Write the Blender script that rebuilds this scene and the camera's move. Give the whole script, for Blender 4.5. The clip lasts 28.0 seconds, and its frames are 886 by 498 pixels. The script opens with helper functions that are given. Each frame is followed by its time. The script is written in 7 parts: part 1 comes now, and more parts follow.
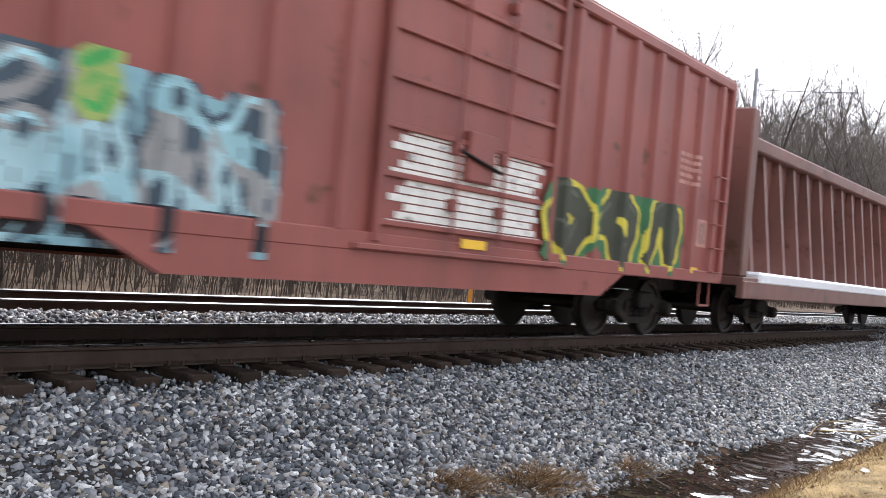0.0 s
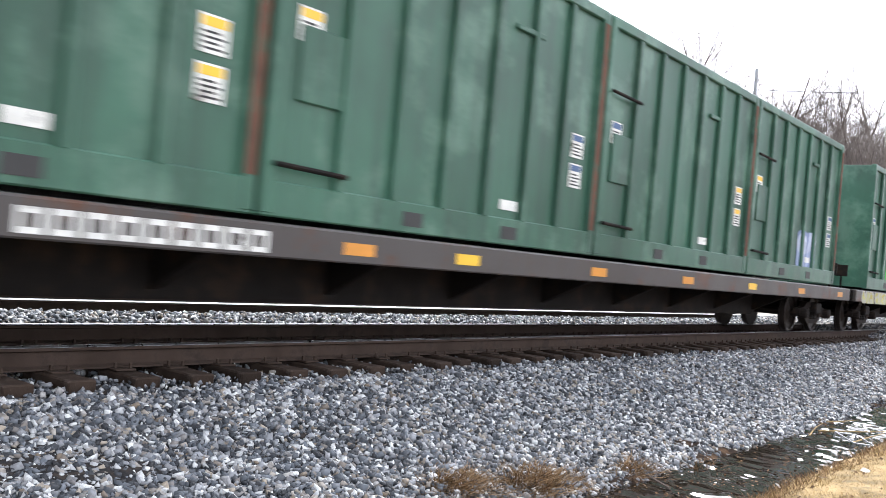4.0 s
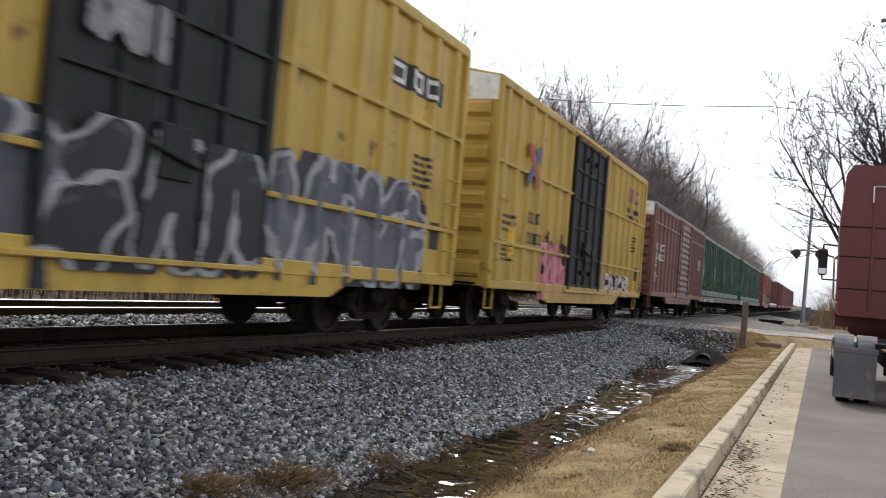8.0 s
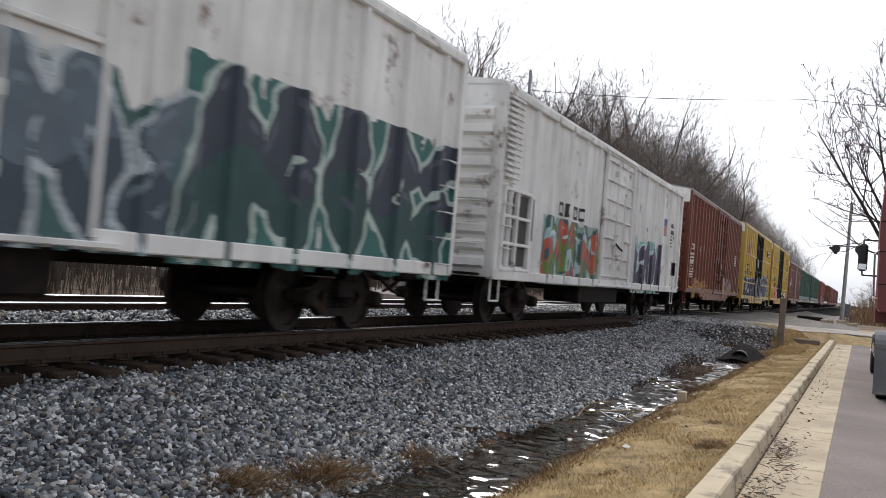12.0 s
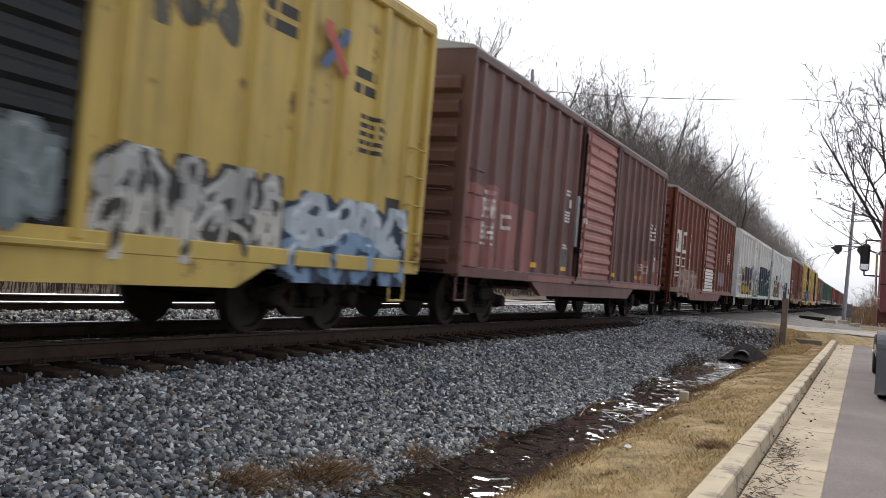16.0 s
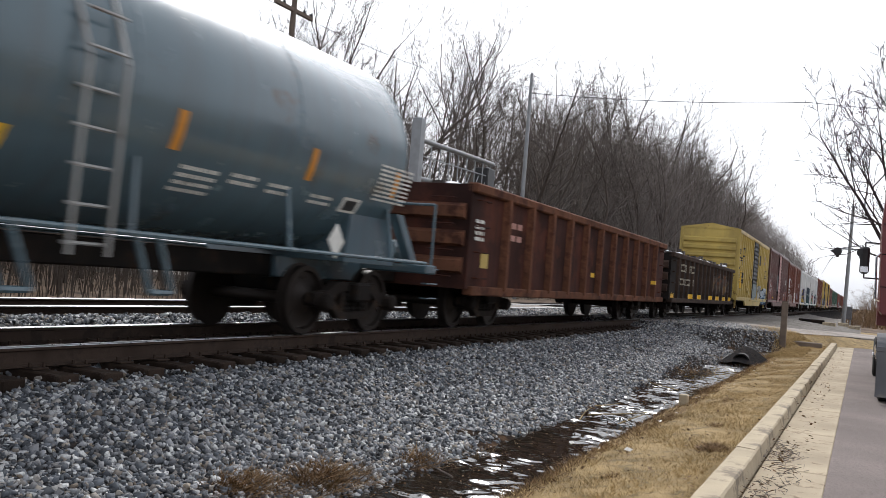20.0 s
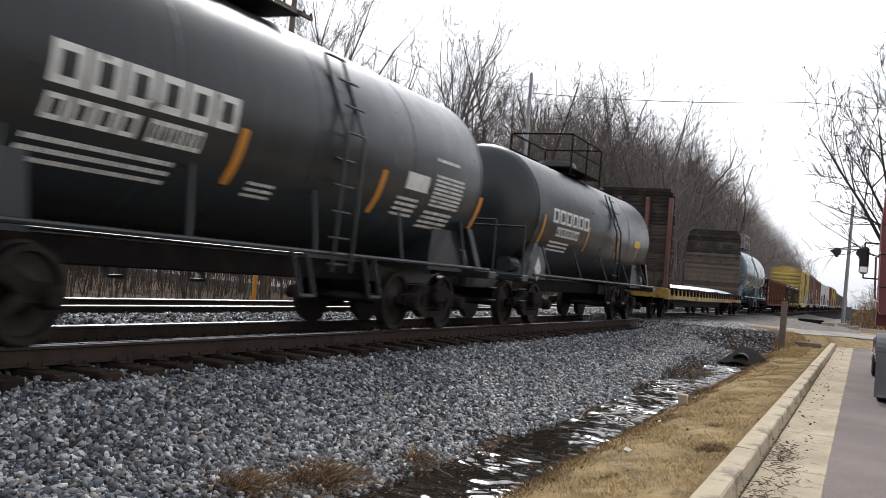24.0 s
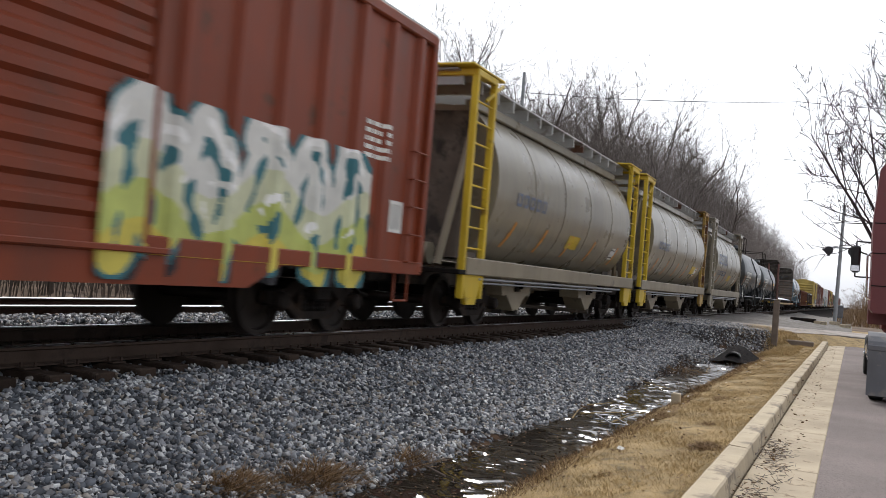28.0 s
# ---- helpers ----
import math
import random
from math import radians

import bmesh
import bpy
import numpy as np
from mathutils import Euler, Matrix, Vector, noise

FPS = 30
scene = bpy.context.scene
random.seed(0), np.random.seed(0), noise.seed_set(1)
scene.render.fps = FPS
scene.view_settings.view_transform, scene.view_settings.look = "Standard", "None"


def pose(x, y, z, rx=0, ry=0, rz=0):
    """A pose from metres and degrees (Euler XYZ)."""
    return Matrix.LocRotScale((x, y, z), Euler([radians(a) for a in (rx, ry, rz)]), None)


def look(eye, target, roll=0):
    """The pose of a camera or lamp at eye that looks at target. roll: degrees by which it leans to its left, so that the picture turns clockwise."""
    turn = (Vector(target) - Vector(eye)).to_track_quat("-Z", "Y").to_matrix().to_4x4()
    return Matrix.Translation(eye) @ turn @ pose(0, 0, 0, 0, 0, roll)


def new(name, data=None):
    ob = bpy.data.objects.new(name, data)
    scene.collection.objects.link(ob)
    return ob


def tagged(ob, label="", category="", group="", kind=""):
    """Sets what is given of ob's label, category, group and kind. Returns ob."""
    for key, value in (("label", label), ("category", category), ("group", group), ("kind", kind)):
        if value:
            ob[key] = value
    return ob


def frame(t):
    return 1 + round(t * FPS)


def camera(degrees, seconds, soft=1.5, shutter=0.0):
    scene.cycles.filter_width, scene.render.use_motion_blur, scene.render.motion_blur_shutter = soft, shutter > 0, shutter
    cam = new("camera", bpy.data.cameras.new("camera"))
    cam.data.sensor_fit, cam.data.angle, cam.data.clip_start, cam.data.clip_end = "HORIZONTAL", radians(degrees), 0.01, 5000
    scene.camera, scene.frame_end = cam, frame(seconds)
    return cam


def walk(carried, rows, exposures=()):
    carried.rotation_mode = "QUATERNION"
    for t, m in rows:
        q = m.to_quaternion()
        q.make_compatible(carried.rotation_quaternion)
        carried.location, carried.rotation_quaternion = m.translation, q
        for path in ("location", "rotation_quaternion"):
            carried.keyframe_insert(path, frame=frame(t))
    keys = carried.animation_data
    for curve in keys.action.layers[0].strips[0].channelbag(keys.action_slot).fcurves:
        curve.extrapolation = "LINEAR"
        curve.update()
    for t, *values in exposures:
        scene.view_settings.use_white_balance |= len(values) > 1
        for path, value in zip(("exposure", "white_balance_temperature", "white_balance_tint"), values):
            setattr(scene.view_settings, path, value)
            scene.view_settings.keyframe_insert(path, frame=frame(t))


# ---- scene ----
# camera: turned on the spot, near the kerb of a parking lot beside the line
LENS = 51.5
EYE = (0.0, 0.0, 0.938)
cam = camera(LENS, 28.0, soft=0.85, shutter=0.28)
PATH = [
    (0.0, 37.927, 0.666, -5.155),
    (4.5, 37.927, 0.666, -5.155),
    (6.5, 26.129, 1.135, -4.742),
    (7.0, 22.478, 1.399, -4.605),
    (7.5, 20.336, 1.830, -4.517),
    (8.0, 22.374, 1.830, -4.740),
    (8.5, 24.241, 1.502, -4.872),
    (9.0, 24.289, 1.502, -4.772),
    (9.5, 24.231, 1.444, -4.804),
    (10.0, 24.110, 1.418, -4.774),
    (10.5, 24.338, 1.402, -4.801),
    (11.0, 24.560, 1.372, -4.743),
    (11.5, 24.460, 1.402, -4.741),
    (13.5, 24.624, 1.369, -4.755),
    (14.0, 24.549, 1.370, -4.753),
    (14.5, 24.553, 1.371, -4.727),
    (15.0, 24.610, 1.367, -4.744),
    (15.5, 24.616, 1.363, -4.735),
    (16.0, 24.596, 1.374, -4.792),
    (16.5, 24.546, 1.358, -4.815),
    (17.0, 24.560, 1.372, -4.743),
    (17.5, 24.610, 1.367, -4.744),
    (18.0, 24.577, 1.374, -4.797),
    (18.5, 24.982, 1.355, -4.760),
    (19.0, 24.818, 1.396, -4.761),
    (19.5, 24.850, 1.502, -4.793),
    (20.0, 24.578, 1.583, -4.696),
    (20.5, 24.554, 1.576, -4.704),
    (21.0, 24.554, 1.576, -4.704),
    (21.5, 24.554, 1.576, -4.704),
    (23.5, 24.555, 1.578, -4.722),
    (24.0, 24.545, 1.571, -4.747),
    (24.5, 24.544, 1.577, -4.727),
    (25.0, 24.537, 1.578, -4.727),
    (25.5, 24.549, 1.580, -4.716),
    (26.0, 24.531, 1.578, -4.727),
    (26.5, 24.545, 1.575, -4.755),
    (27.0, 24.322, 1.613, -4.698),
    (27.5, 24.030, 1.587, -4.673),
    (28.0, 24.116, 1.570, -4.639),
]
walk(cam, [(t, pose(*EYE, 90 + pitch, roll, yaw)) for t, yaw, pitch, roll in PATH],
     exposures=[(0.0, 0.75, 6050, 12), (1.0, 0.8, 6050, 12), (2.2, 1.18, 6000, 12), (4.5, 1.25, 6000, 12), (6.6, 0.6, 6150, 12), (7.2, 0.4, 6150, 11), (8.2, -0.15, 6150, 11), (28.0, -0.15, 6150, 11)])

# world: hazy bright winter sky and a soft sun ahead and to the side of the line
SUN_EL, SUN_AZ = 41.0, -22.0     # azimuth from +Y towards +X
world = bpy.data.worlds.new("world")
scene.world = world
world.use_nodes = True
wn, wl = world.node_tree.nodes, world.node_tree.links
wn.clear()
sky = wn.new("ShaderNodeTexSky")
sky.sky_type, sky.sun_disc = "NISHITA", False
sky.sun_elevation, sky.sun_rotation = radians(SUN_EL), radians(SUN_AZ % 360)
sky.dust_density, sky.air_density = 4.0, 1.0
haze = wn.new("ShaderNodeHueSaturation")
haze.inputs["Saturation"].default_value = 0.16
veil = wn.new("ShaderNodeMix")
veil.data_type = "RGBA"
veil.inputs[0].default_value = 0.45
veil.inputs[7].default_value = (9.6, 9.7, 10.0, 1)
bg = wn.new("ShaderNodeBackground")
bg.inputs[1].default_value = 0.15
wo = wn.new("ShaderNodeOutputWorld")
wl.new(sky.outputs[0], haze.inputs["Color"])
wl.new(haze.outputs[0], veil.inputs[6])
wl.new(veil.outputs[2], bg.inputs[0])
wl.new(bg.outputs[0], wo.inputs[0])

sun = new("sun", bpy.data.lights.new("sun", "SUN"))
sun.data.energy, sun.data.angle, sun.data.color = 3.0, radians(15), (1.0, 0.95, 0.87)
_az, _el = radians(SUN_AZ), radians(SUN_EL)
sun.matrix_world = look((30 * math.sin(_az) * math.cos(_el), 30 * math.cos(_az) * math.cos(_el), 30 * math.sin(_el)), (0, 0, 0))


# ---- materials ----
def nodes_of(name):
    m = bpy.data.materials.new(name)
    m.use_nodes = True
    nt = m.node_tree
    return m, nt.nodes, nt.links, nt.nodes["Principled BSDF"]


def noise_node(n, l, vec, scale, detail=4.0, rough=0.55, stretch=None):
    if stretch:
        mp = n.new("ShaderNodeMapping")
        mp.inputs["Scale"].default_value = stretch
        l.new(vec, mp.inputs[0])
        vec = mp.outputs[0]
    t = n.new("ShaderNodeTexNoise")
    t.inputs["Scale"].default_value = scale
    t.inputs["Detail"].default_value = detail
    t.inputs["Roughness"].default_value = rough
    l.new(vec, t.inputs["Vector"])
    return t.outputs["Fac"]


def ramp(n, l, fac, lo, hi):
    r = n.new("ShaderNodeMapRange")
    r.inputs[1].default_value, r.inputs[2].default_value = lo, hi
    l.new(fac, r.inputs[0])
    return r.outputs[0]


def mixc(n, l, fac, a, b):
    m = n.new("ShaderNodeMix")
    m.data_type = "RGBA"
    for src, i in ((fac, 0), (a, 6), (b, 7)):
        if isinstance(src, (int, float)):
            m.inputs[i].default_value = src
        elif isinstance(src, tuple):
            m.inputs[i].default_value = (*src, 1)
        else:
            l.new(src, m.inputs[i])
    return m.outputs[2]


def mat(name, col, rough=0.6, metal=0.0, var=0.2, scale=1.5, bump=0.15, bscale=60.0, stain=None, amount=0.3, sscale=1.2,
        streak=0.0, streak_col=(0.05, 0.04, 0.03), rnd=0.0, island=0.0, emit=0.0, spec=0.5):
    """A worn surface: base colour with broad variation, stains with their own shape, vertical run marks and fine relief."""
    m, n, l, p = nodes_of(name)
    tc = n.new("ShaderNodeTexCoord").outputs["Object"]
    a = noise_node(n, l, tc, scale, 5)
    dark = tuple(c * (1 - var) for c in col)
    light = tuple(min(1.0, c * (1 + var)) for c in col)
    c = mixc(n, l, ramp(n, l, a, 0.3, 0.7), dark, light)
    if stain:
        s = noise_node(n, l, tc, sscale, 8, 0.68)
        mask = ramp(n, l, s, 0.62 - 0.25 * amount, 0.70 - 0.15 * amount)
        c = mixc(n, l, mask, c, stain)
    if streak:
        s = noise_node(n, l, tc, 1.0, 5, 0.6, (1.0, 5.0, 0.28))
        s = ramp(n, l, s, 0.45, 0.75)
        mu = n.new("ShaderNodeMath")
        mu.operation = "MULTIPLY"
        mu.inputs[1].default_value = streak
        l.new(s, mu.inputs[0])
        c = mixc(n, l, mu.outputs[0], c, streak_col)
    if rnd or island:
        g = n.new("ShaderNodeNewGeometry").outputs["Random Per Island"] if island else n.new("ShaderNodeObjectInfo").outputs["Random"]
        k = rnd or island
        hsv = n.new("ShaderNodeHueSaturation")
        mr = n.new("ShaderNodeMapRange")
        mr.inputs[3].default_value, mr.inputs[4].default_value = 1 - k, 1 + k
        l.new(g, mr.inputs[0])
        l.new(mr.outputs[0], hsv.inputs["Value"])
        l.new(c, hsv.inputs["Color"])
        c = hsv.outputs[0]
    l.new(c, p.inputs["Base Color"])
    r = noise_node(n, l, tc, scale * 4, 4)
    rr = n.new("ShaderNodeMapRange")
    rr.inputs[3].default_value, rr.inputs[4].default_value = max(0.02, rough - 0.12), min(1.0, rough + 0.12)
    l.new(r, rr.inputs[0])
    l.new(rr.outputs[0], p.inputs["Roughness"])
    p.inputs["Metallic"].default_value = metal
    p.inputs["Specular IOR Level"].default_value = spec
    if bump:
        b = n.new("ShaderNodeBump")
        b.inputs["Strength"].default_value = bump
        b.inputs["Distance"].default_value = 0.01
        l.new(noise_node(n, l, tc, bscale, 6), b.inputs["Height"])
        l.new(b.outputs[0], p.inputs["Normal"])
    if emit:
        l.new(c, p.inputs["Emission Color"])
        p.inputs["Emission Strength"].default_value = emit
    return m


RUST = (0.10, 0.042, 0.022)
DIRT = (0.075, 0.058, 0.045)


def paint(name, col, rust=0.2, streak=0.35, rough=0.45, var=0.18, spec=0.3):
    return mat(name, col, rough, 0.0, var, 0.7, 0.12, 25, RUST, rust, 1.6, streak, DIRT, spec=spec)


M = {}
M["red_box"] = paint("faded red paint", (0.27, 0.085, 0.072), 0.1, 0.25)
M["brown_box"] = paint("mineral brown paint", (0.185, 0.086, 0.071), 0.2, 0.45)
M["kcs_red"] = paint("oxide red paint", (0.150, 0.040, 0.021), 0.15, 0.4)
M["pink_brown"] = paint("weathered maroon paint", (0.148, 0.076, 0.068), 0.15, 0.6, var=0.3)
M["pink_door"] = paint("sun faded rose paint", (0.40, 0.180, 0.160), 0.1, 0.3)
M["rose_patch"] = paint("dull rose overpaint", (0.29, 0.125, 0.115), 0.1, 0.35)
M["orange_red"] = paint("orange red paint", (0.215, 0.046, 0.018), 0.12, 0.35)
M["yellow_box"] = paint("chrome yellow paint", (0.54, 0.37, 0.08), 0.08, 0.35)
M["rail_yellow"] = paint("pale yellow paint", (0.52, 0.385, 0.108), 0.08, 0.4)
M["black_door"] = mat("blackish grey paint", (0.014, 0.017, 0.020), 0.55, 0, 0.2, 0.7, 0.12, 25, DIRT, 0.05, 1.6, 0.2, DIRT, spec=0.3)
M["white_reefer"] = paint("dirty white paint", (0.70, 0.70, 0.685), 0.12, 0.3)
M["green_cont"] = mat("dull green paint", (0.040, 0.106, 0.070), 0.40, 0, 0.38, 0.5, 0.12, 25, (0.105, 0.20, 0.145), 0.42, 0.75, 0.6, (0.026, 0.042, 0.034), spec=0.35)
M["grey_deck"] = paint("dusty grey steel paint", (0.070, 0.063, 0.060), 0.35, 0.4)
M["gon_dark"] = mat("sooty black brown paint", (0.021, 0.018, 0.017), 0.8, 0, 0.45, 0.8, 0.25, 25, (0.055, 0.034, 0.025), 0.45, 1.2, 0.5, (0.012, 0.011, 0.011), spec=0.12)
M["gon_rust"] = mat("rusted red brown paint", (0.052, 0.022, 0.018), 0.8, 0, 0.5, 0.8, 0.25, 25, (0.098, 0.034, 0.022), 0.55, 1.1, 0.6, (0.018, 0.014, 0.013), spec=0.12)
# rusty posts and chords, lightened to stand for light falling on them
M["gon_trim_lit"] = mat("orange rusted steel, lit tone", (0.155, 0.068, 0.040), 0.85, 0, 0.35, 1.5, 0.25, 30, (0.065, 0.028, 0.02), 0.5, 2.2, 0.4, (0.03, 0.02, 0.016), spec=0.12)
M["gon_soot"] = mat("sooty rusted steel", (0.050, 0.034, 0.027), 0.85, 0, 0.4, 1.5, 0.25, 30, (0.072, 0.046, 0.034), 0.45, 2.2, 0.5, (0.014, 0.012, 0.012), spec=0.12)
M["worn_cream"] = mat("worn cream stencil", (0.36, 0.33, 0.26), 0.7, 0, 0.25, 6, 0.05, 40, (0.06, 0.045, 0.035), 0.6, 9)
M["tank_blue"] = mat("blue grey tank paint", (0.085, 0.138, 0.168), 0.24, 0, 0.12, 0.6, 0.05, 20, DIRT, 0.08, 1.0, 0.3, DIRT, spec=0.8)
M["tank_black"] = mat("black tank paint", (0.017, 0.021, 0.023), 0.32, 0, 0.2, 0.6, 0.05, 20, DIRT, 0.05, 1.0, 0.3, (0.06, 0.055, 0.05))
M["hopper"] = mat("beige grey hopper paint", (0.235, 0.208, 0.152), 0.30, 0, 0.16, 0.4, 0.04, 20, None, 0, 0.9, 0.6, (0.10, 0.082, 0.062))
M["safety_yellow"] = paint("safety yellow paint", (0.62, 0.44, 0.03), 0.15, 0.25)
M["flat_yellow"] = paint("rust stained yellow paint", (0.42, 0.27, 0.06), 0.62, 0.5)
M["dark_boards"] = mat("dark wet boards", (0.045, 0.038, 0.032), 0.85, 0, 0.3, 2, 0.4, 40, (0.10, 0.085, 0.07), 0.25, 2, 0.4, (0.02, 0.018, 0.016), rnd=0.35, spec=0.12)
M["old_wood"] = mat("weathered grey boards", (0.125, 0.098, 0.078), 0.85, 0, 0.25, 2, 0.4, 40, (0.05, 0.04, 0.035), 0.3, 2, 0.4, (0.04, 0.034, 0.03), rnd=0.35, spec=0.12)
M["dark_steel"] = mat("dark grimy steel", (0.014, 0.012, 0.011), 0.72, 0.2, 0.3, 3, 0.25, 40, (0.03, 0.02, 0.014), 0.4, 3, spec=0.12)
M["truck_steel"] = mat("dusty truck casting", (0.020, 0.016, 0.014), 0.8, 0.0, 0.35, 4, 0.3, 40, (0.045, 0.03, 0.02), 0.4, 4, spec=0.12)
M["wheel"] = mat("brown wheel steel", (0.022, 0.016, 0.013), 0.6, 0.5, 0.3, 4, 0.2, 40)
M["tread"] = mat("polished steel", (0.55, 0.55, 0.56), 0.3, 1.0, 0.08, 3, 0.02, 40)
M["rail_side"] = mat("rusty rail web", (0.06, 0.042, 0.033), 0.8, 0.2, 0.3, 3, 0.2, 50, (0.04, 0.03, 0.025), 0.4, 3, spec=0.12)
M["roof_steel"] = mat("galvanised roof sheet", (0.36, 0.36, 0.35), 0.5, 0.3, 0.15, 1, 0.1, 30, RUST, 0.2, 1.5)
M["stencil"] = mat("white stencil paint", (0.72, 0.72, 0.68), 0.6, 0, 0.15, 6, 0.05, 40, DIRT, 0.15, 4)
M["stencil_black"] = mat("black stencil paint", (0.03, 0.03, 0.03), 0.6, 0, 0.2, 6, 0.05, 40)
M["reflector"] = mat("yellow reflective tape", (0.82, 0.50, 0.03), 0.4, 0, 0.1, 6, 0.02, 40)
M["orange_tape"] = mat("orange reflective strip", (0.62, 0.26, 0.03), 0.4, 0, 0.1, 6, 0.02, 40)
M["blue_mark"] = mat("faded blue lettering paint", (0.07, 0.12, 0.24), 0.6, 0, 0.25, 5, 0.05, 40)
M["faded_pink"] = mat("faded pink stencil", (0.46, 0.24, 0.20), 0.6, 0, 0.15, 6, 0.05, 40)
M["sill_cream"] = mat("dusty cream sill paint", (0.25, 0.212, 0.145), 0.55, 0, 0.15, 1.0, 0.08, 30, DIRT, 0.15, 1.5, 0.4, (0.14, 0.11, 0.08))
M["faded_blue"] = mat("washed out blue lettering", (0.105, 0.135, 0.215), 0.5, 0, 0.25, 5, 0.05, 40, (0.2, 0.18, 0.14), 0.3, 6)
M["red_mark"] = mat("faded red emblem paint", (0.42, 0.09, 0.07), 0.6, 0, 0.2, 5, 0.05, 40)
M["flat_rust"] = mat("rust streaked steel", (0.12, 0.055, 0.033), 0.85, 0, 0.35, 3, 0.2, 30, (0.04, 0.09, 0.06), 0.4, 3)
# grime of outlets and centre sill; on the end sheets it stands for shade
M["bin_grime_shade"] = mat("grimy brown outlet and end shade", (0.12, 0.096, 0.074), 0.8, 0, 0.35, 1.5, 0.2, 30, (0.03, 0.025, 0.021), 0.5, 2)
M["snow"] = mat("old snow", (0.80, 0.82, 0.86), 0.6, 0, 0.06, 6, 0.4, 25)
M["tie_wood"] = mat("creosoted tie timber", (0.035, 0.024, 0.018), 0.85, 0, 0.35, 6, 0.5, 40, (0.08, 0.06, 0.05), 0.3, 5, rnd=0.3, spec=0.12)
M["bark"] = mat("grey brown bark", (0.100, 0.083, 0.072), 0.9, 0, 0.3, 3, 0.5, 20, rnd=0.3, spec=0.12)
M["twig"] = mat("bare twigs", (0.150, 0.130, 0.116), 0.9, 0, 0.25, 2, 0, rnd=0.3, spec=0.12)
M["brush"] = mat("grey brown brush", (0.090, 0.074, 0.061), 0.9, 0, 0.3, 0.3, 0, spec=0.12)
M["dark_twig"] = mat("dark bare branches", (0.065, 0.048, 0.048), 0.9, 0, 0.25, 2, 0, spec=0.12)
# paler than the near twigs: haze over distance is put into this colour
M["hazy_far_twig"] = mat("distant bare brush paled by haze", (0.24, 0.212, 0.195), 0.9, 0, 0.25, 0.3, 0, spec=0.12)
M["pole_wood"] = mat("weathered utility pole", (0.16, 0.125, 0.10), 0.9, 0, 0.2, 3, 0.3, 30)
M["pole_steel"] = mat("galvanised pole", (0.30, 0.31, 0.32), 0.5, 0.6, 0.15, 3, 0.1, 30)
M["concrete"] = mat("pale concrete kerb", (0.46, 0.385, 0.275), 0.85, 0, 0.15, 1.5, 0.5, 60, (0.25, 0.21, 0.16), 0.3, 2.5, spec=0.12)
M["gutter"] = mat("stained gutter concrete", (0.38, 0.315, 0.225), 0.85, 0, 0.18, 1.2, 0.5, 60, (0.20, 0.15, 0.10), 0.25, 5.0, spec=0.12)
M["asphalt"] = mat("worn asphalt", (0.20, 0.168, 0.155), 0.9, 0, 0.22, 0.6, 0.8, 120, (0.12, 0.10, 0.095), 0.45, 55.0, spec=0.12)
M["road_grey"] = mat("pale dusty road surface", (0.33, 0.295, 0.265), 0.9, 0, 0.2, 0.5, 0.6, 90, (0.20, 0.175, 0.155), 0.4, 1.2, spec=0.12)
M["dusty_gravel"] = mat("dusty grey gravel", (0.17, 0.155, 0.14), 0.9, 0, 0.3, 0.8, 0.8, 40, (0.09, 0.078, 0.068), 0.45, 6.0, spec=0.1)
M["straw"] = mat("dormant straw turf", (0.30, 0.215, 0.105), 0.9, 0, 0.3, 2.0, 0.8, 50, (0.14, 0.105, 0.055), 0.45, 5.0, spec=0.12)
M["straw_blade"] = mat("dry grass blades", (0.43, 0.315, 0.155), 0.8, 0, 0.2, 1.0, 0, island=0.35, spec=0.12)
M["weed"] = mat("dead weed stalks", (0.20, 0.128, 0.068), 0.85, 0, 0.25, 3.0, 0, island=0.5, spec=0.12)
M["mud"] = mat("wet ditch mud", (0.026, 0.020, 0.017), 0.9, 0, 0.4, 2.5, 1.0, 25, (0.085, 0.055, 0.036), 0.45, 3.5, spec=0.0)
M["leaf_floor"] = mat("brown leaf litter", (0.14, 0.10, 0.07), 0.95, 0, 0.35, 0.6, 1.0, 12, (0.06, 0.045, 0.035), 0.4, 0.8, spec=0.12)
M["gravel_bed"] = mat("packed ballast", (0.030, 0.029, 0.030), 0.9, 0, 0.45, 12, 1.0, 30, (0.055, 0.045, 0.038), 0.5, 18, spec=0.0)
M["litter"] = mat("dead leaves", (0.15, 0.095, 0.055), 0.9, 0, 0.2, 4, 0, island=0.5, spec=0.12)
M["paper"] = mat("pale litter scraps", (0.62, 0.60, 0.56), 0.8, 0, 0.15, 4, 0, island=0.3)
M["truck_red"] = mat("maroon truck paint", (0.145, 0.028, 0.030), 0.35, 0, 0.1, 1, 0.03, 20, DIRT, 0.1, 1)
M["rubber"] = mat("tyre rubber", (0.02, 0.02, 0.02), 0.8, 0, 0.3, 6, 0.3, 60)
M["flap"] = mat("grey mud flap", (0.13, 0.13, 0.14), 0.75, 0, 0.15, 2, 0.1, 30, (0.22, 0.2, 0.18), 0.3, 3)
M["chrome"] = mat("chrome", (0.7, 0.7, 0.72), 0.15, 1.0, 0.05, 2, 0, 20)
M["black_plastic"] = mat("black plastic", (0.02, 0.02, 0.022), 0.45, 0, 0.1, 4, 0.05, 80)
M["scrap"] = mat("scrap metal", (0.10, 0.085, 0.075), 0.7, 0.3, 0.4, 4, 0.2, 30, island=0.7)


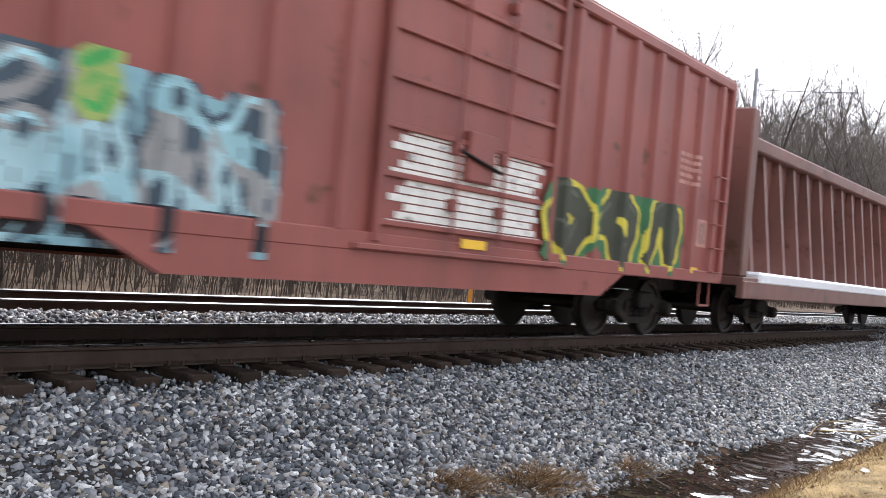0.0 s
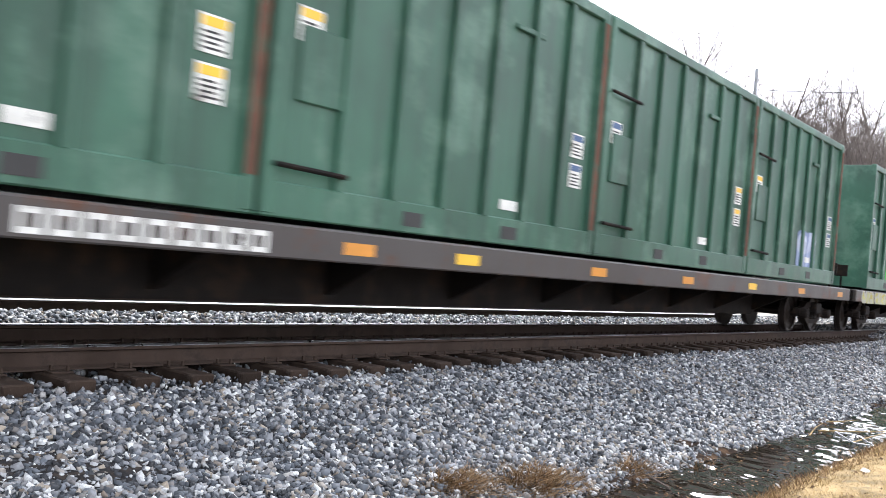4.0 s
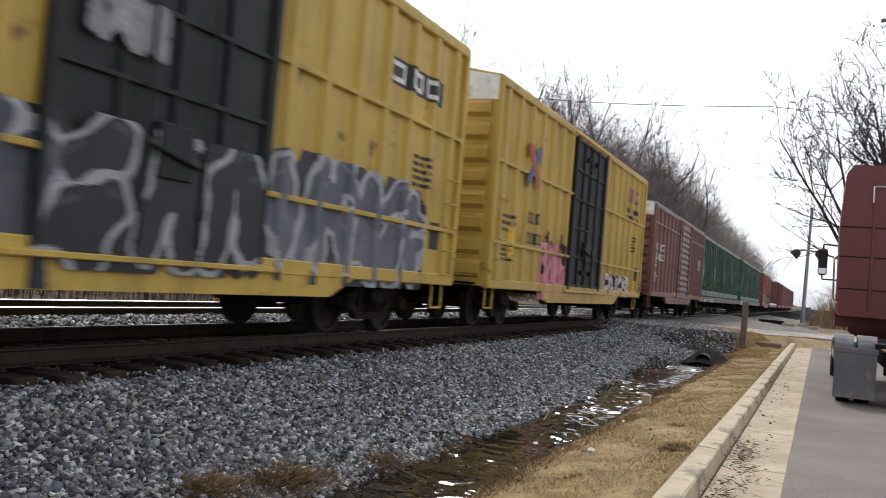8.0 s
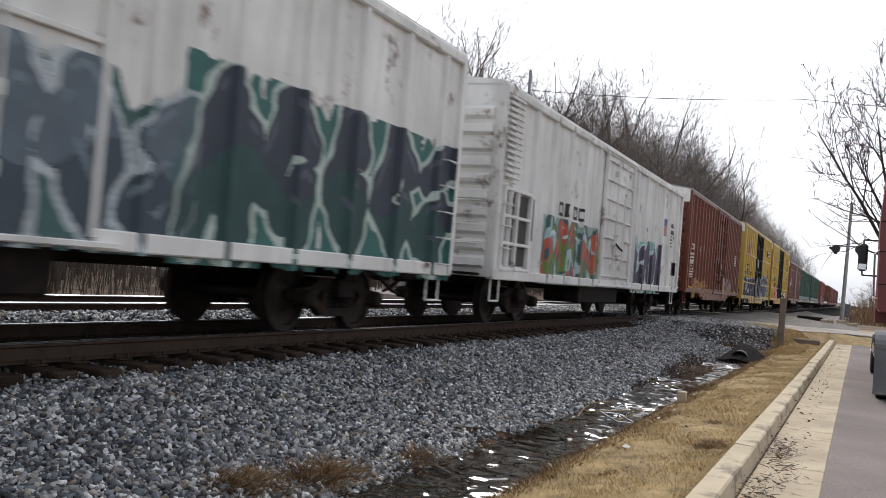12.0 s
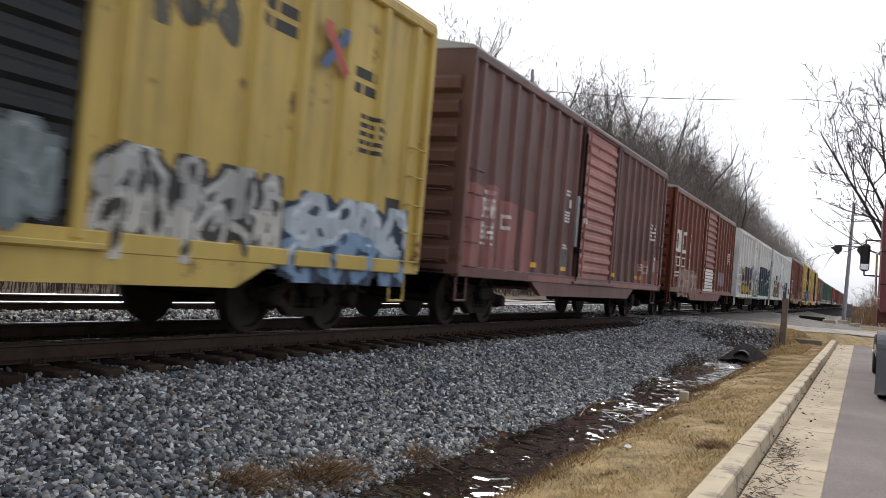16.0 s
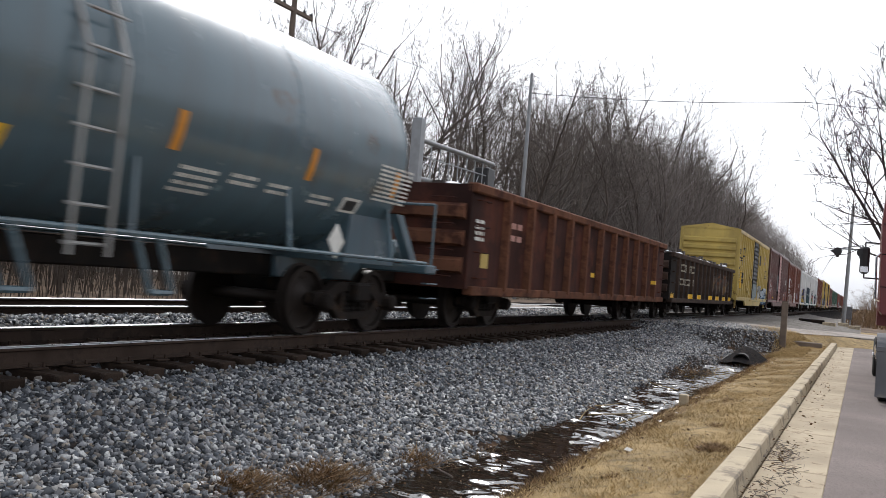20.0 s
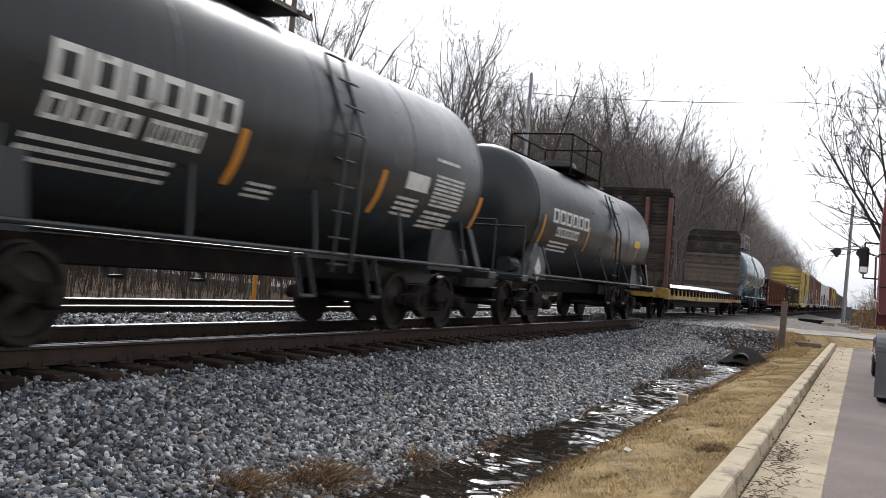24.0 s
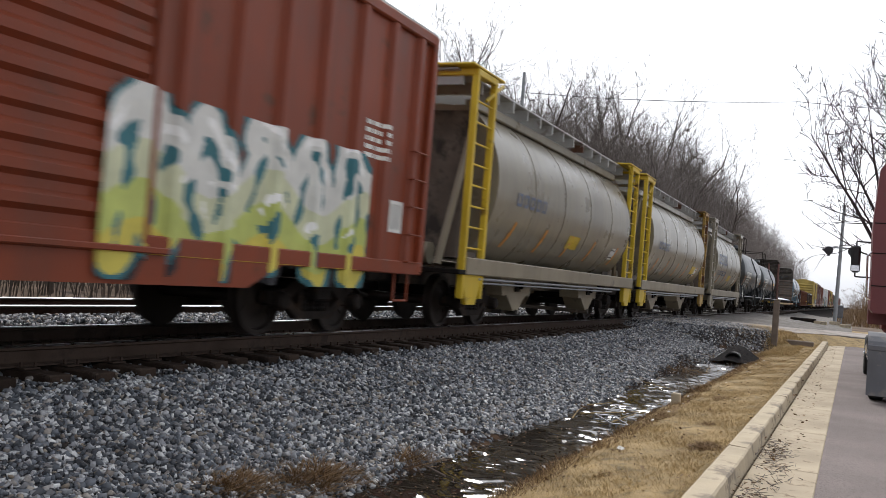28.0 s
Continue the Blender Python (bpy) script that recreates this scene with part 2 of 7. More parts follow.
def gravel_material():
    m, n, l, p = nodes_of("crushed grey stone")
    g = n.new("ShaderNodeNewGeometry").outputs["Random Per Island"]
    r = n.new("ShaderNodeValToRGB")
    els = r.color_ramp.elements
    els[0].position, els[0].color = 0.0, (0.018, 0.020, 0.024, 1)
    els[1].position, els[1].color = 1.0, (0.78, 0.78, 0.76, 1)
    for pos, col in ((0.16, (0.045, 0.050, 0.058)), (0.34, (0.105, 0.118, 0.135)), (0.48, (0.18, 0.195, 0.22)), (0.53, (0.20, 0.155, 0.11)), (0.60, (0.23, 0.235, 0.245)),
                     (0.74, (0.31, 0.32, 0.34)), (0.79, (0.34, 0.29, 0.225)), (0.84, (0.42, 0.425, 0.435)), (0.94, (0.60, 0.605, 0.60))):
        e = els.new(pos)
        e.color = (*col, 1)
    l.new(g, r.inputs[0])
    tc = n.new("ShaderNodeTexCoord").outputs["Object"]
    a = noise_node(n, l, tc, 45, 4)
    c = mixc(n, l, ramp(n, l, a, 0.42, 0.95), r.outputs[0], (0.12, 0.115, 0.115))
    l.new(c, p.inputs["Base Color"])
    p.inputs["Roughness"].default_value = 0.8
    p.inputs["Specular IOR Level"].default_value = 0.25
    return m


M["stone"] = gravel_material()


def water_material():
    m, n, l, p = nodes_of("still ditch water")
    p.inputs["Base Color"].default_value = (0.02, 0.016, 0.012, 1)
    p.inputs["Roughness"].default_value = 0.07
    p.inputs["IOR"].default_value = 1.33
    return m


M["water"] = water_material()


# ---- mesh helpers ----
class Build:
    """Collects vertices and faces of one mesh."""

    def __init__(self):
        self.v, self.f, self.m = [], [], []

    def add(self, verts, faces, mi=0):
        o = len(self.v)
        self.v.extend(verts)
        self.f.extend([tuple(i + o for i in f) for f in faces])
        self.m.extend([mi] * len(faces))
        return self

    def box(self, x0, x1, y0, y1, z0, z1, c=0.0, mi=0):
        if c <= 0:
            v = [(x, y, z) for x in (x0, x1) for y in (y0, y1) for z in (z0, z1)]
            return self.add(v, [(0, 1, 3, 2), (4, 6, 7, 5), (0, 4, 5, 1), (2, 3, 7, 6), (0, 2, 6, 4), (1, 5, 7, 3)], mi)
        c = min(c, 0.45 * min(abs(x1 - x0), abs(y1 - y0), abs(z1 - z0)))
        v, ix = [], {}
        for i, (x, sx) in enumerate(((x0, 1), (x1, -1))):
            for j, (y, sy) in enumerate(((y0, 1), (y1, -1))):
                for k, (z, sz) in enumerate(((z0, 1), (z1, -1))):
                    for a in range(3):
                        ix[i, j, k, a] = len(v)
                        v.append((x if a == 0 else x + sx * c, y if a == 1 else y + sy * c, z if a == 2 else z + sz * c))
        f = []
        ring = ((0, 0), (0, 1), (1, 1), (1, 0))
        for s in (0, 1):
            f.append(tuple(ix[s, p, q, 0] for p, q in ring))
            f.append(tuple(ix[p, s, q, 1] for p, q in ring))
            f.append(tuple(ix[p, q, s, 2] for p, q in ring))
        for p in (0, 1):
            for q in (0, 1):
                f.append((ix[p, q, 0, 0], ix[p, q, 1, 0], ix[p, q, 1, 1], ix[p, q, 0, 1]))
                f.append((ix[p, 0, q, 0], ix[p, 1, q, 0], ix[p, 1, q, 2], ix[p, 0, q, 2]))
                f.append((ix[0, p, q, 1], ix[1, p, q, 1], ix[1, p, q, 2], ix[0, p, q, 2]))
        for i in (0, 1):
            for j in (0, 1):
                for k in (0, 1):
                    f.append(tuple(ix[i, j, k, a] for a in range(3)))
        return self.add(v, f, mi)

    def tube(self, a, b, r0, r1=None, n=8, cap=True, mi=0):
        r1 = r0 if r1 is None else r1
        a, b = Vector(a), Vector(b)
        d = (b - a).normalized()
        u = d.orthogonal().normalized()
        w = d.cross(u)
        v = []
        for p, r in ((a, r0), (b, r1)):
            for i in range(n):
                t = 2 * math.pi * i / n
                v.append(tuple(p + (u * math.cos(t) + w * math.sin(t)) * r))
        f = [(i, (i + 1) % n, n + (i + 1) % n, n + i) for i in range(n)]
        if cap:
            f += [tuple(range(n - 1, -1, -1)), tuple(range(n, 2 * n))]
        return self.add(v, f, mi)

    def pipe(self, pts, r, n=6, mi=0):
        for a, b in zip(pts, pts[1:]):
            self.tube(a, b, r, r, n, True, mi)
        return self

    def prism(self, poly, x0, x1, axis="x", mi=0):
        """A polygon in the other two axes, drawn out along one axis."""
        n = len(poly)
        place = {"x": lambda s, p: (s, p[0], p[1]), "y": lambda s, p: (p[0], s, p[1]), "z": lambda s, p: (p[0], p[1], s)}[axis]
        v = [place(s, p) for s in (x0, x1) for p in poly]
        f = [(i, (i + 1) % n, n + (i + 1) % n, n + i) for i in range(n)]
        f += [tuple(range(n - 1, -1, -1)), tuple(range(n, 2 * n))]
        return self.add(v, f, mi)

    def lathe(self, prof, centre, axis="x", n=24, mi=0):
        """A profile of (along, radius) turned about an axis."""
        v, f = [], []
        for s, r in prof:
            for i in range(n):
                t = 2 * math.pi * i / n
                a, b = r * math.cos(t), r * math.sin(t)
                p = {"x": (s, a, b), "y": (a, s, b), "z": (a, b, s)}[axis]
                v.append((p[0] + centre[0], p[1] + centre[1], p[2] + centre[2]))
        for k in range(len(prof) - 1):
            for i in range(n):
                j = (i + 1) % n
                f.append((k * n + i, k * n + j, (k + 1) * n + j, (k + 1) * n + i))
        return self.add(v, f, mi)

    def mesh(self, name, *materials, smooth=False):
        me = bpy.data.meshes.new(name)
        me.from_pydata(self.v, [], self.f)
        bm = bmesh.new()
        bm.from_mesh(me)
        bmesh.ops.recalc_face_normals(bm, faces=bm.faces)
        bm.to_mesh(me)
        bm.free()
        for k in materials:
            me.materials.append(M[k])
        if len(materials) > 1:
            me.polygons.foreach_set("material_index", self.m)
        if smooth:
            me.polygons.foreach_set("use_smooth", [True] * len(me.polygons))
            me.set_sharp_from_angle(angle=radians(40))
        me.update()
        return me


def part(name, b, material, parent=None, label="", m=None, smooth=False):
    me = b if isinstance(b, bpy.types.Mesh) else b.mesh(name, *(material if isinstance(material, tuple) else (material,)), smooth=smooth)
    ob = new(name, me)
    ob.parent = parent
    if m is not None:
        ob.matrix_basis = m
    if label:
        ob["label"] = label
    return ob


def thing(name, label, category, m=None, group="", kind=""):
    ob = new(name)
    ob.empty_display_size = 0.1
    if m is not None:
        ob.matrix_basis = m
    return tagged(ob, label, category, group, kind)
# ---- ground and line ----
TRACK_X, TRACK2_X = -7.487, -11.71
LOT_Z = -0.77


def lot_z(y):
    return LOT_Z


PROFILE = [(-400, 6.0), (-120, 3.0), (-60, 0.9), (-30, -0.1), (-19, -0.50), (-15.2, -0.62), (-13.7, -0.27), (-11.0, -0.22), (-10.5, -0.13),
           (-9.4, -0.13), (-9.0, -0.25), (-8.7, -0.275), (-6.25, -0.285), (-5.95, -0.325), (-5.65, -0.38), (-3.80, -0.83), (-3.62, -0.895), (-3.42, -0.95), (-2.85, -0.96),
           (-2.66, -0.89), (-2.5, -0.83), (-2.0, -0.75), (-1.14, -0.67), (-1.12, -0.95), (9.0, -0.95), (14, -0.8), (60, -0.5), (400, 0.0)]
CROSS = [(-400, 6.0), (-120, 3.0), (-60, 0.9), (-30, -0.05), (-19, -0.08), (-15, -0.06), (-9, -0.06), (-6, -0.07), (-4, -0.16), (-2, -0.32), (0, -0.46), (400, -0.45)]


def crossing_y(x):
    """How far along the line the level crossing begins."""
    return float(np.interp(x, [-9, -6, -4, -2.4, -1.2, -0.6], [30.0, 31.5, 35.0, 39.5, 44.0, 45.9]))


def interp(table, x):
    return float(np.interp(x, [p[0] for p in table], [p[1] for p in table]))


def ground_z(x, y):
    z = interp(PROFILE, x)
    y0 = crossing_y(x)
    if y > y0 - 3.0:              # level crossing
        k = min(1.0, max(0.0, (y - y0 + 3.0) / 2.5)) * min(1.0, max(0.0, (82 - y) / 8.0))
        z = z * (1 - k) + interp(CROSS, x) * k
    if y > 72 and x > -6:
        z = z * 0.4 + -0.45 * 0.6
    if x < -18:                   # wooded bank, higher farther up the line
        z += 5.0 * min(1.0, max(0.0, (y - 45) / 130)) * min(1.0, (-18 - x) / 22)
    if -6.3 < x < -1.2 or x < -14:
        z += 0.045 * noise.noise((x * 1.3, y * 0.9, 3)) + 0.03 * noise.noise((x * 4, y * 4, 7)) + (0.03 * noise.noise((x * 9, y * 7, 5)) if -3.9 < x < -2.5 else 0)
    return z


def build_ground():
    xs = [-400, -250, -120, -80, -60, -45, -38, -30, -25, -21, -19, -17.6, -16.4, -15.2, -14.4, -13.7, -12.5, -11.4, -11.0, -10.75, -10.5, -10.0, -9.4, -9.2, -9.0, -8.7, -7.5, -6.25, -5.95, -5.7]
    xs += [-5.7 + 0.13 * i for i in range(1, 30)] + [-1.7, -1.4, -1.14, -1.12, 0, 3, 6, 9, 14, 25, 60, 150, 400]
    ys = [-120, -40, -15, -8, -4] + [-3 + 0.25 * i for i in range(1, 140)] + [32 + 1.0 * i for i in range(1, 50)] + [85, 92, 100, 115, 130, 150, 180, 220, 280, 360, 500, 800, 1500]
    v = [(x, y, ground_z(x, y)) for y in ys for x in xs]
    w = len(xs)
    f, mi = [], []
    for j in range(len(ys) - 1):
        for i in range(w - 1):
            x, y = (xs[i] + xs[i + 1]) / 2, (ys[j] + ys[j + 1]) / 2
            f.append((j * w + i, j * w + i + 1, (j + 1) * w + i + 1, (j + 1) * w + i))
            wob = 0.25 * noise.noise((x, y * 0.7, 1.5))
            if y > crossing_y(x) + 7 and -9.2 < x < 0.5 and y < 140:
                k = 4
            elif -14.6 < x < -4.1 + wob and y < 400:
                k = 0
            elif x <= -14.6:
                k = 3
            elif x < -2.58 + 0.3 * wob and y < crossing_y(x) - 0.4:
                k = 1
            elif y > 58 and x < -2.0 + wob:
                k = 0
            elif y > 60:
                k = 3
            else:
                k = 2
            mi.append(k)
    me = bpy.data.meshes.new("ground")
    me.from_pydata(v, [], f)
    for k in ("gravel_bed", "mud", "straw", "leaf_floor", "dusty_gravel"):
        me.materials.append(M[k])
    me.polygons.foreach_set("material_index", mi)
    me.polygons.foreach_set("use_smooth", [True] * len(f))
    me.update()
    tagged(new("ground", me), "ballast, muddy ditch, straw turf and leafy bank", "ground", kind="structure")


build_ground()

# water in the ditch, with small wind ripples across it
def build_water():
    nx, ny = 40, 1000
    v = []
    for j in range(ny + 1):
        y = 1.5 + 24.0 * j / ny
        for i in range(nx + 1):
            x = -3.95 + 1.6 * i / nx
            u = y + 0.35 * x + 0.25 * noise.noise((x * 2.2, y * 2.6, 7.0))
            q = x + 0.16 * noise.noise((x * 2.6, y * 2.2, 9.0))
            calm = max(0.1, min(1.3, 0.85 + 1.6 * noise.noise((x * 1.3, y * 0.55, 2.0))))
            h = noise.noise((q * 4.2, u * 6.5, 0.0)) + 0.45 * noise.noise((q * 9.0, u * 15.0, 4.0)) + 0.14 * noise.noise((q * 21.0, u * 33.0, 6.0))
            v.append((x, y, -0.888 + 0.024 * calm * h))
    w = nx + 1
    f = [(j * w + i, j * w + i + 1, (j + 1) * w + i + 1, (j + 1) * w + i) for j in range(ny) for i in range(nx)]
    me = bpy.data.meshes.new("water")
    me.from_pydata(v, [], f)
    me.materials.append(M["water"])
    me.polygons.foreach_set("use_smooth", [True] * len(f))
    me.update()
    tagged(new("water", me), "shallow rippled dark water standing in the ditch", "water", kind="structure")


build_water()


# rails and ties
def rail_profile(x):
    return [(x - 0.07, -0.185), (x + 0.07, -0.185), (x + 0.07, -0.172), (x + 0.012, -0.155), (x + 0.010, -0.05), (x + 0.036, -0.038), (x + 0.036, -0.016), (x + 0.024, -0.010),
            (x - 0.024, -0.010), (x - 0.036, -0.016), (x - 0.036, -0.038), (x - 0.010, -0.05), (x - 0.012, -0.155), (x - 0.07, -0.172)]


def build_track(cx, label, ties_from, ties_to, singles_to):
    track = thing("railway_track", label, "track", kind="structure")
    for side in (-1, 1):
        r = Build().prism(rail_profile(cx + side * 0.7525), -60, 900, "y")
        part("rail", r, "rail_side", track, "rusty web")
        q = cx + side * 0.7525
        crown = [(-0.035, -0.013), (-0.031, -0.007), (-0.023, -0.002), (-0.012, 0.001), (0.0, 0.002), (0.012, 0.001), (0.023, -0.002), (0.031, -0.007), (0.035, -0.013)]
        h = Build().prism([(q + a, c) for a, c in crown], -60, 900, "y")
        part("rail_head", h, "tread", track, "polished running surface", smooth=True)
    tie = Build().box(-1.3, 1.3, -0.115, 0.115, -0.38, -0.195, 0.012).mesh("tie", "tie_wood")
    spike = Build()
    for sx in (-0.7525, 0.7525):
        spike.box(sx - 0.19, sx + 0.19, -0.09, 0.09, -0.195, -0.178, 0.004)
        for dx, dy in ((-0.1, 0.05), (0.1, -0.05), (0.15, 0.06), (-0.15, -0.06)):
            spike.box(sx + dx - 0.012, sx + dx + 0.012, dy - 0.012, dy + 0.012, -0.178, -0.135, 0.003)
    spike = spike.mesh("tie_plate", "rail_side")
    rng = random.Random(4)
    rest = Build()
    y, n = ties_from, 0
    while y < ties_to:
        if y < singles_to:
            m = pose(cx + rng.uniform(-0.05, 0.05), y + rng.uniform(-0.03, 0.03), rng.uniform(-0.008, 0.004), 0, 0, rng.uniform(-1.2, 1.2))
            t = part("tie", tie, None, track, m=m)
            part("tie_plate", spike, None, track, m=pose(cx, m.translation.y, 0))
        else:
            rest.box(cx - 1.3, cx + 1.3, y - 0.115, y + 0.115, -0.38, -0.195)
        y += 0.53
    if rest.v:
        tagged(part("ties_beyond", rest, "tie_wood", track), kind="stuff")
    return track


build_track(TRACK_X, "rusty steel rails spiked to dark creosoted ties in ballast", -2.0, 120.0, 46.0)
build_track(TRACK2_X, "second line of shiny rails on dark ties", 0.0, 110.0, 20.0)


# ballast stones
def stones(name, n, place, size, seed, label, category="gravel", material="stone"):
    rng = np.random.default_rng(seed)
    cube = np.array([(x, y, z) for x in (-1, 1) for y in (-1, 1) for z in (-1, 1)], float) / 3 ** 0.5
    tri = np.array([(0, 1, 3), (0, 3, 2), (4, 6, 7), (4, 7, 5), (0, 4, 5), (0, 5, 1), (2, 3, 7), (2, 7, 6), (0, 2, 6), (0, 6, 4), (1, 5, 7), (1, 7, 3)])
    shapes = cube[None] * rng.uniform(0.55, 1.2, (60, 8, 3)) * np.stack([rng.uniform(0.95, 1.65, 60), rng.uniform(0.8, 1.25, 60), rng.uniform(0.4, 0.85, 60)], -1)[:, None, :]
    q = rng.normal(size=(n, 4)) * np.array([1.0, 0.42, 0.42, 1.0])
    q /= np.linalg.norm(q, axis=1, keepdims=True)
    w, x, y, z = q.T
    R = np.stack([1 - 2 * (y * y + z * z), 2 * (x * y - z * w), 2 * (x * z + y * w), 2 * (x * y + z * w), 1 - 2 * (x * x + z * z), 2 * (y * z - x * w),
                  2 * (x * z - y * w), 2 * (y * z + x * w), 1 - 2 * (x * x + y * y)], -1).reshape(n, 3, 3)
    P = place(rng, n)
    s = size(rng, n, P)
    V = np.einsum("nij,nkj->nki", R, shapes[rng.integers(0, 60, n)]) * s[:, None, None] + P[:, None, :]
    F = (tri[None] + 8 * np.arange(n)[:, None, None]).reshape(-1)
    me = bpy.data.meshes.new(name)
    me.vertices.add(8 * n)
    me.vertices.foreach_set("co", V.reshape(-1).astype(np.float32))
    me.loops.add(36 * n)
    me.loops.foreach_set("vertex_index", F.astype(np.int32))
    me.polygons.add(12 * n)
    me.polygons.foreach_set("loop_start", np.arange(0, 36 * n, 3, dtype=np.int32))
    me.materials.append(M[material])
    me.update(calc_edges=True)
    return tagged(new(name, me), label, category, kind="stuff")


PX, PZ = np.array([p[0] for p in PROFILE]), np.array([p[1] for p in PROFILE])


def ground_np(x, y):
    """The ground's broad form, without its small unevenness."""
    z = np.interp(x, PX, PZ)
    y0 = np.interp(x, [-9, -6, -4, -2.4, -1.2, -0.6], [30.0, 31.5, 35.0, 39.5, 44.0, 45.9])
    k = np.clip((y - y0 + 3.0) / 2.5, 0, 1) * np.clip((82 - y) / 8.0, 0, 1)
    return z * (1 - k) + np.interp(x, [p[0] for p in CROSS], [p[1] for p in CROSS]) * k


def strip(x0, x1, y0, y1, power=1.0, lift=0.0):
    def place(rng, n):
        y = y0 + (y1 - y0) * rng.random(n) ** power
        x = rng.uniform(x0, x1, n) + 0.18 * np.sin(y * 1.7) * (rng.random(n) - 0.2)
        x = np.where((x > -4.3) & (y > 15) & (x1 > -3.8) & (x1 < -3.4), x - 0.05 * np.clip(y - 15, 0, 14), x)
        z = ground_np(x, y) + lift + rng.uniform(-0.02, 0.025, n)
        return np.stack([x, y, z], -1)
    return place


stones("ballast", 92000, strip(-6.1, -3.58, 1.6, 22, 1.4), lambda r, n, P: r.uniform(0.019, 0.042, n) * (1 + 0.4 * (r.random(n) > 0.9)), 1, "angular grey crushed stone ballast")
stones("ballast_behind", 9000, strip(-6.3, -3.6, -14, 2.2, 1.0), lambda r, n, P: r.uniform(0.03, 0.06, n), 6, "grey crushed stone ballast down the line")
stones("ballast_beyond", 20000, strip(-6.35, -3.6, 21, 31, 1.15), lambda r, n, P: r.uniform(0.028, 0.050, n), 2, "grey crushed stone ballast along the line")
stones("ballast_toe", 13000, strip(-6.0, -2.8, 26, 40, 1.0), lambda r, n, P: r.uniform(0.025, 0.05, n), 4, "dark stones and mud where the ditch ends")
stones("ballast_crib", 9000, strip(-6.72, -6.08, 1, 30, 1.3, 0.0), lambda r, n, P: r.uniform(0.018, 0.036, n), 13, "stones packed between the tie ends")
stones("ballast_between_rails", 9000, strip(-8.9, -6.1, 1, 40, 1.2, 0.02), lambda r, n, P: r.uniform(0.02, 0.045, n), 3, "dark stones between the rails")
stones("ballast_between_tracks", 16000, strip(-10.85, -8.95, 2, 50, 1.2, 0.01), lambda r, n, P: r.uniform(0.025, 0.05, n), 5, "pale crushed stone between the two tracks")


# kerb, gutter, lot and crossing road
def slab(name, x0, x1, y0, y1, z0, z1, material, parent, c=0.012, label=""):
    """A block along the kerb line."""
    b = Build().box(x0, x1, 0, y1 - y0, z0, z1, c)
    return part(name, b, material, parent, label, pose(0, y0, 0))


def kerb_stone(y0, y1, top):
    """One cast length of kerb with a battered face and worn, chipped arrises."""
    prof = [(-1.12, -1.0), (-1.12, top - 0.02), (-1.10, top), (-0.915, top - 0.003), (-0.897, top - 0.018), (-0.868, -0.775), (-0.855, -1.0)]
    n = 16
    v = []
    for j in range(n + 1):
        y = (y1 - y0) * j / n
        for i, (x, z) in enumerate(prof):
            w = 0.0 if i in (0, 6) else 0.006 if i in (1, 5) else 0.011
            chip = 0.022 * max(0.0, noise.noise((y0 + y * 2.3, i * 0.4, 3.0))) if i in (3, 4) else 0.0
            v.append((x + w * noise.noise((x * 9, (y0 + y) * 4.0, 1.0)) - chip, y, z + 0.7 * w * noise.noise((x * 9, (y0 + y) * 3.0, 5.0)) - chip))
    m = len(prof)
    f = [(j * m + i, j * m + (i + 1) % m, (j + 1) * m + (i + 1) % m, (j + 1) * m + i) for j in range(n) for i in range(m)]
    f += [tuple(range(m)), tuple(range((n + 1) * m - 1, n * m - 1, -1))]
    return part("kerb_stone", Build().add(v, f), "concrete", kerb, m=pose(0, y0, 0))


kerb = thing("kerb", "weathered pale concrete kerb with gutter beside the turf", "kerb", kind="structure")
rng = random.Random(8)
y = 1.0 - 5 * 3.05
while y < 45.2:
    L = 3.05
    kerb_stone(y + 0.007, min(y + L, 45.5) - 0.007, -0.607 + rng.uniform(-0.008, 0.008))
    slab("gutter_slab", -0.85, -0.215, y + 0.006, min(y + L, 45.3) - 0.006, -1.0, -0.767, "gutter", kerb, 0.01)
    y += L
for i in range(3):
    slab("kerb_stone", -0.845 + i * 2.5, 1.455 + i * 2.5, 45.34, 45.5, -1.0, -0.62, "concrete", kerb, 0.02)
lot = slab("parking_lot", -0.215, 12.0, -25.0, 45.33, -1.1, -0.77, "asphalt", None, 0.0)
tagged(lot, "worn grey asphalt parking lot", "pavement", kind="structure")

# the road slants over the crossing and falls towards the lot
b = Build()
ROAD = [(-60, 27.0), (-19, 28.5), (-15, 29.0), (-9, 30.0), (-6, 31.5), (-4, 35.0), (-2.4, 39.5), (-1.2, 44.0), (-0.6, 45.9), (4, 46.6), (12, 47.5), (60, 50.0)]
v = []
for x, y in ROAD:
    z = interp(CROSS, x) + 0.03
    for yy, dz in ((y, 0.0), (y + 7.5, 0.0), (y + 7.5, -0.4), (y, -0.4)):
        v.append((x, yy, z + dz))
f = []
for i in range(len(ROAD) - 1):
    for k in range(4):
        f.append((i * 4 + k, i * 4 + (k + 1) % 4, i * 4 + 4 + (k + 1) % 4, i * 4 + 4 + k))
f += [(0, 1, 2, 3), (len(v) - 4, len(v) - 3, len(v) - 2, len(v) - 1)]
b.add(v, f)
tagged(part("road", b, "road_grey"), "pale grey worn road over the level crossing", "road", kind="structure")


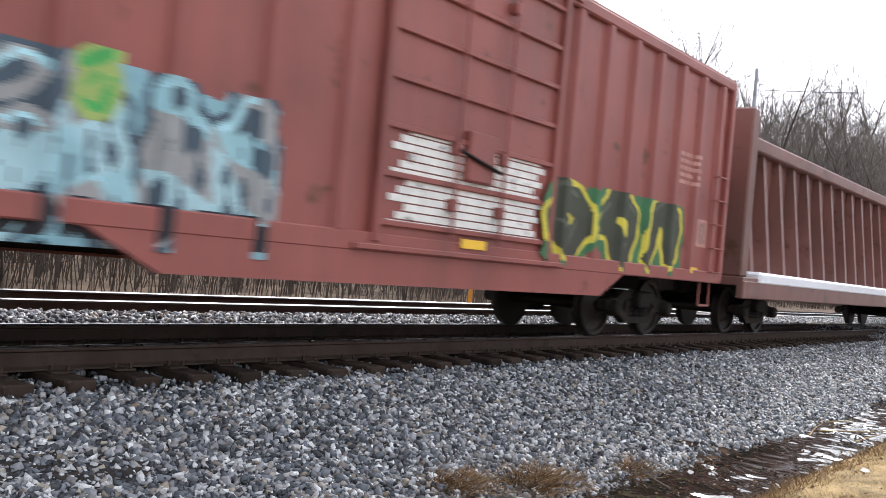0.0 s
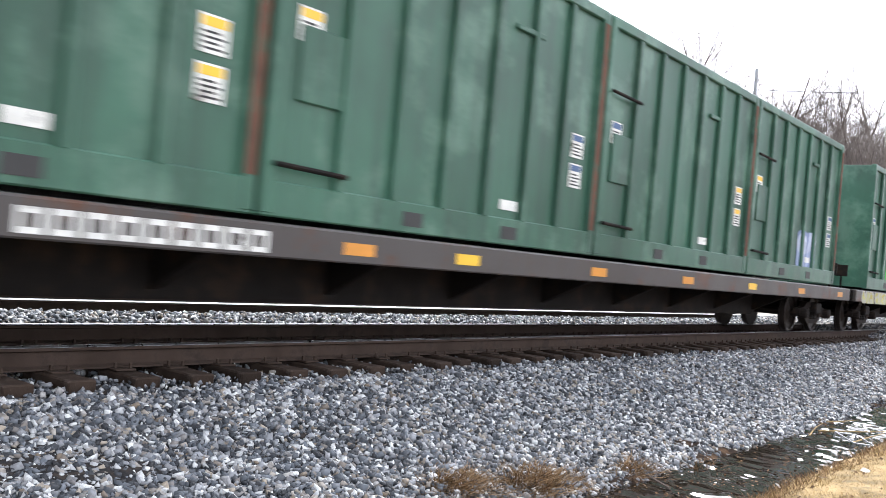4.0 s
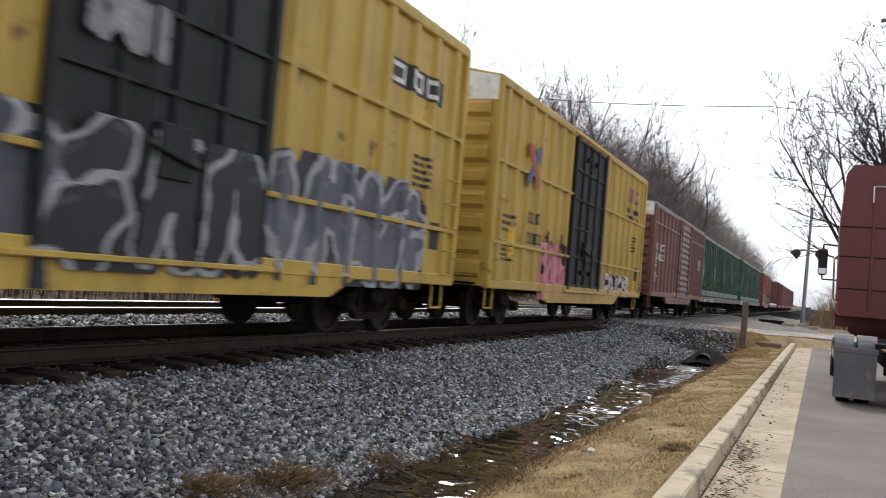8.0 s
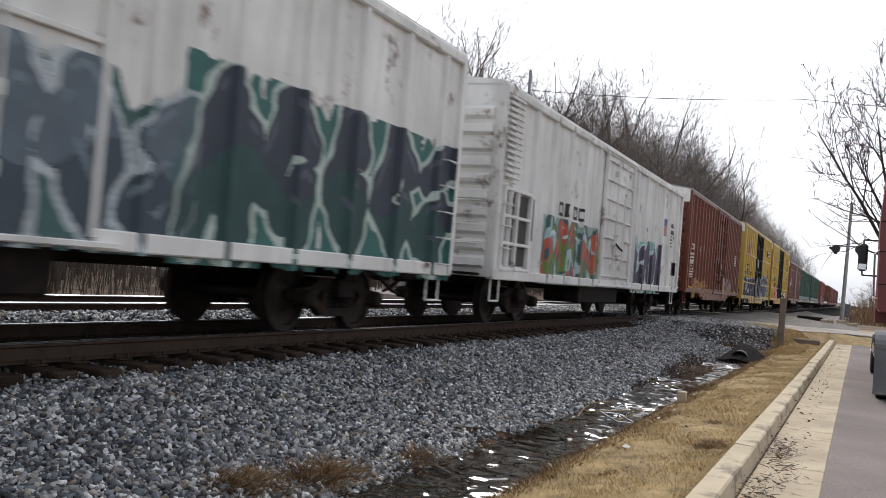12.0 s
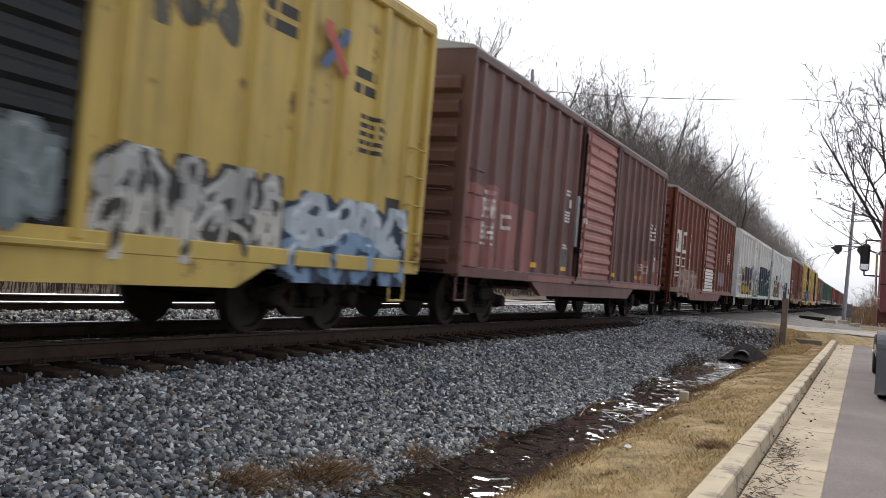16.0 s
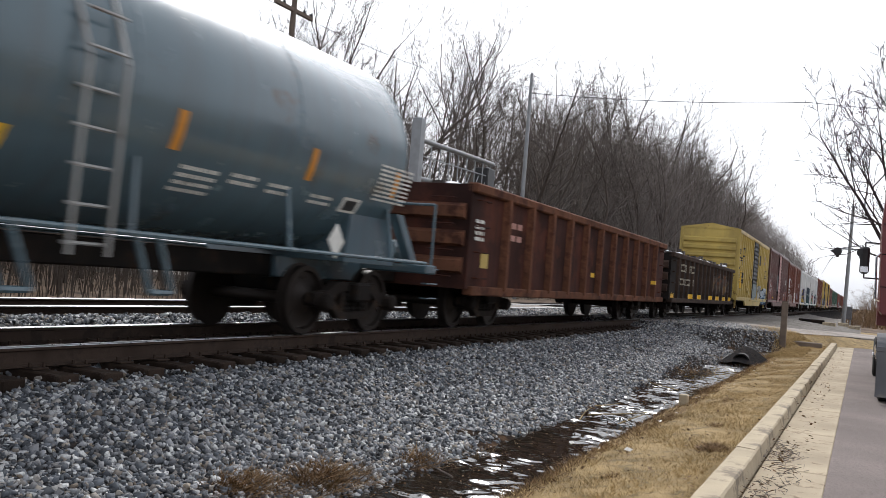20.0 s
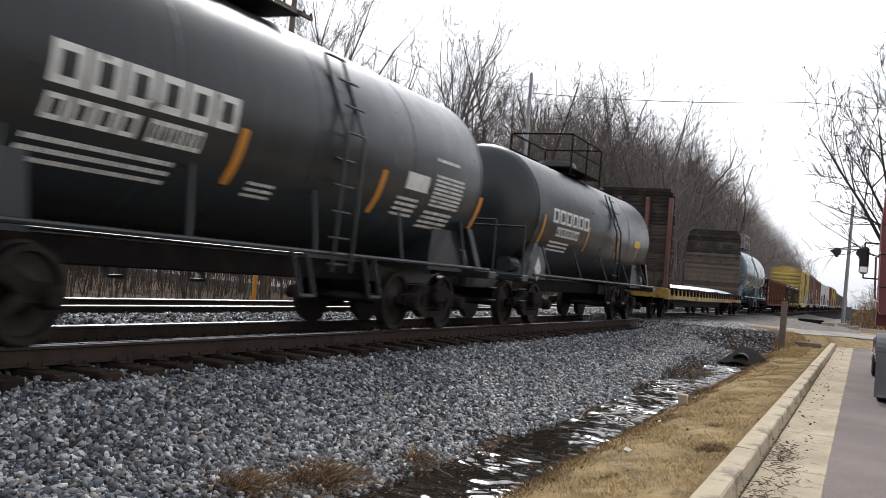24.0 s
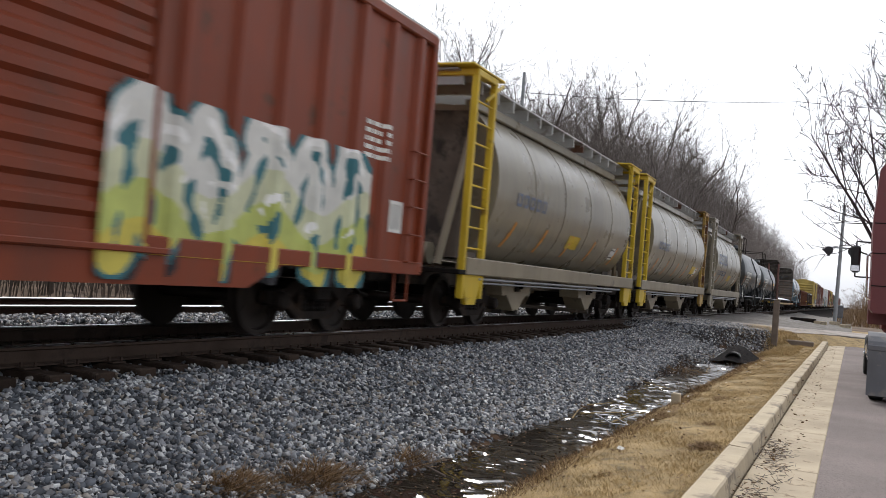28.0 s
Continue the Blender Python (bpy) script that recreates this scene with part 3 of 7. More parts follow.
# ---- vegetation ----
def limb(b, rng, p, d, length, r, segs, sides, bend, up):
    pts = [(p.copy(), r)]
    for i in range(segs):
        d = (d + Vector((rng.gauss(0, bend), rng.gauss(0, bend), rng.gauss(0, bend) + up))).normalized()
        p = p + d * (length / segs)
        pts.append((p.copy(), r * (1 - 0.8 * (i + 1) / segs)))
    for (a, ra), (c, rc) in zip(pts, pts[1:]):
        b.tube(a, c, ra, rc, sides, False)
    return pts, d


def tree_meshes(seed, height, fork, spread, r0, leaders=4, twig="twig", fine=0.0065, crook=1.0):
    """Trunk that forks into rising leaders, with branches and twigs thinning outwards."""
    rng = random.Random(seed)
    tb, cb = Build(), Build()

    def turned(d, angle):
        a = rng.uniform(0, 2 * math.pi)
        u = d.orthogonal().normalized()
        w = d.cross(u)
        return (d * math.cos(angle) + (u * math.cos(a) + w * math.sin(a)) * math.sin(angle)).normalized()

    def grow(b, p, d, length, r, level):
        pts, e = limb(b, rng, p, d, length, r, 5 if level < 2 else 3, 6 if level < 2 else 4 if level < 3 else 3, crook * (0.08, 0.15, 0.21, 0.25)[min(level, 3)], 0.06)
        if level >= 4:
            return
        kids = (0, 8, 7, 5)[level]
        for k in range(kids):
            t = rng.uniform(0.22, 1.0) if k else 1.0
            i = min(int(t * (len(pts) - 1)), len(pts) - 2)
            f = t * (len(pts) - 1) - i
            q = pts[i][0].lerp(pts[i + 1][0], f)
            rr = pts[i][1] * (1 - f) + pts[i + 1][1] * f
            d1 = turned((pts[i + 1][0] - pts[i][0]).normalized(), rng.uniform(0.35, 1.0) * spread ** 0.4)
            d1 = (d1 + Vector((0, 0, 0.16))).normalized()
            grow(cb, q, d1, length * rng.uniform(0.32, 0.62) * (1.15 - 0.5 * t), max(fine, rr * 0.62), level + 1)

    pts, d = limb(tb, rng, Vector((0, 0, -0.3)), Vector((rng.gauss(0, 0.06), rng.gauss(0, 0.06), 1)), height * fork + 0.3, r0, 6, 8, 0.05, 0.04)
    top = pts[-1][0]
    tb = Build()
    for (a, ra), (c, rc) in zip(pts, pts[1:]):
        tb.tube(a, c, 0.55 * r0 + 0.45 * ra, 0.55 * r0 + 0.45 * rc, 8, False)
    for k in range(leaders):
        ang = rng.uniform(0.12, 0.62) * spread if k else 0.08
        start = top if k < 2 else pts[rng.randint(3, 5)][0]
        grow(cb if k else tb, start, turned(Vector((0, 0, 1)), ang), height * (1 - fork) * (1.0 if k == 0 else rng.uniform(0.6, 0.95)), r0 * (0.62 if k == 0 else rng.uniform(0.35, 0.55)), 1)
    return tb.mesh("trunk", "bark" if twig == "twig" else twig, smooth=True), cb.mesh("crown", twig)


TREES = [tree_meshes(20 + i, 11.0, (0.34, 0.48, 0.28, 0.42, 0.3, 0.45, 0.38, 0.52)[i], (1.25, 0.8, 1.4, 0.9, 1.2, 0.7, 1.1, 0.8)[i], (0.17, 0.10, 0.19, 0.11, 0.15, 0.09, 0.13, 0.10)[i],
                     (5, 3, 5, 4, 4, 3, 4, 3)[i]) for i in range(8)]


def tree(x, y, scale, kind, label, group=""):
    t = thing("tree", label, "tree", pose(x, y, ground_z(x, y), 0, 0, (x * 37 + y * 61) % 360), group)
    t.scale = (scale, scale, scale)
    part("trunk", TREES[kind][0], None, t)
    part("crown", TREES[kind][1], None, t)
    return t


rng = random.Random(77)
RIGHT_TREE = (2.75, 48.2, 1.5)
TOPS = [(0, 5.4), (14, 6.6), (21, 7.6), (32, 10.8), (46, 13.4), (56, 14.2), (72, 15.8), (90, 18.6), (117, 20.7), (180, 21.8)]
for i in range(165):
    y = 3 + 175 * (i / 165) ** 1.3 + rng.uniform(-2, 2)
    row = i % 4
    x = -19.5 - row * 4.5 - rng.uniform(0, 4.0)
    top = interp(TOPS, y * 20.0 / -x) * (-x / 20.0) * rng.uniform(0.60, 1.06)
    tree(x, y, max(0.35, (top - ground_z(x, y)) / 10.4), (i * 5 + i // 8) % 8, "leafless grey deciduous tree in the wood behind the tracks", "trees in the wood")
TREES.append(tree_meshes(91, 9.0, 0.16, 1.35, 0.26, 15, "dark_twig", 0.012, 0.5))
TREES.append(tree_meshes(98, 9.0, 0.2, 1.4, 0.26, 8, "dark_twig", 0.012, 0.5))
tree(RIGHT_TREE[0], RIGHT_TREE[1], RIGHT_TREE[2], 8, "dark bare spreading tree beyond the parking lot")
tree(5.2, 48.6, 1.45, 9, "dark bare spreading tree beyond the parking lot")


def stems(name, n, box, hmin, hmax, r, material, seed, label, category, lean=0.15, taper=0.2, hfun=None, twigs=3):
    rng = random.Random(seed)
    b = Build()
    for _ in range(n):
        x, y = rng.uniform(box[0], box[1]), box[2] + (box[3] - box[2]) * rng.random() ** 1.3
        z = ground_z(x, y)
        h = rng.uniform(hmin, hmax) * (hfun(x, y) if hfun else 1.0)
        p = Vector((x, y, z - 0.05))
        d = Vector((rng.gauss(0, lean), rng.gauss(0, lean), 1)) * h
        b.tube(p, p + d, r, r * taper, 3, False)
        for _ in range(5 if hfun else twigs):
            q = p + d * rng.uniform(0.3, 0.95)
            k = 0.13 if hfun else 0.22
            b.tube(q, q + Vector((rng.gauss(0, k), rng.gauss(0, k), rng.uniform(0.06, 0.3))) * h, r * 0.5, r * 0.15, 3, False)
    me = bpy.data.meshes.new(name)
    me.from_pydata(b.v, [], b.f)
    me.materials.append(M[material])
    return tagged(new(name, me), label, category, kind="stuff")


stems("young_trees", 950, (-40, -18.2, 1, 95), 2.6, 7.2, 0.03, "bark", 15, "crowd of slim leafless young trees", "woods", 0.05, 0.15, twigs=9)
stems("undergrowth", 12000, (-42, -16.6, 1, 110), 0.6, 3.6, 0.014, "brush", 5, "tangled bare saplings and brush under the trees", "brush")
# far stems carry their haze as a lighter base colour
stems("far_woods", 4200, (-48, -19.5, 110, 430), 0.45, 0.85, 0.07, "hazy_far_twig", 6, "distant bare wood along the line, haze in its colour", "woods", 0.09,
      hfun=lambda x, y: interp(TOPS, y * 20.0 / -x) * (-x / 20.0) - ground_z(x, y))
stems("crossing_brush", 900, (-1.2, 7, 76, 135), 0.6, 2.2, 0.02, "weed", 8, "brown weeds and brush beyond the crossing", "brush", 0.35)
stems("roadside_brush", 700, (0.5, 12, 75, 150), 1.5, 4.0, 0.03, "weed", 7, "brown roadside brush", "brush", 0.3)


# ---- beside the line ----
def lot(y):
    return lot_z(y)


# wooden marker post and small litter at the crossing
post = thing("wooden_post", "grey weathered wooden post in the turf", "post", pose(-2.62, 36.6, ground_z(-2.62, 36.6)))
post.scale = (0.8, 0.8, 0.8)
part("shaft", Build().box(-0.14, 0.14, -0.12, 0.12, -0.3, 2.1, 0.03), "pole_wood", post)
part("cap", Build().box(-0.15, 0.15, -0.13, 0.13, 2.1, 2.14, 0.01), "pole_wood", post)

# road-crossing flasher mast with relay cabinet
sig = thing("crossing_signal", "grey crossing signal mast with two hooded flasher heads", "signal", pose(-1.14, 70.0, -0.42))
sig.scale = (1.1, 1.1, 1.1)
part("mast", Build().tube((0, 0, -0.2), (0.12, 0, 7.6), 0.13, 0.09, 10), "pole_steel", sig, smooth=True)
part("crossarm", Build().tube((-0.68, 0, 4.95), (0.82, 0, 4.95), 0.05), "pole_steel", sig)
for s in (-1, 1):
    fx = 0.07 + s * 0.68
    hd = Build().lathe([(0.0, 0.0), (0.0, 0.26), (0.06, 0.26), (0.06, 0.12), (0.4, 0.10), (0.4, 0.0)], (fx, -0.2, 4.75), "y", 16)
    hd.box(fx - 0.1, fx + 0.1, -0.1, 0.15, 4.4, 4.62, 0.03)
    hd.prism([(fx + s * 0.06, 4.92), (fx + s * 0.42, 4.82), (fx + s * 0.42, 4.74), (fx + s * 0.06, 4.62)], -0.15, 0.15, "y")
    part("flasher_head", hd, "black_plastic", sig, "black hooded flasher")
part("base", Build().box(-0.3, 0.3, -0.3, 0.3, -0.2, 0.25, 0.03), "concrete", sig)
part("bell", Build().lathe([(0, 0.0), (0.0, 0.15), (0.12, 0.1), (0.15, 0)], (0.1, 0, 7.6), "z", 12), "pole_steel", sig)
cab = thing("relay_cabinet", "grey metal relay cabinet on legs beside the crossing", "cabinet", pose(-0.9, 74.0, -0.4))
cab.scale = (0.6, 0.6, 0.6)
part("body", Build().box(-0.7, 0.4, -0.4, 0.4, 0.8, 2.3, 0.03), "flap", cab)
part("roof", Build().box(-0.78, 0.48, -0.48, 0.48, 2.3, 2.38, 0.02), "pole_steel", cab)
for x in (-0.55, 0.25):
    part("leg", Build().box(x - 0.07, x + 0.07, -0.07, 0.07, -0.1, 0.8, 0.01), "pole_steel", cab)
for x, y, w, mt, lab in ((-3.0, 66.0, 1.6, "dark_steel", "dark sleeper timber lying by the track"), (-1.9, 65.0, 0.8, "concrete", "pale concrete block on the ground"), (-0.4, 66.0, 0.7, "concrete", "pale concrete block on the ground"),
                         (-1.85, 38.2, 1.1, "pole_wood", "pale plank lying in the turf")):
    t = thing("ground_block", lab, "block", pose(x, y, ground_z(x, y) + 0.05))
    part("block", Build().box(-w / 2, w / 2, -0.2, 0.2, -0.1, 0.16, 0.03), mt, t)

# signal mast arm behind the tracks
gan = thing("signal_cantilever", "galvanised signal cantilever with railed walkway", "signal", pose(-17.0, 33.6, -0.33))
gan.scale = (1.0, 0.9, 1.0)
part("column", Build().box(-0.22, 0.22, -0.22, 0.22, -0.3, 7.6, 0.02), "pole_steel", gan)
for z in (5.15, 6.75):
    part("arm", Build().tube((0, 0.1, z), (0.4, 8.3, z), 0.11, 0.11, 10), "pole_steel", gan, smooth=True)
rl = Build()
for k in range(9):
    rl.tube((0.02 + k * 0.045, 0.4 + k * 0.95, 5.15), (0.02 + k * 0.045, 0.4 + k * 0.95, 6.75), 0.03, n=6)
    rl.tube((0.02 + k * 0.045, 0.4 + k * 0.95, 5.2), (0.05 + k * 0.045, 0.9 + k * 0.95, 6.0), 0.02, n=5)
rl.tube((0.02, 0.4, 6.1), (0.4, 8.0, 6.1), 0.03, n=6)
part("railing", rl, "pole_steel", gan)
part("signal_head", Build().box(-0.2, 0.5, 7.4, 8.4, 5.6, 6.5, 0.05).tube((0.1, 8.3, 6.2), (0.1, 9.3, 6.2), 0.12), "black_plastic", gan, "dark signal heads")


# poles and wires
def pole(x, y, top, r, material, label, lean=(0.0, 0.0), arm=0.0):
    t = thing("utility_pole", label, "utility pole", pose(x, y, ground_z(x, y)))
    z = top - ground_z(x, y)
    part("shaft", Build().tube((0, 0, -0.4), (lean[0], lean[1], z), r, r * 0.7, 10), material, t, smooth=True)
    if arm:
        part("crossarm", Build().box(lean[0] - 0.07, lean[0] + 0.07, lean[1] - arm, lean[1] + arm, z - 1.0, z - 0.86, 0.01), material, t)
        for k in (-0.95, -0.55, 0.55, 0.95):
            part("insulator", Build().lathe([(0, 0.0), (0, 0.05), (0.05, 0.06), (0.14, 0.03), (0.14, 0)], (lean[0], lean[1] + k * arm, z - 0.86), "z", 10), "black_plastic", t)
    return t


pole(-17.0, 46.6, 12.2, 0.13, "pole_steel", "slim grey metal pole behind the tracks")
pole(-19.0, 26.7, 10.8, 0.14, "pole_wood", "leaning brown wooden utility pole with crossarm", (0.0, 0.3), 1.15)
pole(3.5, 47.0, 16.3, 0.17, "pole_wood", "wooden utility pole beyond the parking lot", (-0.1, 0.0))
b = Build().box(1.75, 4.3, 46.85, 46.98, 14.6, 14.76, 0.01)
part("crossarm", b, "pole_wood", bpy.data.objects["utility_pole.002"], m=pose(-3.5, -47.0, -ground_z(3.5, 47.0)))


def wire(pts, sag, r=0.018):
    cu = bpy.data.curves.new("overhead_wire", "CURVE")
    cu.dimensions, cu.bevel_depth, cu.bevel_resolution = "3D", r, 1
    sp = cu.splines.new("POLY")
    n = 24
    full = []
    for a, c in zip(pts, pts[1:]):
        for i in range(n):
            t = i / n
            full.append((a[0] + (c[0] - a[0]) * t, a[1] + (c[1] - a[1]) * t, a[2] + (c[2] - a[2]) * t - sag * 4 * t * (1 - t)))
    full.append(pts[-1])
    sp.points.add(len(full) - 1)
    for p, q in zip(sp.points, full):
        p.co = (*q, 1)
    cu.materials.append(M["black_plastic"])
    return tagged(new("overhead_wire", cu), "thin black overhead wire over the crossing", "wire")


wire([(-17.0, 46.6, 11.1), (-3.4, 53.7, 12.0), (10.0, 60.4, 12.6)], 0.2, 0.02)
wire([(-19.0, 27.9, 9.8), (-17.0, 46.6, 10.7)], 0.3, 0.012)
wire([(-19.0, 26.0, 9.8), (-21.0, 0.0, 9.6)], 0.3, 0.012)
t = thing("marker_stake", "orange marker stake beside the far track", "stake", pose(-14.4, 19.8, ground_z(-14.4, 19.8)))
part("stake", Build().box(-0.05, 0.05, -0.04, 0.04, -0.2, 0.95, 0.01), "orange_tape", t)

# pale house glimpsed through the wood
hs = thing("house", "pale blue house with snowy roof half hidden by trees", "house", pose(-52.0, 59.0, 1.2, 0, 0, 25))
part("wall", Build().box(-4, 4, -6, 6, 0, 3.0), "pole_steel", hs)
part("roof", Build().prism([(-4.4, 3.0), (4.4, 3.0), (0, 5.2)], -6.4, 6.4, "y"), "snow", hs, "snow covered roof")
for y in (-4, -1, 3):
    part("window", Build().box(4.0, 4.05, y, y + 1.1, 1.0, 2.2, 0.02), "black_plastic", hs)

# the culvert at the end of the ditch
cv = thing("culvert", "dark round culvert pipe at the end of the ditch", "culvert", pose(-2.95, 26.3, -0.86))
part("pipe", Build().lathe([(0.35, 0.20), (0.35, 0.235), (3.0, 0.235), (3.0, 0.20), (0.35, 0.20)], (0, 0, 0.06), "y", 20), "rubber", cv, smooth=True)
md = Build()
rng = random.Random(55)
rows_, cols_ = 12, 10
v = [((-0.6 + 1.2 * i / cols_), 0.10 + 3.0 * j / rows_, max(0.0, 0.42 * math.sin(math.pi * i / cols_) * math.sin(math.pi * (j + 0.6) / (rows_ + 1.2))) - 0.03 + rng.uniform(0, 0.05)) for j in range(rows_ + 1) for i in range(cols_ + 1)]
md.add(v, [(j * (cols_ + 1) + i, j * (cols_ + 1) + i + 1, (j + 1) * (cols_ + 1) + i + 1, (j + 1) * (cols_ + 1) + i) for j in range(rows_) for i in range(cols_)])
# dark earth, near black because the hollow's shadow is put into its colour
part("earth_cover", md, "gravel_bed", cv, "dark earth heaped over the pipe, blackened for shade", smooth=True)
st = thing("marker_stone", "small pale square concrete marker in the ditch edge", "marker", pose(-2.5, 15.1, -0.86))
part("block", Build().box(-0.07, 0.07, -0.07, 0.07, -0.05, 0.20, 0.015), "concrete", st)
cr = thing("broken_crate", "pale broken slatted crate lying in the water", "crate", pose(-2.85, 12.2, -0.88, 14, 6, 62))
cr.scale = (0.75, 1.0, 0.5)
fm = Build()
for q in (-0.15, 0.15):
    for z in (0.0, 0.13):
        fm.box(-0.25, 0.25, q - 0.012, q + 0.012, z, z + 0.03, 0.004)
    for x in (-0.24, -0.08, 0.08, 0.24):
        fm.box(x - 0.012, x + 0.012, q - 0.01, q + 0.01, 0.03, 0.13)
for x in (-0.24, 0.24):
    fm.box(x - 0.012, x + 0.012, -0.138, 0.138, 0.13, 0.16, 0.004)
part("frame", fm, "pole_steel", cr, "pale slatted crate frame")


# ---- small ground cover ----
def tri_stuff(name, n, gen, material, seed, label, category):
    """Many loose blades or flakes in one mesh; gen returns four corners or three."""
    rng = np.random.default_rng(seed)
    V, k = gen(rng, n)
    me = bpy.data.meshes.new(name)
    me.vertices.add(k * n)
    me.vertices.foreach_set("co", V.reshape(-1).astype(np.float32))
    me.loops.add(k * n)
    me.loops.foreach_set("vertex_index", np.arange(k * n, dtype=np.int32))
    me.polygons.add(n)
    me.polygons.foreach_set("loop_start", np.arange(0, k * n, k, dtype=np.int32))
    me.materials.append(M[material])
    me.update(calc_edges=True)
    return tagged(new(name, me), label, category, kind="stuff")


def gz(x, y):
    return ground_np(x, y)


def blades(x0, x1, y0, y1, power, lo, hi, width, lean, edge=0.0, zadd=0.0):
    def gen(rng, n):
        y = y0 + (y1 - y0) * rng.random(n) ** power
        x = x0 + (x1 - x0) * rng.random(n) + edge * np.sin(y * 1.9) * np.sin(y * 0.7 + 1)
        z = gz(x, y) + zadd
        h = rng.uniform(lo, hi, n)
        a = rng.uniform(0, 2 * np.pi, n)
        w = width * rng.uniform(0.6, 1.4, n)
        d = np.stack([np.cos(a) * w, np.sin(a) * w, np.zeros(n)], -1)
        tip = np.stack([rng.normal(0, lean, n) * h, rng.normal(0, lean, n) * h, h], -1)
        p = np.stack([x, y, z - 0.01], -1)
        return np.stack([p - d, p + d, p + tip], 1), 3
    return gen


tri_stuff("turf", 100000, blades(-2.52, -1.13, 2.5, 47, 1.7, 0.02, 0.055, 0.0035, 1.0, 0.05), "straw_blade", 1, "short dormant straw coloured turf", "grass")
tri_stuff("turf_edge", 9000, blades(-2.66, -2.35, 2.5, 30, 1.5, 0.03, 0.09, 0.005, 0.9, 0.05), "weed", 2, "ragged brown grass along the ditch", "grass")
tri_stuff("verge_grass", 12000, blades(-2.9, -1.6, 31, 40, 1.0, 0.03, 0.11, 0.010, 0.8), "straw_blade", 3, "straw coloured verge by the crossing", "grass")


def tuft(cx, cy, rx, ry, n, lo, hi, material, seed, label):
    def gen(rng, n):
        r, a = np.sqrt(rng.random(n)), rng.uniform(0, 2 * np.pi, n)
        r = r * (0.72 + 0.28 * np.sin(3 * a + seed) + 0.18 * np.sin(7 * a + 2 * seed))
        x, y = cx + 1.25 * rx * r * np.cos(a), cy + 1.25 * ry * r * np.sin(a)
        z = gz(x, y)
        h = rng.uniform(lo, hi, n) * (1.1 - 0.6 * r)
        q = rng.uniform(0, 2 * np.pi, n)
        w = 0.0055 * rng.uniform(0.6, 1.6, n)
        d = np.stack([np.cos(q) * w, np.sin(q) * w, np.zeros(n)], -1)
        tip = np.stack([rng.normal(0, 1.1, n) * h + 0.15 * (x - cx), rng.normal(0, 1.1, n) * h + 0.15 * (y - cy), h * rng.uniform(0.35, 1.0, n)], -1)
        p = np.stack([x, y, z - 0.01], -1)
        return np.stack([p - d, p + d, p + tip], 1), 3
    return tri_stuff("grass_tuft", n, gen, material, seed, label, "grass")


tuft(-3.9, 6.48, 0.28, 0.54, 5200, 0.05, 0.17, "weed", 11, "matted brown grass tuft at the foot of the ballast")
tuft(-4.08, 5.67, 0.26, 0.45, 4200, 0.05, 0.15, "weed", 12, "matted brown grass tuft at the foot of the ballast")
tuft(-3.72, 7.92, 0.18, 0.38, 1300, 0.05, 0.18, "weed", 13, "sparse dead weeds on the ballast slope")
tuft(-3.5, 9.0, 0.14, 0.36, 420, 0.05, 0.16, "weed", 14, "sparse dead weeds on the ballast slope")
tuft(-1.36, 10.26, 0.17, 0.32, 1600, 0.02, 0.09, "weed", 15, "dark dead clump in the turf by the kerb")
tuft(-2.75, 18.45, 0.35, 1.44, 1500, 0.05, 0.18, "weed", 16, "brown weeds across the ditch")
tuft(-3.2, 22.05, 0.6, 1.8, 1800, 0.06, 0.22, "weed", 17, "brown weeds across the ditch")
tuft(-3.1, 27.45, 0.8, 1.44, 2400, 0.06, 0.25, "weed", 18, "brown weeds over the culvert")
tuft(-3.0, 32.4, 0.9, 3.15, 2600, 0.06, 0.22, "weed", 19, "brown weeds at the end of the ditch")
tuft(-3.2, 39.15, 0.9, 3.15, 2200, 0.06, 0.25, "straw_blade", 20, "straw coloured weeds near the crossing")


def flakes(x0, x1, y0, y1, power, lo, hi, lift):
    def gen(rng, n):
        y = y0 + (y1 - y0) * rng.random(n) ** power
        x = rng.uniform(x0, x1, n)
        z = np.maximum(gz(x, y), -0.882) + lift + rng.uniform(0, 0.015, n)
        s = rng.uniform(lo, hi, n)
        a = rng.uniform(0, 2 * np.pi, n)
        e = rng.uniform(0.25, 0.7, n)
        u = np.stack([np.cos(a) * s, np.sin(a) * s, rng.normal(0, 0.25, n) * s], -1)
        w = np.stack([-np.sin(a) * s * e, np.cos(a) * s * e, rng.normal(0, 0.25, n) * s], -1)
        p = np.stack([x, y, z], -1)
        return np.stack([p - u, p - w, p + u, p + w], 1), 4
    return gen


tri_stuff("ditch_leaves", 2600, flakes(-3.95, -2.5, 2.5, 30, 1.5, 0.007, 0.02, -0.004), "litter", 21, "dead leaves and mud crumbs in the ditch", "leaves")
tri_stuff("gutter_leaves", 420, flakes(-0.94, -0.45, 5, 40, 1.5, 0.012, 0.035, 0.19), "litter", 22, "dead leaves blown along the gutter", "leaves")
tri_stuff("turf_leaves", 700, flakes(-2.4, -1.15, 4, 40, 1.5, 0.01, 0.03, 0.03), "litter", 23, "dead leaves scattered on the turf", "leaves")
tri_stuff("litter_scraps", 60, flakes(-3.4, -2.0, 8, 30, 1.0, 0.02, 0.06, 0.02), "paper", 24, "pale scraps of rubbish", "rubbish")
stones("ditch_stones", 5200, strip(-4.1, -3.15, 2.5, 27, 1.3, 0.0), lambda r, n, P: r.uniform(0.010, 0.032, n), 9, "stray stones at the foot of the ballast")

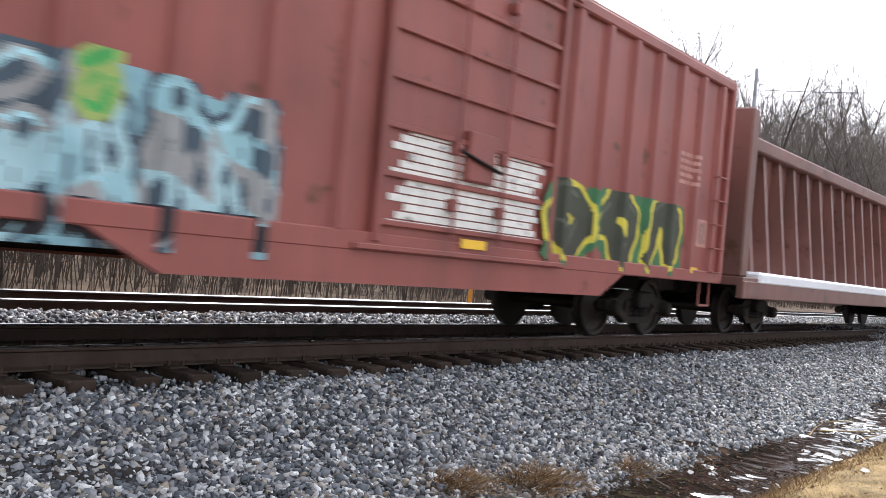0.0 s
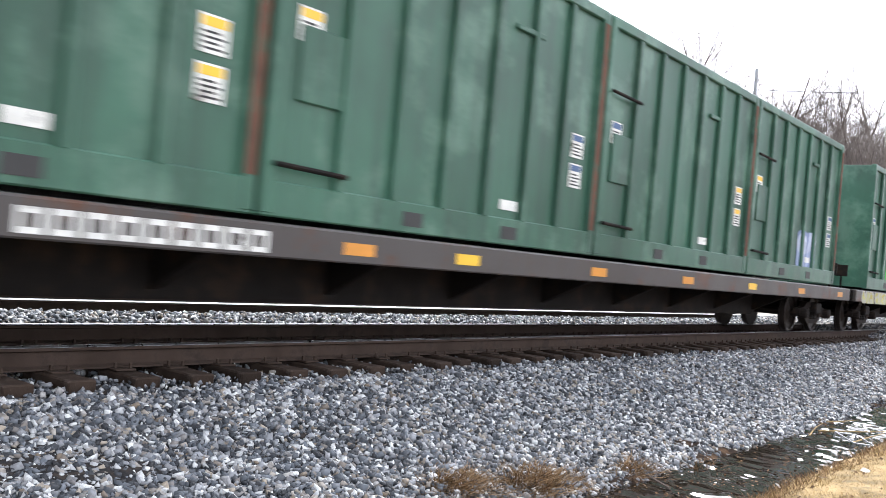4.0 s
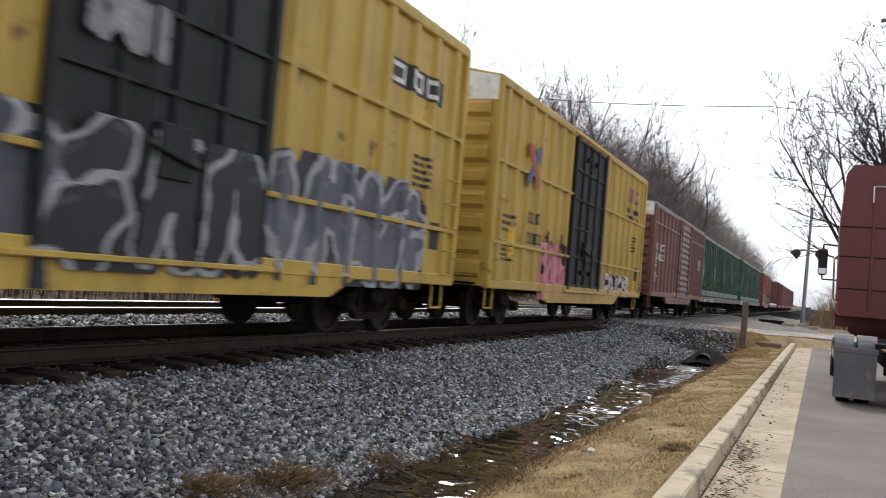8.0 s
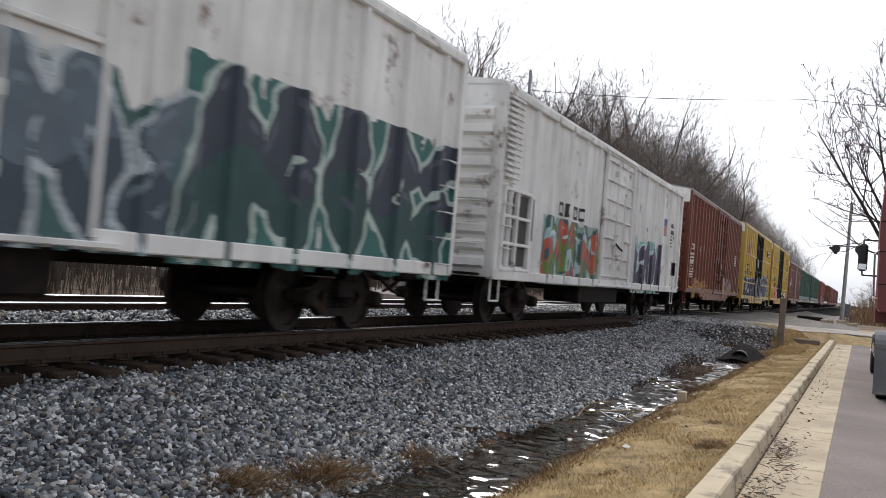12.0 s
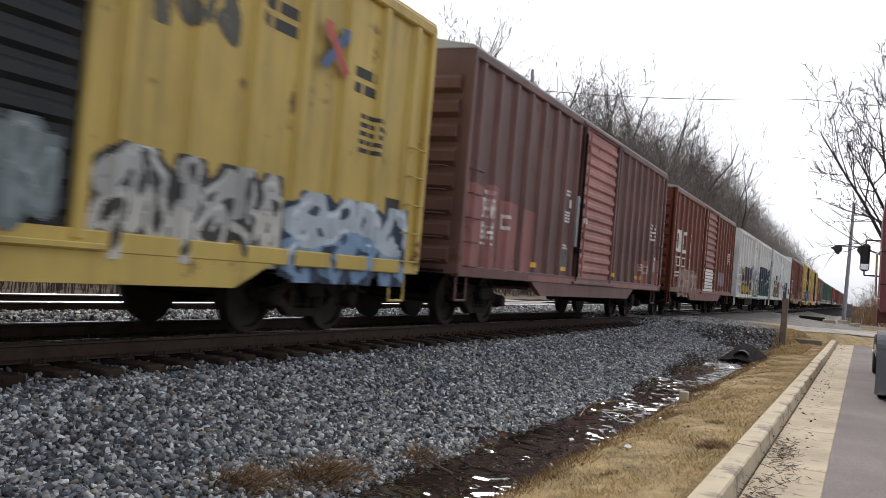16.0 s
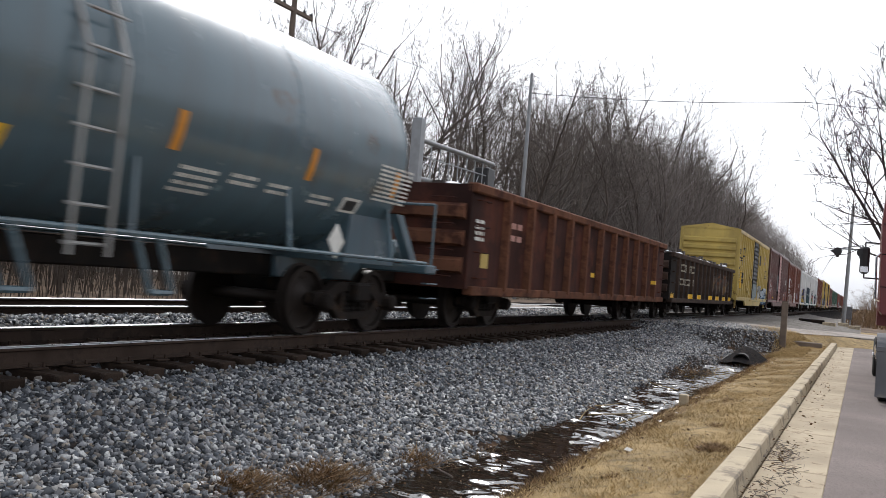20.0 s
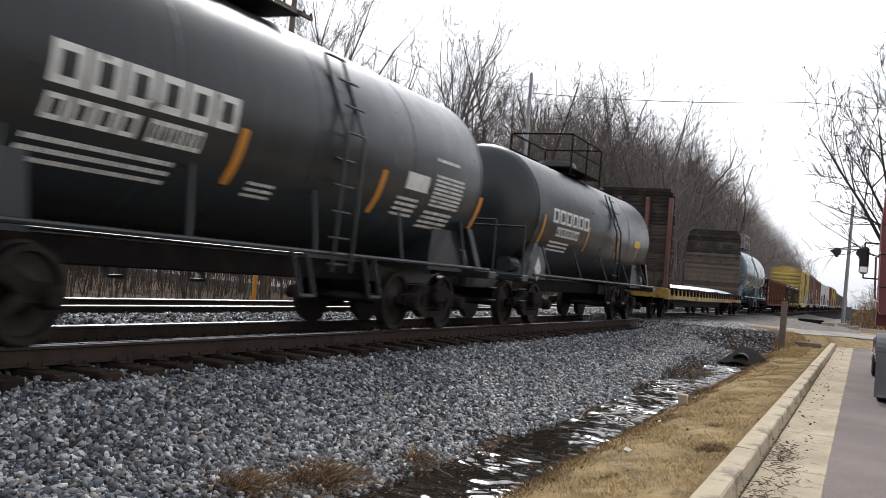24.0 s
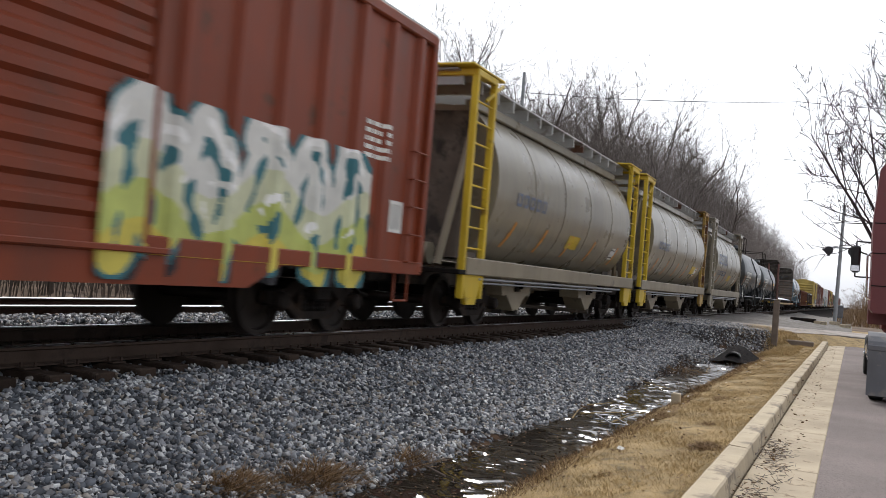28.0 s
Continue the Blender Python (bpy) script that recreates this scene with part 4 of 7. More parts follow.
# heaps of leaves and twigs caught in the gutter
tuft(-1.62, 12.24, 0.1, 0.27, 500, 0.02, 0.07, "weed", 26, "dark dead clump in the turf")
tuft(-2.0, 8.28, 0.15, 0.27, 300, 0.02, 0.06, "weed", 27, "dark dead patch in the turf")
tuft(-1.9, 15.75, 0.2, 0.54, 500, 0.02, 0.07, "weed", 28, "dark dead patch in the turf")
tuft(-2.35, 13.05, 0.12, 1.44, 900, 0.03, 0.09, "weed", 29, "brown grass on the ditch edge")
rng = random.Random(31)
for cx, cy, nn, lab in ((-0.70, 11.0, 110, "heap of dead leaves and twigs against the kerb"), (-0.58, 9.6, 34, "scatter of twigs in the gutter"), (-0.70, 8.6, 60, "scatter of twigs in the gutter")):
    hp = thing("leaf_heap", lab, "leaves", pose(cx, cy, lot(cy) + 0.0))
    b = Build()
    for _ in range(nn):
        p = Vector((rng.gauss(0, 0.09), rng.gauss(0, 0.42), rng.uniform(0.005, 0.05)))
        a = rng.uniform(0, math.pi)
        L = rng.uniform(0.02, 0.16)
        b.tube(p, p + Vector((math.cos(a) * L, math.sin(a) * L, rng.uniform(-0.01, 0.03))), rng.uniform(0.002, 0.006), 0.002, 4, False)
    tagged(part("twig_litter", b, "twig", hp), kind="stuff")
    f = Build()
    for _ in range(nn):
        p = Vector((rng.gauss(0, 0.08), rng.gauss(0, 0.38), rng.uniform(0.004, 0.04)))
        s = rng.uniform(0.012, 0.035)
        u = Vector((rng.uniform(-1, 1), rng.uniform(-1, 1), rng.uniform(-0.4, 0.4))) * s
        w = Vector((rng.uniform(-1, 1), rng.uniform(-1, 1), rng.uniform(-0.4, 0.4))) * s * 0.6
        f.add([tuple(p - u), tuple(p - w), tuple(p + u), tuple(p + w)], [(0, 1, 2, 3)])
    tagged(part("leaf_litter", f, "litter", hp), kind="stuff")
for i in range(14):
    x, y = rng.uniform(-3.7, -2.6), rng.uniform(5, 24)
    sk = thing("stick", "bare stick lying in the wet ditch", "stick", pose(x, y, -0.85))
    a = rng.uniform(0, math.pi)
    L = rng.uniform(0.2, 0.6)
    d = Vector((math.cos(a), math.sin(a), rng.uniform(0, 0.12)))
    b = Build().tube(-d * L, d * L * 0.2, 0.011, 0.008, 6)
    b.tube(d * L * 0.2, d * L * 0.8 + Vector((0.05, 0.03, 0.02)), 0.008, 0.004, 6)
    part("twig", b, "bark" if i % 2 else "straw", sk)

# ---- semi truck parked along the kerb ----
TY = 18.9
tk = thing("semi_truck", "maroon semi truck with sleeper cab parked by the kerb", "truck", pose(0.33, TY, lot(TY + 4)))
slp = Build().prism([(0.06, 1.62), (0.0, 1.7), (-0.05, 3.6), (0.02, 4.72), (0.16, 4.92), (2.34, 4.92), (2.48, 4.72), (2.5, 1.7), (2.44, 1.62)], 2.9, 5.2, "y")
part("sleeper_cab", slp, "truck_red", tk)
part("cab", Build().prism([(2.9 + 2.3, 1.35), (7.0, 1.35), (7.0, 2.7), (6.5, 3.9), (5.2, 4.6)], 0.0, 2.5, "x"), "truck_red", tk)
part("hood", Build().box(0.35, 2.15, 6.9, 8.9, 1.1, 2.35, 0.12), "truck_red", tk)
for z in (2.2, 2.9, 3.55):
    part("panel_seam", Build().box(-0.02, 2.5, 2.885, 2.9, z, z + 0.02), "dark_steel", tk)
for x in (0.62, 1.88):
    part("back_rib", Build().box(x - 0.03, x + 0.03, 2.86, 2.9, 1.8, 4.6, 0.01), "truck_red", tk)
part("corner_rail", Build().pipe([(0.95, 2.86, 4.45), (0.58, 2.86, 4.45), (0.58, 2.86, 4.1)], 0.02), "chrome", tk)
part("fuel_tank", Build().tube((0.32, 3.6, 0.72), (0.32, 6.3, 0.72), 0.33, 0.33, 18), "chrome", tk, "polished fuel tank", smooth=True)
part("grab_handle", Build().pipe([(0.0, 2.95, 1.9), (-0.09, 2.95, 1.95), (-0.12, 2.95, 2.85), (-0.02, 2.95, 2.95)], 0.022), "chrome", tk)
mr = part("mirror", Build().box(-0.46, -0.24, 6.2, 6.32, 2.58, 3.26, 0.05), "black_plastic", tk, "tall black door mirror")
part("mirror_glass", Build().box(-0.44, -0.26, 6.188, 6.199, 2.62, 2.76, 0.0), "chrome", mr, "mirror glass")
part("mirror_arm", Build().pipe([(0.0, 6.3, 3.36), (-0.35, 6.26, 3.36), (-0.35, 6.26, 3.2)], 0.02).pipe([(0.0, 6.3, 2.48), (-0.35, 6.26, 2.48), (-0.35, 6.26, 2.62)], 0.02), "black_plastic", mr)
for x in (0.42, 2.08):
    part("frame_rail", Build().box(x + (0.45 if x < 1 else -0.45) - 0.05, x + (0.45 if x < 1 else -0.45) + 0.05, -0.3, 7.0, 0.72, 0.98, 0.01), "dark_steel", tk)
part("fifth_wheel", Build().prism([(0.65, -0.2), (1.85, -0.2), (1.85, 0.9), (1.45, 1.1), (1.05, 1.1), (0.65, 0.9)], 1.08, 1.16, "z"), "dark_steel", tk, "greasy fifth wheel plate")
part("cross_member", Build().box(0.8, 1.7, -0.35, -0.2, 0.6, 0.95, 0.02), "dark_steel", tk)
tyre = Build().lathe([(-0.13, 0.30), (-0.14, 0.45), (-0.11, 0.51), (0.11, 0.51), (0.14, 0.45), (0.13, 0.30)], (0, 0, 0), "x", 30).mesh("tyre", "rubber", smooth=True)
rim = Build().lathe([(-0.10, 0.30), (-0.06, 0.22), (-0.02, 0.10), (-0.10, 0.08), (-0.10, 0.0)], (0, 0, 0), "x", 24).mesh("rim", "chrome", smooth=True)
for y in (0.55, 1.85):
    for side, xs in ((0, (0.16, 0.50)), (1, (2.0, 2.34))):
        for x in xs:
            w = part("wheel", tyre, None, tk, "wide black drive tyre", pose(x, y, 0.51))
            part("rim", rim, None, w, m=pose(0, 0, 0, 0, 0, 0 if side == 0 else 180))
for x in (0.14, 2.36):
    w = part("wheel", tyre, None, tk, "steer tyre", pose(x, 7.6, 0.51))
    part("rim", rim, None, w, m=pose(0, 0, 0, 0, 0, 0 if x < 1 else 180))
    hub = Build().tube((-0.16 if x < 1 else 0.16, 0, 0), (0, 0, 0), 0.1, 0.12, 12)
    part("hub", hub, "chrome", w)
for x in (0.33, 2.17):
    part("mud_flap", Build().box(x - 0.36, x + 0.36, -0.2, -0.185, 0.12, 0.98, 0.004), "flap", tk, "grey rubber mud flap")
    part("flap_bracket", Build().box(x - 0.38, x + 0.38, -0.21, -0.175, 0.95, 1.05, 0.01), "flap", tk)
    fd = Build()
    for k in range(9):
        a0, a1 = radians(20 + k * 14), radians(20 + (k + 1) * 14)
        for xx in (x - 0.2, x + 0.2):
            fd.prism([(0.55 - 0.62 * math.cos(a0), 0.62 + 0.66 * math.sin(a0)), (0.55 - 0.62 * math.cos(a1), 0.62 + 0.66 * math.sin(a1)),
                      (0.55 - 0.58 * math.cos(a1), 0.62 + 0.62 * math.sin(a1)), (0.55 - 0.58 * math.cos(a0), 0.62 + 0.62 * math.sin(a0))], xx - 0.17, xx + 0.17, "x")
    part("quarter_fender", fd, "flap", tk, "grey quarter fender over the drive tyres")
part("air_lines", Build().pipe([(1.1, 2.85, 2.3), (1.0, 2.4, 1.6), (1.1, 1.8, 1.3), (1.2, 1.4, 1.4)], 0.02).pipe([(1.3, 2.85, 2.3), (1.35, 2.3, 1.5), (1.25, 1.7, 1.25)], 0.02), "black_plastic", tk)
# ---- rolling stock ----
SPEED = 13.41
HALF = 1.55


def bogie_meshes():
    fr = Build()
    fr.prism([(-1.05, 0.56), (-0.72, 0.60), (-0.5, 0.72), (0.5, 0.72), (0.72, 0.60), (1.05, 0.56), (1.05, 0.42), (0.98, 0.40), (0.98, 0.50), (0.80, 0.50), (0.80, 0.40), (0.70, 0.40),
              (0.40, 0.60), (-0.40, 0.60), (-0.70, 0.40), (-0.80, 0.40), (-0.80, 0.50), (-0.98, 0.50), (-0.98, 0.40), (-1.05, 0.42)], -0.07, 0.07)
    fr.prism([(-0.80, 0.52), (-0.70, 0.42), (-0.40, 0.22), (0.40, 0.22), (0.70, 0.42), (0.80, 0.52), (0.66, 0.55), (0.36, 0.32), (-0.36, 0.32), (-0.66, 0.55)], -0.065, 0.065)
    for y in (-0.33, 0.33):
        fr.box(-0.06, 0.06, y - 0.045, y + 0.045, 0.30, 0.62, 0.01)
    for y in (-0.89, 0.89):
        fr.lathe([(0.0, 0.0), (0.0, 0.12), (0.16, 0.11), (0.19, 0.08), (0.19, 0.0)], (0.03, y, 0.457), "x", 14)
    coil = []
    for k in range(4):
        coil += [(0.062 * k, 0.062), (0.062 * k + 0.03, 0.075)]
    sp = Build().lathe(coil + [(0.25, 0.062)], (0.0, 0.0, 0.325), "z", 10)
    ws = Build()
    for s in (-1, 1):
        x = s * 0.75
        ws.lathe([(x - s * 0.07, 0.05), (x - s * 0.07, 0.40), (x - s * 0.065, 0.485), (x - s * 0.035, 0.487), (x - s * 0.03, 0.457), (x + s * 0.075, 0.448),
                  (x + s * 0.075, 0.39), (x + s * 0.03, 0.37), (x + s * 0.01, 0.24), (x + s * 0.05, 0.17), (x + s * 0.09, 0.12), (x + s * 0.09, 0.05)], (0, 0, 0), "x", 28)
        for k in range(3):
            a = 2.1 * k
            ws.box(x + s * 0.02, x + s * 0.04, 0.3 * math.cos(a) - 0.02, 0.3 * math.cos(a) + 0.02, 0.3 * math.sin(a) - 0.02, 0.3 * math.sin(a) + 0.02)
    ws.tube((-1.05, 0, 0), (1.05, 0, 0), 0.085, 0.085, 12)
    bo = Build().box(-1.2, 1.2, -0.21, 0.21, 0.46, 0.72, 0.03)
    bo.tube((0, 0, 0.7), (0, 0, 0.86), 0.2, 0.2, 14)
    return (fr.mesh("side_frame", "truck_steel"), sp.mesh("spring", "dark_steel", smooth=True), ws.mesh("wheelset", "wheel", smooth=True), bo.mesh("bogie", "dark_steel"))


FRAME, SPRING, WHEELSET, BOLSTER = bogie_meshes()
WHEELS = []
CARS = []


def bogie(car, y):
    bo = part("bogie", BOLSTER, None, car, "cast steel freight bogie", pose(0, y, 0))
    for s in (-1, 1):
        part("side_frame", FRAME, None, bo, m=pose(s * 1.0, 0, 0, 0, 0, 0 if s > 0 else 180))
        for dy in (-0.2, 0.0, 0.2):
            part("spring", SPRING, None, bo, m=pose(s * 1.0, dy, 0))
    for dy in (-0.89, 0.89):
        WHEELS.append((part("wheelset", WHEELSET, None, bo, "steel wheels on an axle", pose(0, dy, 0.457)), dy))


def coupler_mesh():
    c = Build().box(-0.13, 0.13, 0.0, 0.75, 0.74, 1.0, 0.03)
    c.box(-0.2, 0.1, 0.70, 1.0, 0.70, 1.04, 0.05)
    c.pipe([(0.35, -0.05, 0.8), (0.42, 0.4, 0.55), (0.3, 0.85, 0.5)], 0.03)
    return c.mesh("coupler", "dark_steel")


COUPLER = coupler_mesh()


def cross_emblem(car, y, z, size, x=1.556):
    """Two crossed arrow bands as plain shapes."""
    for ang, col in ((45, "blue_mark"), (135, "red_mark")):
        u, w = Vector((0, math.cos(radians(ang)), math.sin(radians(ang)))), Vector((0, -math.sin(radians(ang)), math.cos(radians(ang))))
        k = 0.002 if ang > 90 else 0.0
        p = Vector((x + k, y, z))
        b = Build()
        b.add([tuple(p + u * size * a + w * size * c) for a, c in ((-0.7, -0.13), (0.45, -0.13), (0.45, -0.24), (0.75, 0.0), (0.45, 0.24), (0.45, 0.13), (-0.7, 0.13))], [(0, 1, 2, 3, 4, 5, 6)])
        part("emblem_arm", b, col, car, "band of a crossed arrow emblem")


def new_car(name, label, category, front, rear, trucks=2.0):
    """front and rear: where the ends lie along the train at the start."""
    c = (front + rear) / 2
    car = thing(name, label, category, pose(TRACK_X, c, 0), "cars of the freight train")
    CARS.append((car, c))
    h = (front - rear) / 2
    for s in (-1, 1):
        bogie(car, s * (h - trucks))
        part("coupler", COUPLER, None, car, m=pose(0, s * (h - 0.25), 0, 0, 0, 0 if s > 0 else 180))
    u = Build().box(-0.2, 0.2, -h + 0.3, h - 0.3, 0.72, 1.02, 0.02)
    part("centre_sill", u, "dark_steel", car)
    return car, h


GRABS = {}


def ladder(car, x, y, z0, z1, w=0.42, out=0.09, along="y", material="dark_steel", step=0.38):
    """A row of separate grab irons, one above the other."""
    key = (w, round(out, 3), along, material)
    if key not in GRABS:
        if along == "y":
            b = Build().pipe([(0, -w / 2, 0), (out, -w / 2, 0), (out, w / 2, 0), (0, w / 2, 0)], 0.013, 5)
        else:
            b = Build().pipe([(-w / 2, 0, 0), (-w / 2, out, 0), (w / 2, out, 0), (w / 2, 0, 0)], 0.013, 5)
        GRABS[key] = b.mesh("grab_iron", material)
    n = max(2, int((z1 - z0) / step))
    for i in range(n + 1):
        part("grab_iron", GRABS[key], None, car, m=pose(x, y, z0 + (z1 - z0) * i / n))


class Relief:
    """The outer face of a car side: panels with posts standing proud."""

    def __init__(self, panel, bands, posts=()):
        self.panel, self.bands, self.posts = panel, list(bands), list(posts)

    def at(self, y):
        d = 0.0
        for y0, y1, e in self.bands:
            if y0 <= y <= y1:
                d = max(d, e)
        for yc, flat, foot, e in self.posts:
            k = abs(y - yc)
            if k < foot:
                d = max(d, e if k <= flat else e * (foot - k) / (foot - flat))
        return self.panel + d

    def cuts(self, y0, y1):
        edges = [e for a, c, _ in self.bands for e in (a, c)]
        edges += [yc + k for yc, flat, foot, _ in self.posts for k in (-foot, -flat, flat, foot)]
        return sorted({y0, y1, *[e for e in edges if y0 < e < y1]})

    def raised(self, d):
        return Relief(self.panel + d, self.bands, self.posts)


def decal(car, rel, y0, y1, z0, z1, material, name="marking", label="", b=None):
    """A painted patch that lies on the panels and posts of a side."""
    own = b is None
    b = b or Build()
    cuts = rel.cuts(y0, y1)
    last = None
    for a, c in zip(cuts, cuts[1:]):
        if c - a > 1e-3:
            xa, xc = rel.at(a + 4e-4) + 0.004, rel.at(c - 4e-4) + 0.004
            if last is None or abs(last - xa) > 0.02:
                b.v += [(xa, a, z0), (xa, a, z1)]
            o = len(b.v)
            b.v += [(xc, c, z0), (xc, c, z1)]
            b.f.append((o - 2, o, o + 1, o - 1))
            b.m.append(0)
            last = xc
    if own:
        return part(name, b, material, car, label)


def text_bars(car, rel, y0, y1, z1, rows, h, gap, material, seed=1, fill=0.85, label="rows of painted lettering"):
    """Lettering too small or private to read: plain bars."""
    rng = random.Random(seed)
    b = Build()
    for r in range(rows):
        z = z1 - r * (h + gap)
        e = y0
        stop = y1 - (y1 - y0) * rng.uniform(0, 1 - fill)
        while e < stop - 0.03:
            w = min(stop - e, rng.uniform(1.2, 4.5) * h)
            decal(car, rel, e, e + w, z - h, z, material, b=b)
            e += w + h * 0.6
    return tagged(part("lettering", b, material, car, label), kind="stuff")


def big_marks(car, rel, ys, z0, h, w, material, label="large painted marks", stroke=0.2):
    """Large signs of a railway, reduced to plain upright bars."""
    for y in ys:
        ring_mark(car, rel, y, y + w, z0, z0 + h, material, label)


def ring_mark(car, rel, y0, y1, z0, z1, material, label="painted sign", b=None):
    """One large sign as a plain hollow frame."""
    own = b is None
    b = b or Build()
    s = 0.24 * min(y1 - y0, z1 - z0)
    decal(car, rel, y0, y1, z0, z0 + s, material, b=b)
    decal(car, rel, y0, y1, z1 - s, z1, material, b=b)
    decal(car, rel, y0, y0 + s, z0 + s, z1 - s, material, b=b)
    decal(car, rel, y1 - s, y1, z0 + s, z1 - s, material, b=b)
    if own:
        part("marking", b, material, car, label)


def signs(car, rel, y0, y1, z0, z1, n, material, label="row of painted signs", gap=0.35):
    w = (y1 - y0) / (n + (n - 1) * gap)
    for i in range(n):
        a = y0 + i * w * (1 + gap)
        ring_mark(car, rel, a, a + w, z0, z1, material, label)


def graffiti(car, rel, y0, y1, z0, z1, seed, fills, line, letters, halo=None, cell=0.03, slant=0.15, thick=0.17, label="spray painted graffiti piece", halo_w=0.20, fade=False, shade=None):
    """Bulging sprayed shapes with an outline, laid cell by cell over the relief of the side. They spell nothing."""
    rng = np.random.default_rng(seed)
    cell = cell * 0.66
    ny, nz = int((y1 - y0) / cell), int((z1 - z0) / cell)
    Y, Z = np.meshgrid(y0 + (np.arange(ny) + 0.5) * cell, z0 + (np.arange(nz) + 0.5) * cell, indexing="ij")
    H, W = z1 - z0, (y1 - y0) / letters
    best = np.full(Y.shape, 9.0)
    owner = np.zeros(Y.shape, int)
    for k in range(letters):
        cy = y0 + (k + 0.5) * W
        base, top = z0 + H * rng.uniform(0.10, 0.2), z0 + H * rng.uniform(0.78, 0.92)
        mid = (base + top) / 2 + rng.uniform(-0.1, 0.1) * H
        a = W * 0.26
        low, high = base + 0.2 * (top - base), top - 0.25 * (top - base)
        kinds = [[(-a, base, -a * 0.7, top), (a * 0.4, low, a, high), (a * 0.4, low, -a * 0.7, mid)],
                 [(-a, low, -a * 0.5, top), (-a * 0.5, top, a * 0.6, high), (a * 0.6, high, a, base), (a, base, a * 0.2, low)],
                 [(-a, base, 0, top), (0, top, a * 0.3, mid), (a * 0.3, mid, a, high), (a, high, a * 1.1, base)],
                 [(-a, high, a, top), (a * 0.2, mid, -a, low), (-a, low, a * 0.3, base), (a * 0.3, base, a, mid)],
                 [(a, high, -a * 0.4, top), (-a * 0.4, top, -a, mid), (-a, mid, a * 0.2, low), (a * 0.9, base, a, mid)],
                 [(-a, base, -a * 1.1, high), (-a * 1.1, high, -a * 0.1, top), (-a * 0.1, top, a, low), (a, low, a * 1.1, high)]]
        for u0, w0, u1, w1 in kinds[int(rng.integers(0, 6))]:
            p0 = np.array([cy + u0 + slant * (w0 - mid) + rng.normal(0, 0.04), w0])
            p1 = np.array([cy + u1 + slant * (w1 - mid) + rng.normal(0, 0.04), w1])
            d = p1 - p0
            t = np.clip(((Y - p0[0]) * d[0] + (Z - p0[1]) * d[1]) / (d @ d + 1e-9), 0, 1)
            dist = np.hypot(Y - p0[0] - t * d[0], Z - p0[1] - t * d[1]) / (1 + 0.35 * t)
            owner[dist < best] = k
            best = np.minimum(best, dist)
    th = min(thick * H, (0.27 if shade else 0.20) * W)
    wob = 0.02 * np.sin(Y * 9 + Z * 5) + 0.015 * np.sin(Z * 17 - Y * 6)
    idx = np.full(Y.shape, -1)
    if halo:
        cloud = best + 0.12 * np.sin(Y * 2.3) * np.sin(Z * 4.1 + Y)
        edge = np.minimum(np.minimum(Y - y0, y1 - Y), np.minimum(Z - z0 + 0.1, z1 - Z)) + 0.10 * np.sin(Y * 5.1 + seed) + 0.06 * np.sin(Y * 13 + Z * 9)
        idx[(cloud < th * 1.15 + halo_w) & (edge > 0.06)] = 1 + len(fills)
    k = max(1, int(0.09 / cell))
    drop = np.full(best.shape, 9.0)
    drop[k:, :-k] = best[:-k, k:]
    if halo:
        idx[drop + wob < th + 0.02] = 1 + len(fills)
    if shade:
        idx[drop + wob < th + 0.03] = 3 + len(fills)
    idx[best + wob < th + 0.05] = 0
    inner = best + wob < th - 0.015
    band = ((Z - z0) / H + 0.12 * np.sin(Y * 3 + seed)) * len(fills)
    f = np.clip(band.astype(int), 0, len(fills) - 1)
    if len(fills) > 2 and not fade:
        f = (f + (owner * 2) % 3 + (np.sin(Y * 4.7 + Z * 3.1 + seed) > 0.55)) % len(fills)
    idx[inner] = 1 + f[inner]
    slope = np.gradient(best, axis=1)
    shine = inner & (best > th * 0.42) & (best < th * 0.68) & (slope > 0.35 * cell) & (np.sin(Y * 7 + seed) > -0.3)
    glint = 2 + len(fills)
    idx[shine] = glint
    if sum(line) < 0.6:
        idx[inner & (best + 1.6 * wob < th * 0.12)] = 0
    keep = np.argwhere(idx >= 0)
    edge_y = y0 + np.arange(ny + 1) * cell
    X = np.array([max(rel.at(y - 0.012), rel.at(y), rel.at(y + 0.012)) for y in edge_y]) + 0.005
    pieces = {}
    for i, j in keep:
        back = int(idx[i, j]) == 1 + len(fills)
        v, fa, mi = pieces.setdefault(-1 if back else int(owner[i, j]), ([], [], []))
        o = len(v)
        ya, yb, za, zb, xa, xb = edge_y[i], edge_y[i + 1], z0 + j * cell, z0 + (j + 1) * cell, X[i], X[i + 1]
        v += [(xa, ya, za), (xb, yb, za), (xb, yb, zb), (xa, ya, zb)]
        fa.append((o, o + 1, o + 2, o + 3))
        mi.append(int(idx[i, j]))
    pale = tuple(1.3 * c + 0.03 for c in fills[-1])
    for k in sorted(pieces):
        v, fa, mi = pieces[k]
        name = "graffiti_background" if k < 0 else "graffiti_shape"
        me = bpy.data.meshes.new(name)
        me.from_pydata(v, [], fa)
        for c in (line, *fills, halo or line, pale, shade or line):
            me.materials.append(spray(c))
        me.polygons.foreach_set("material_index", mi)
        me.update()
        tagged(part(name, me, None, car, label), kind="stuff")


SPRAY = {}


def spray(c):
    if c not in SPRAY:
        SPRAY[c] = mat("spray paint", c, 0.55, 0, 0.15, 3, 0.04, 40, None, 0, 3, 0.12, DIRT, spec=0.3)
    return SPRAY[c]


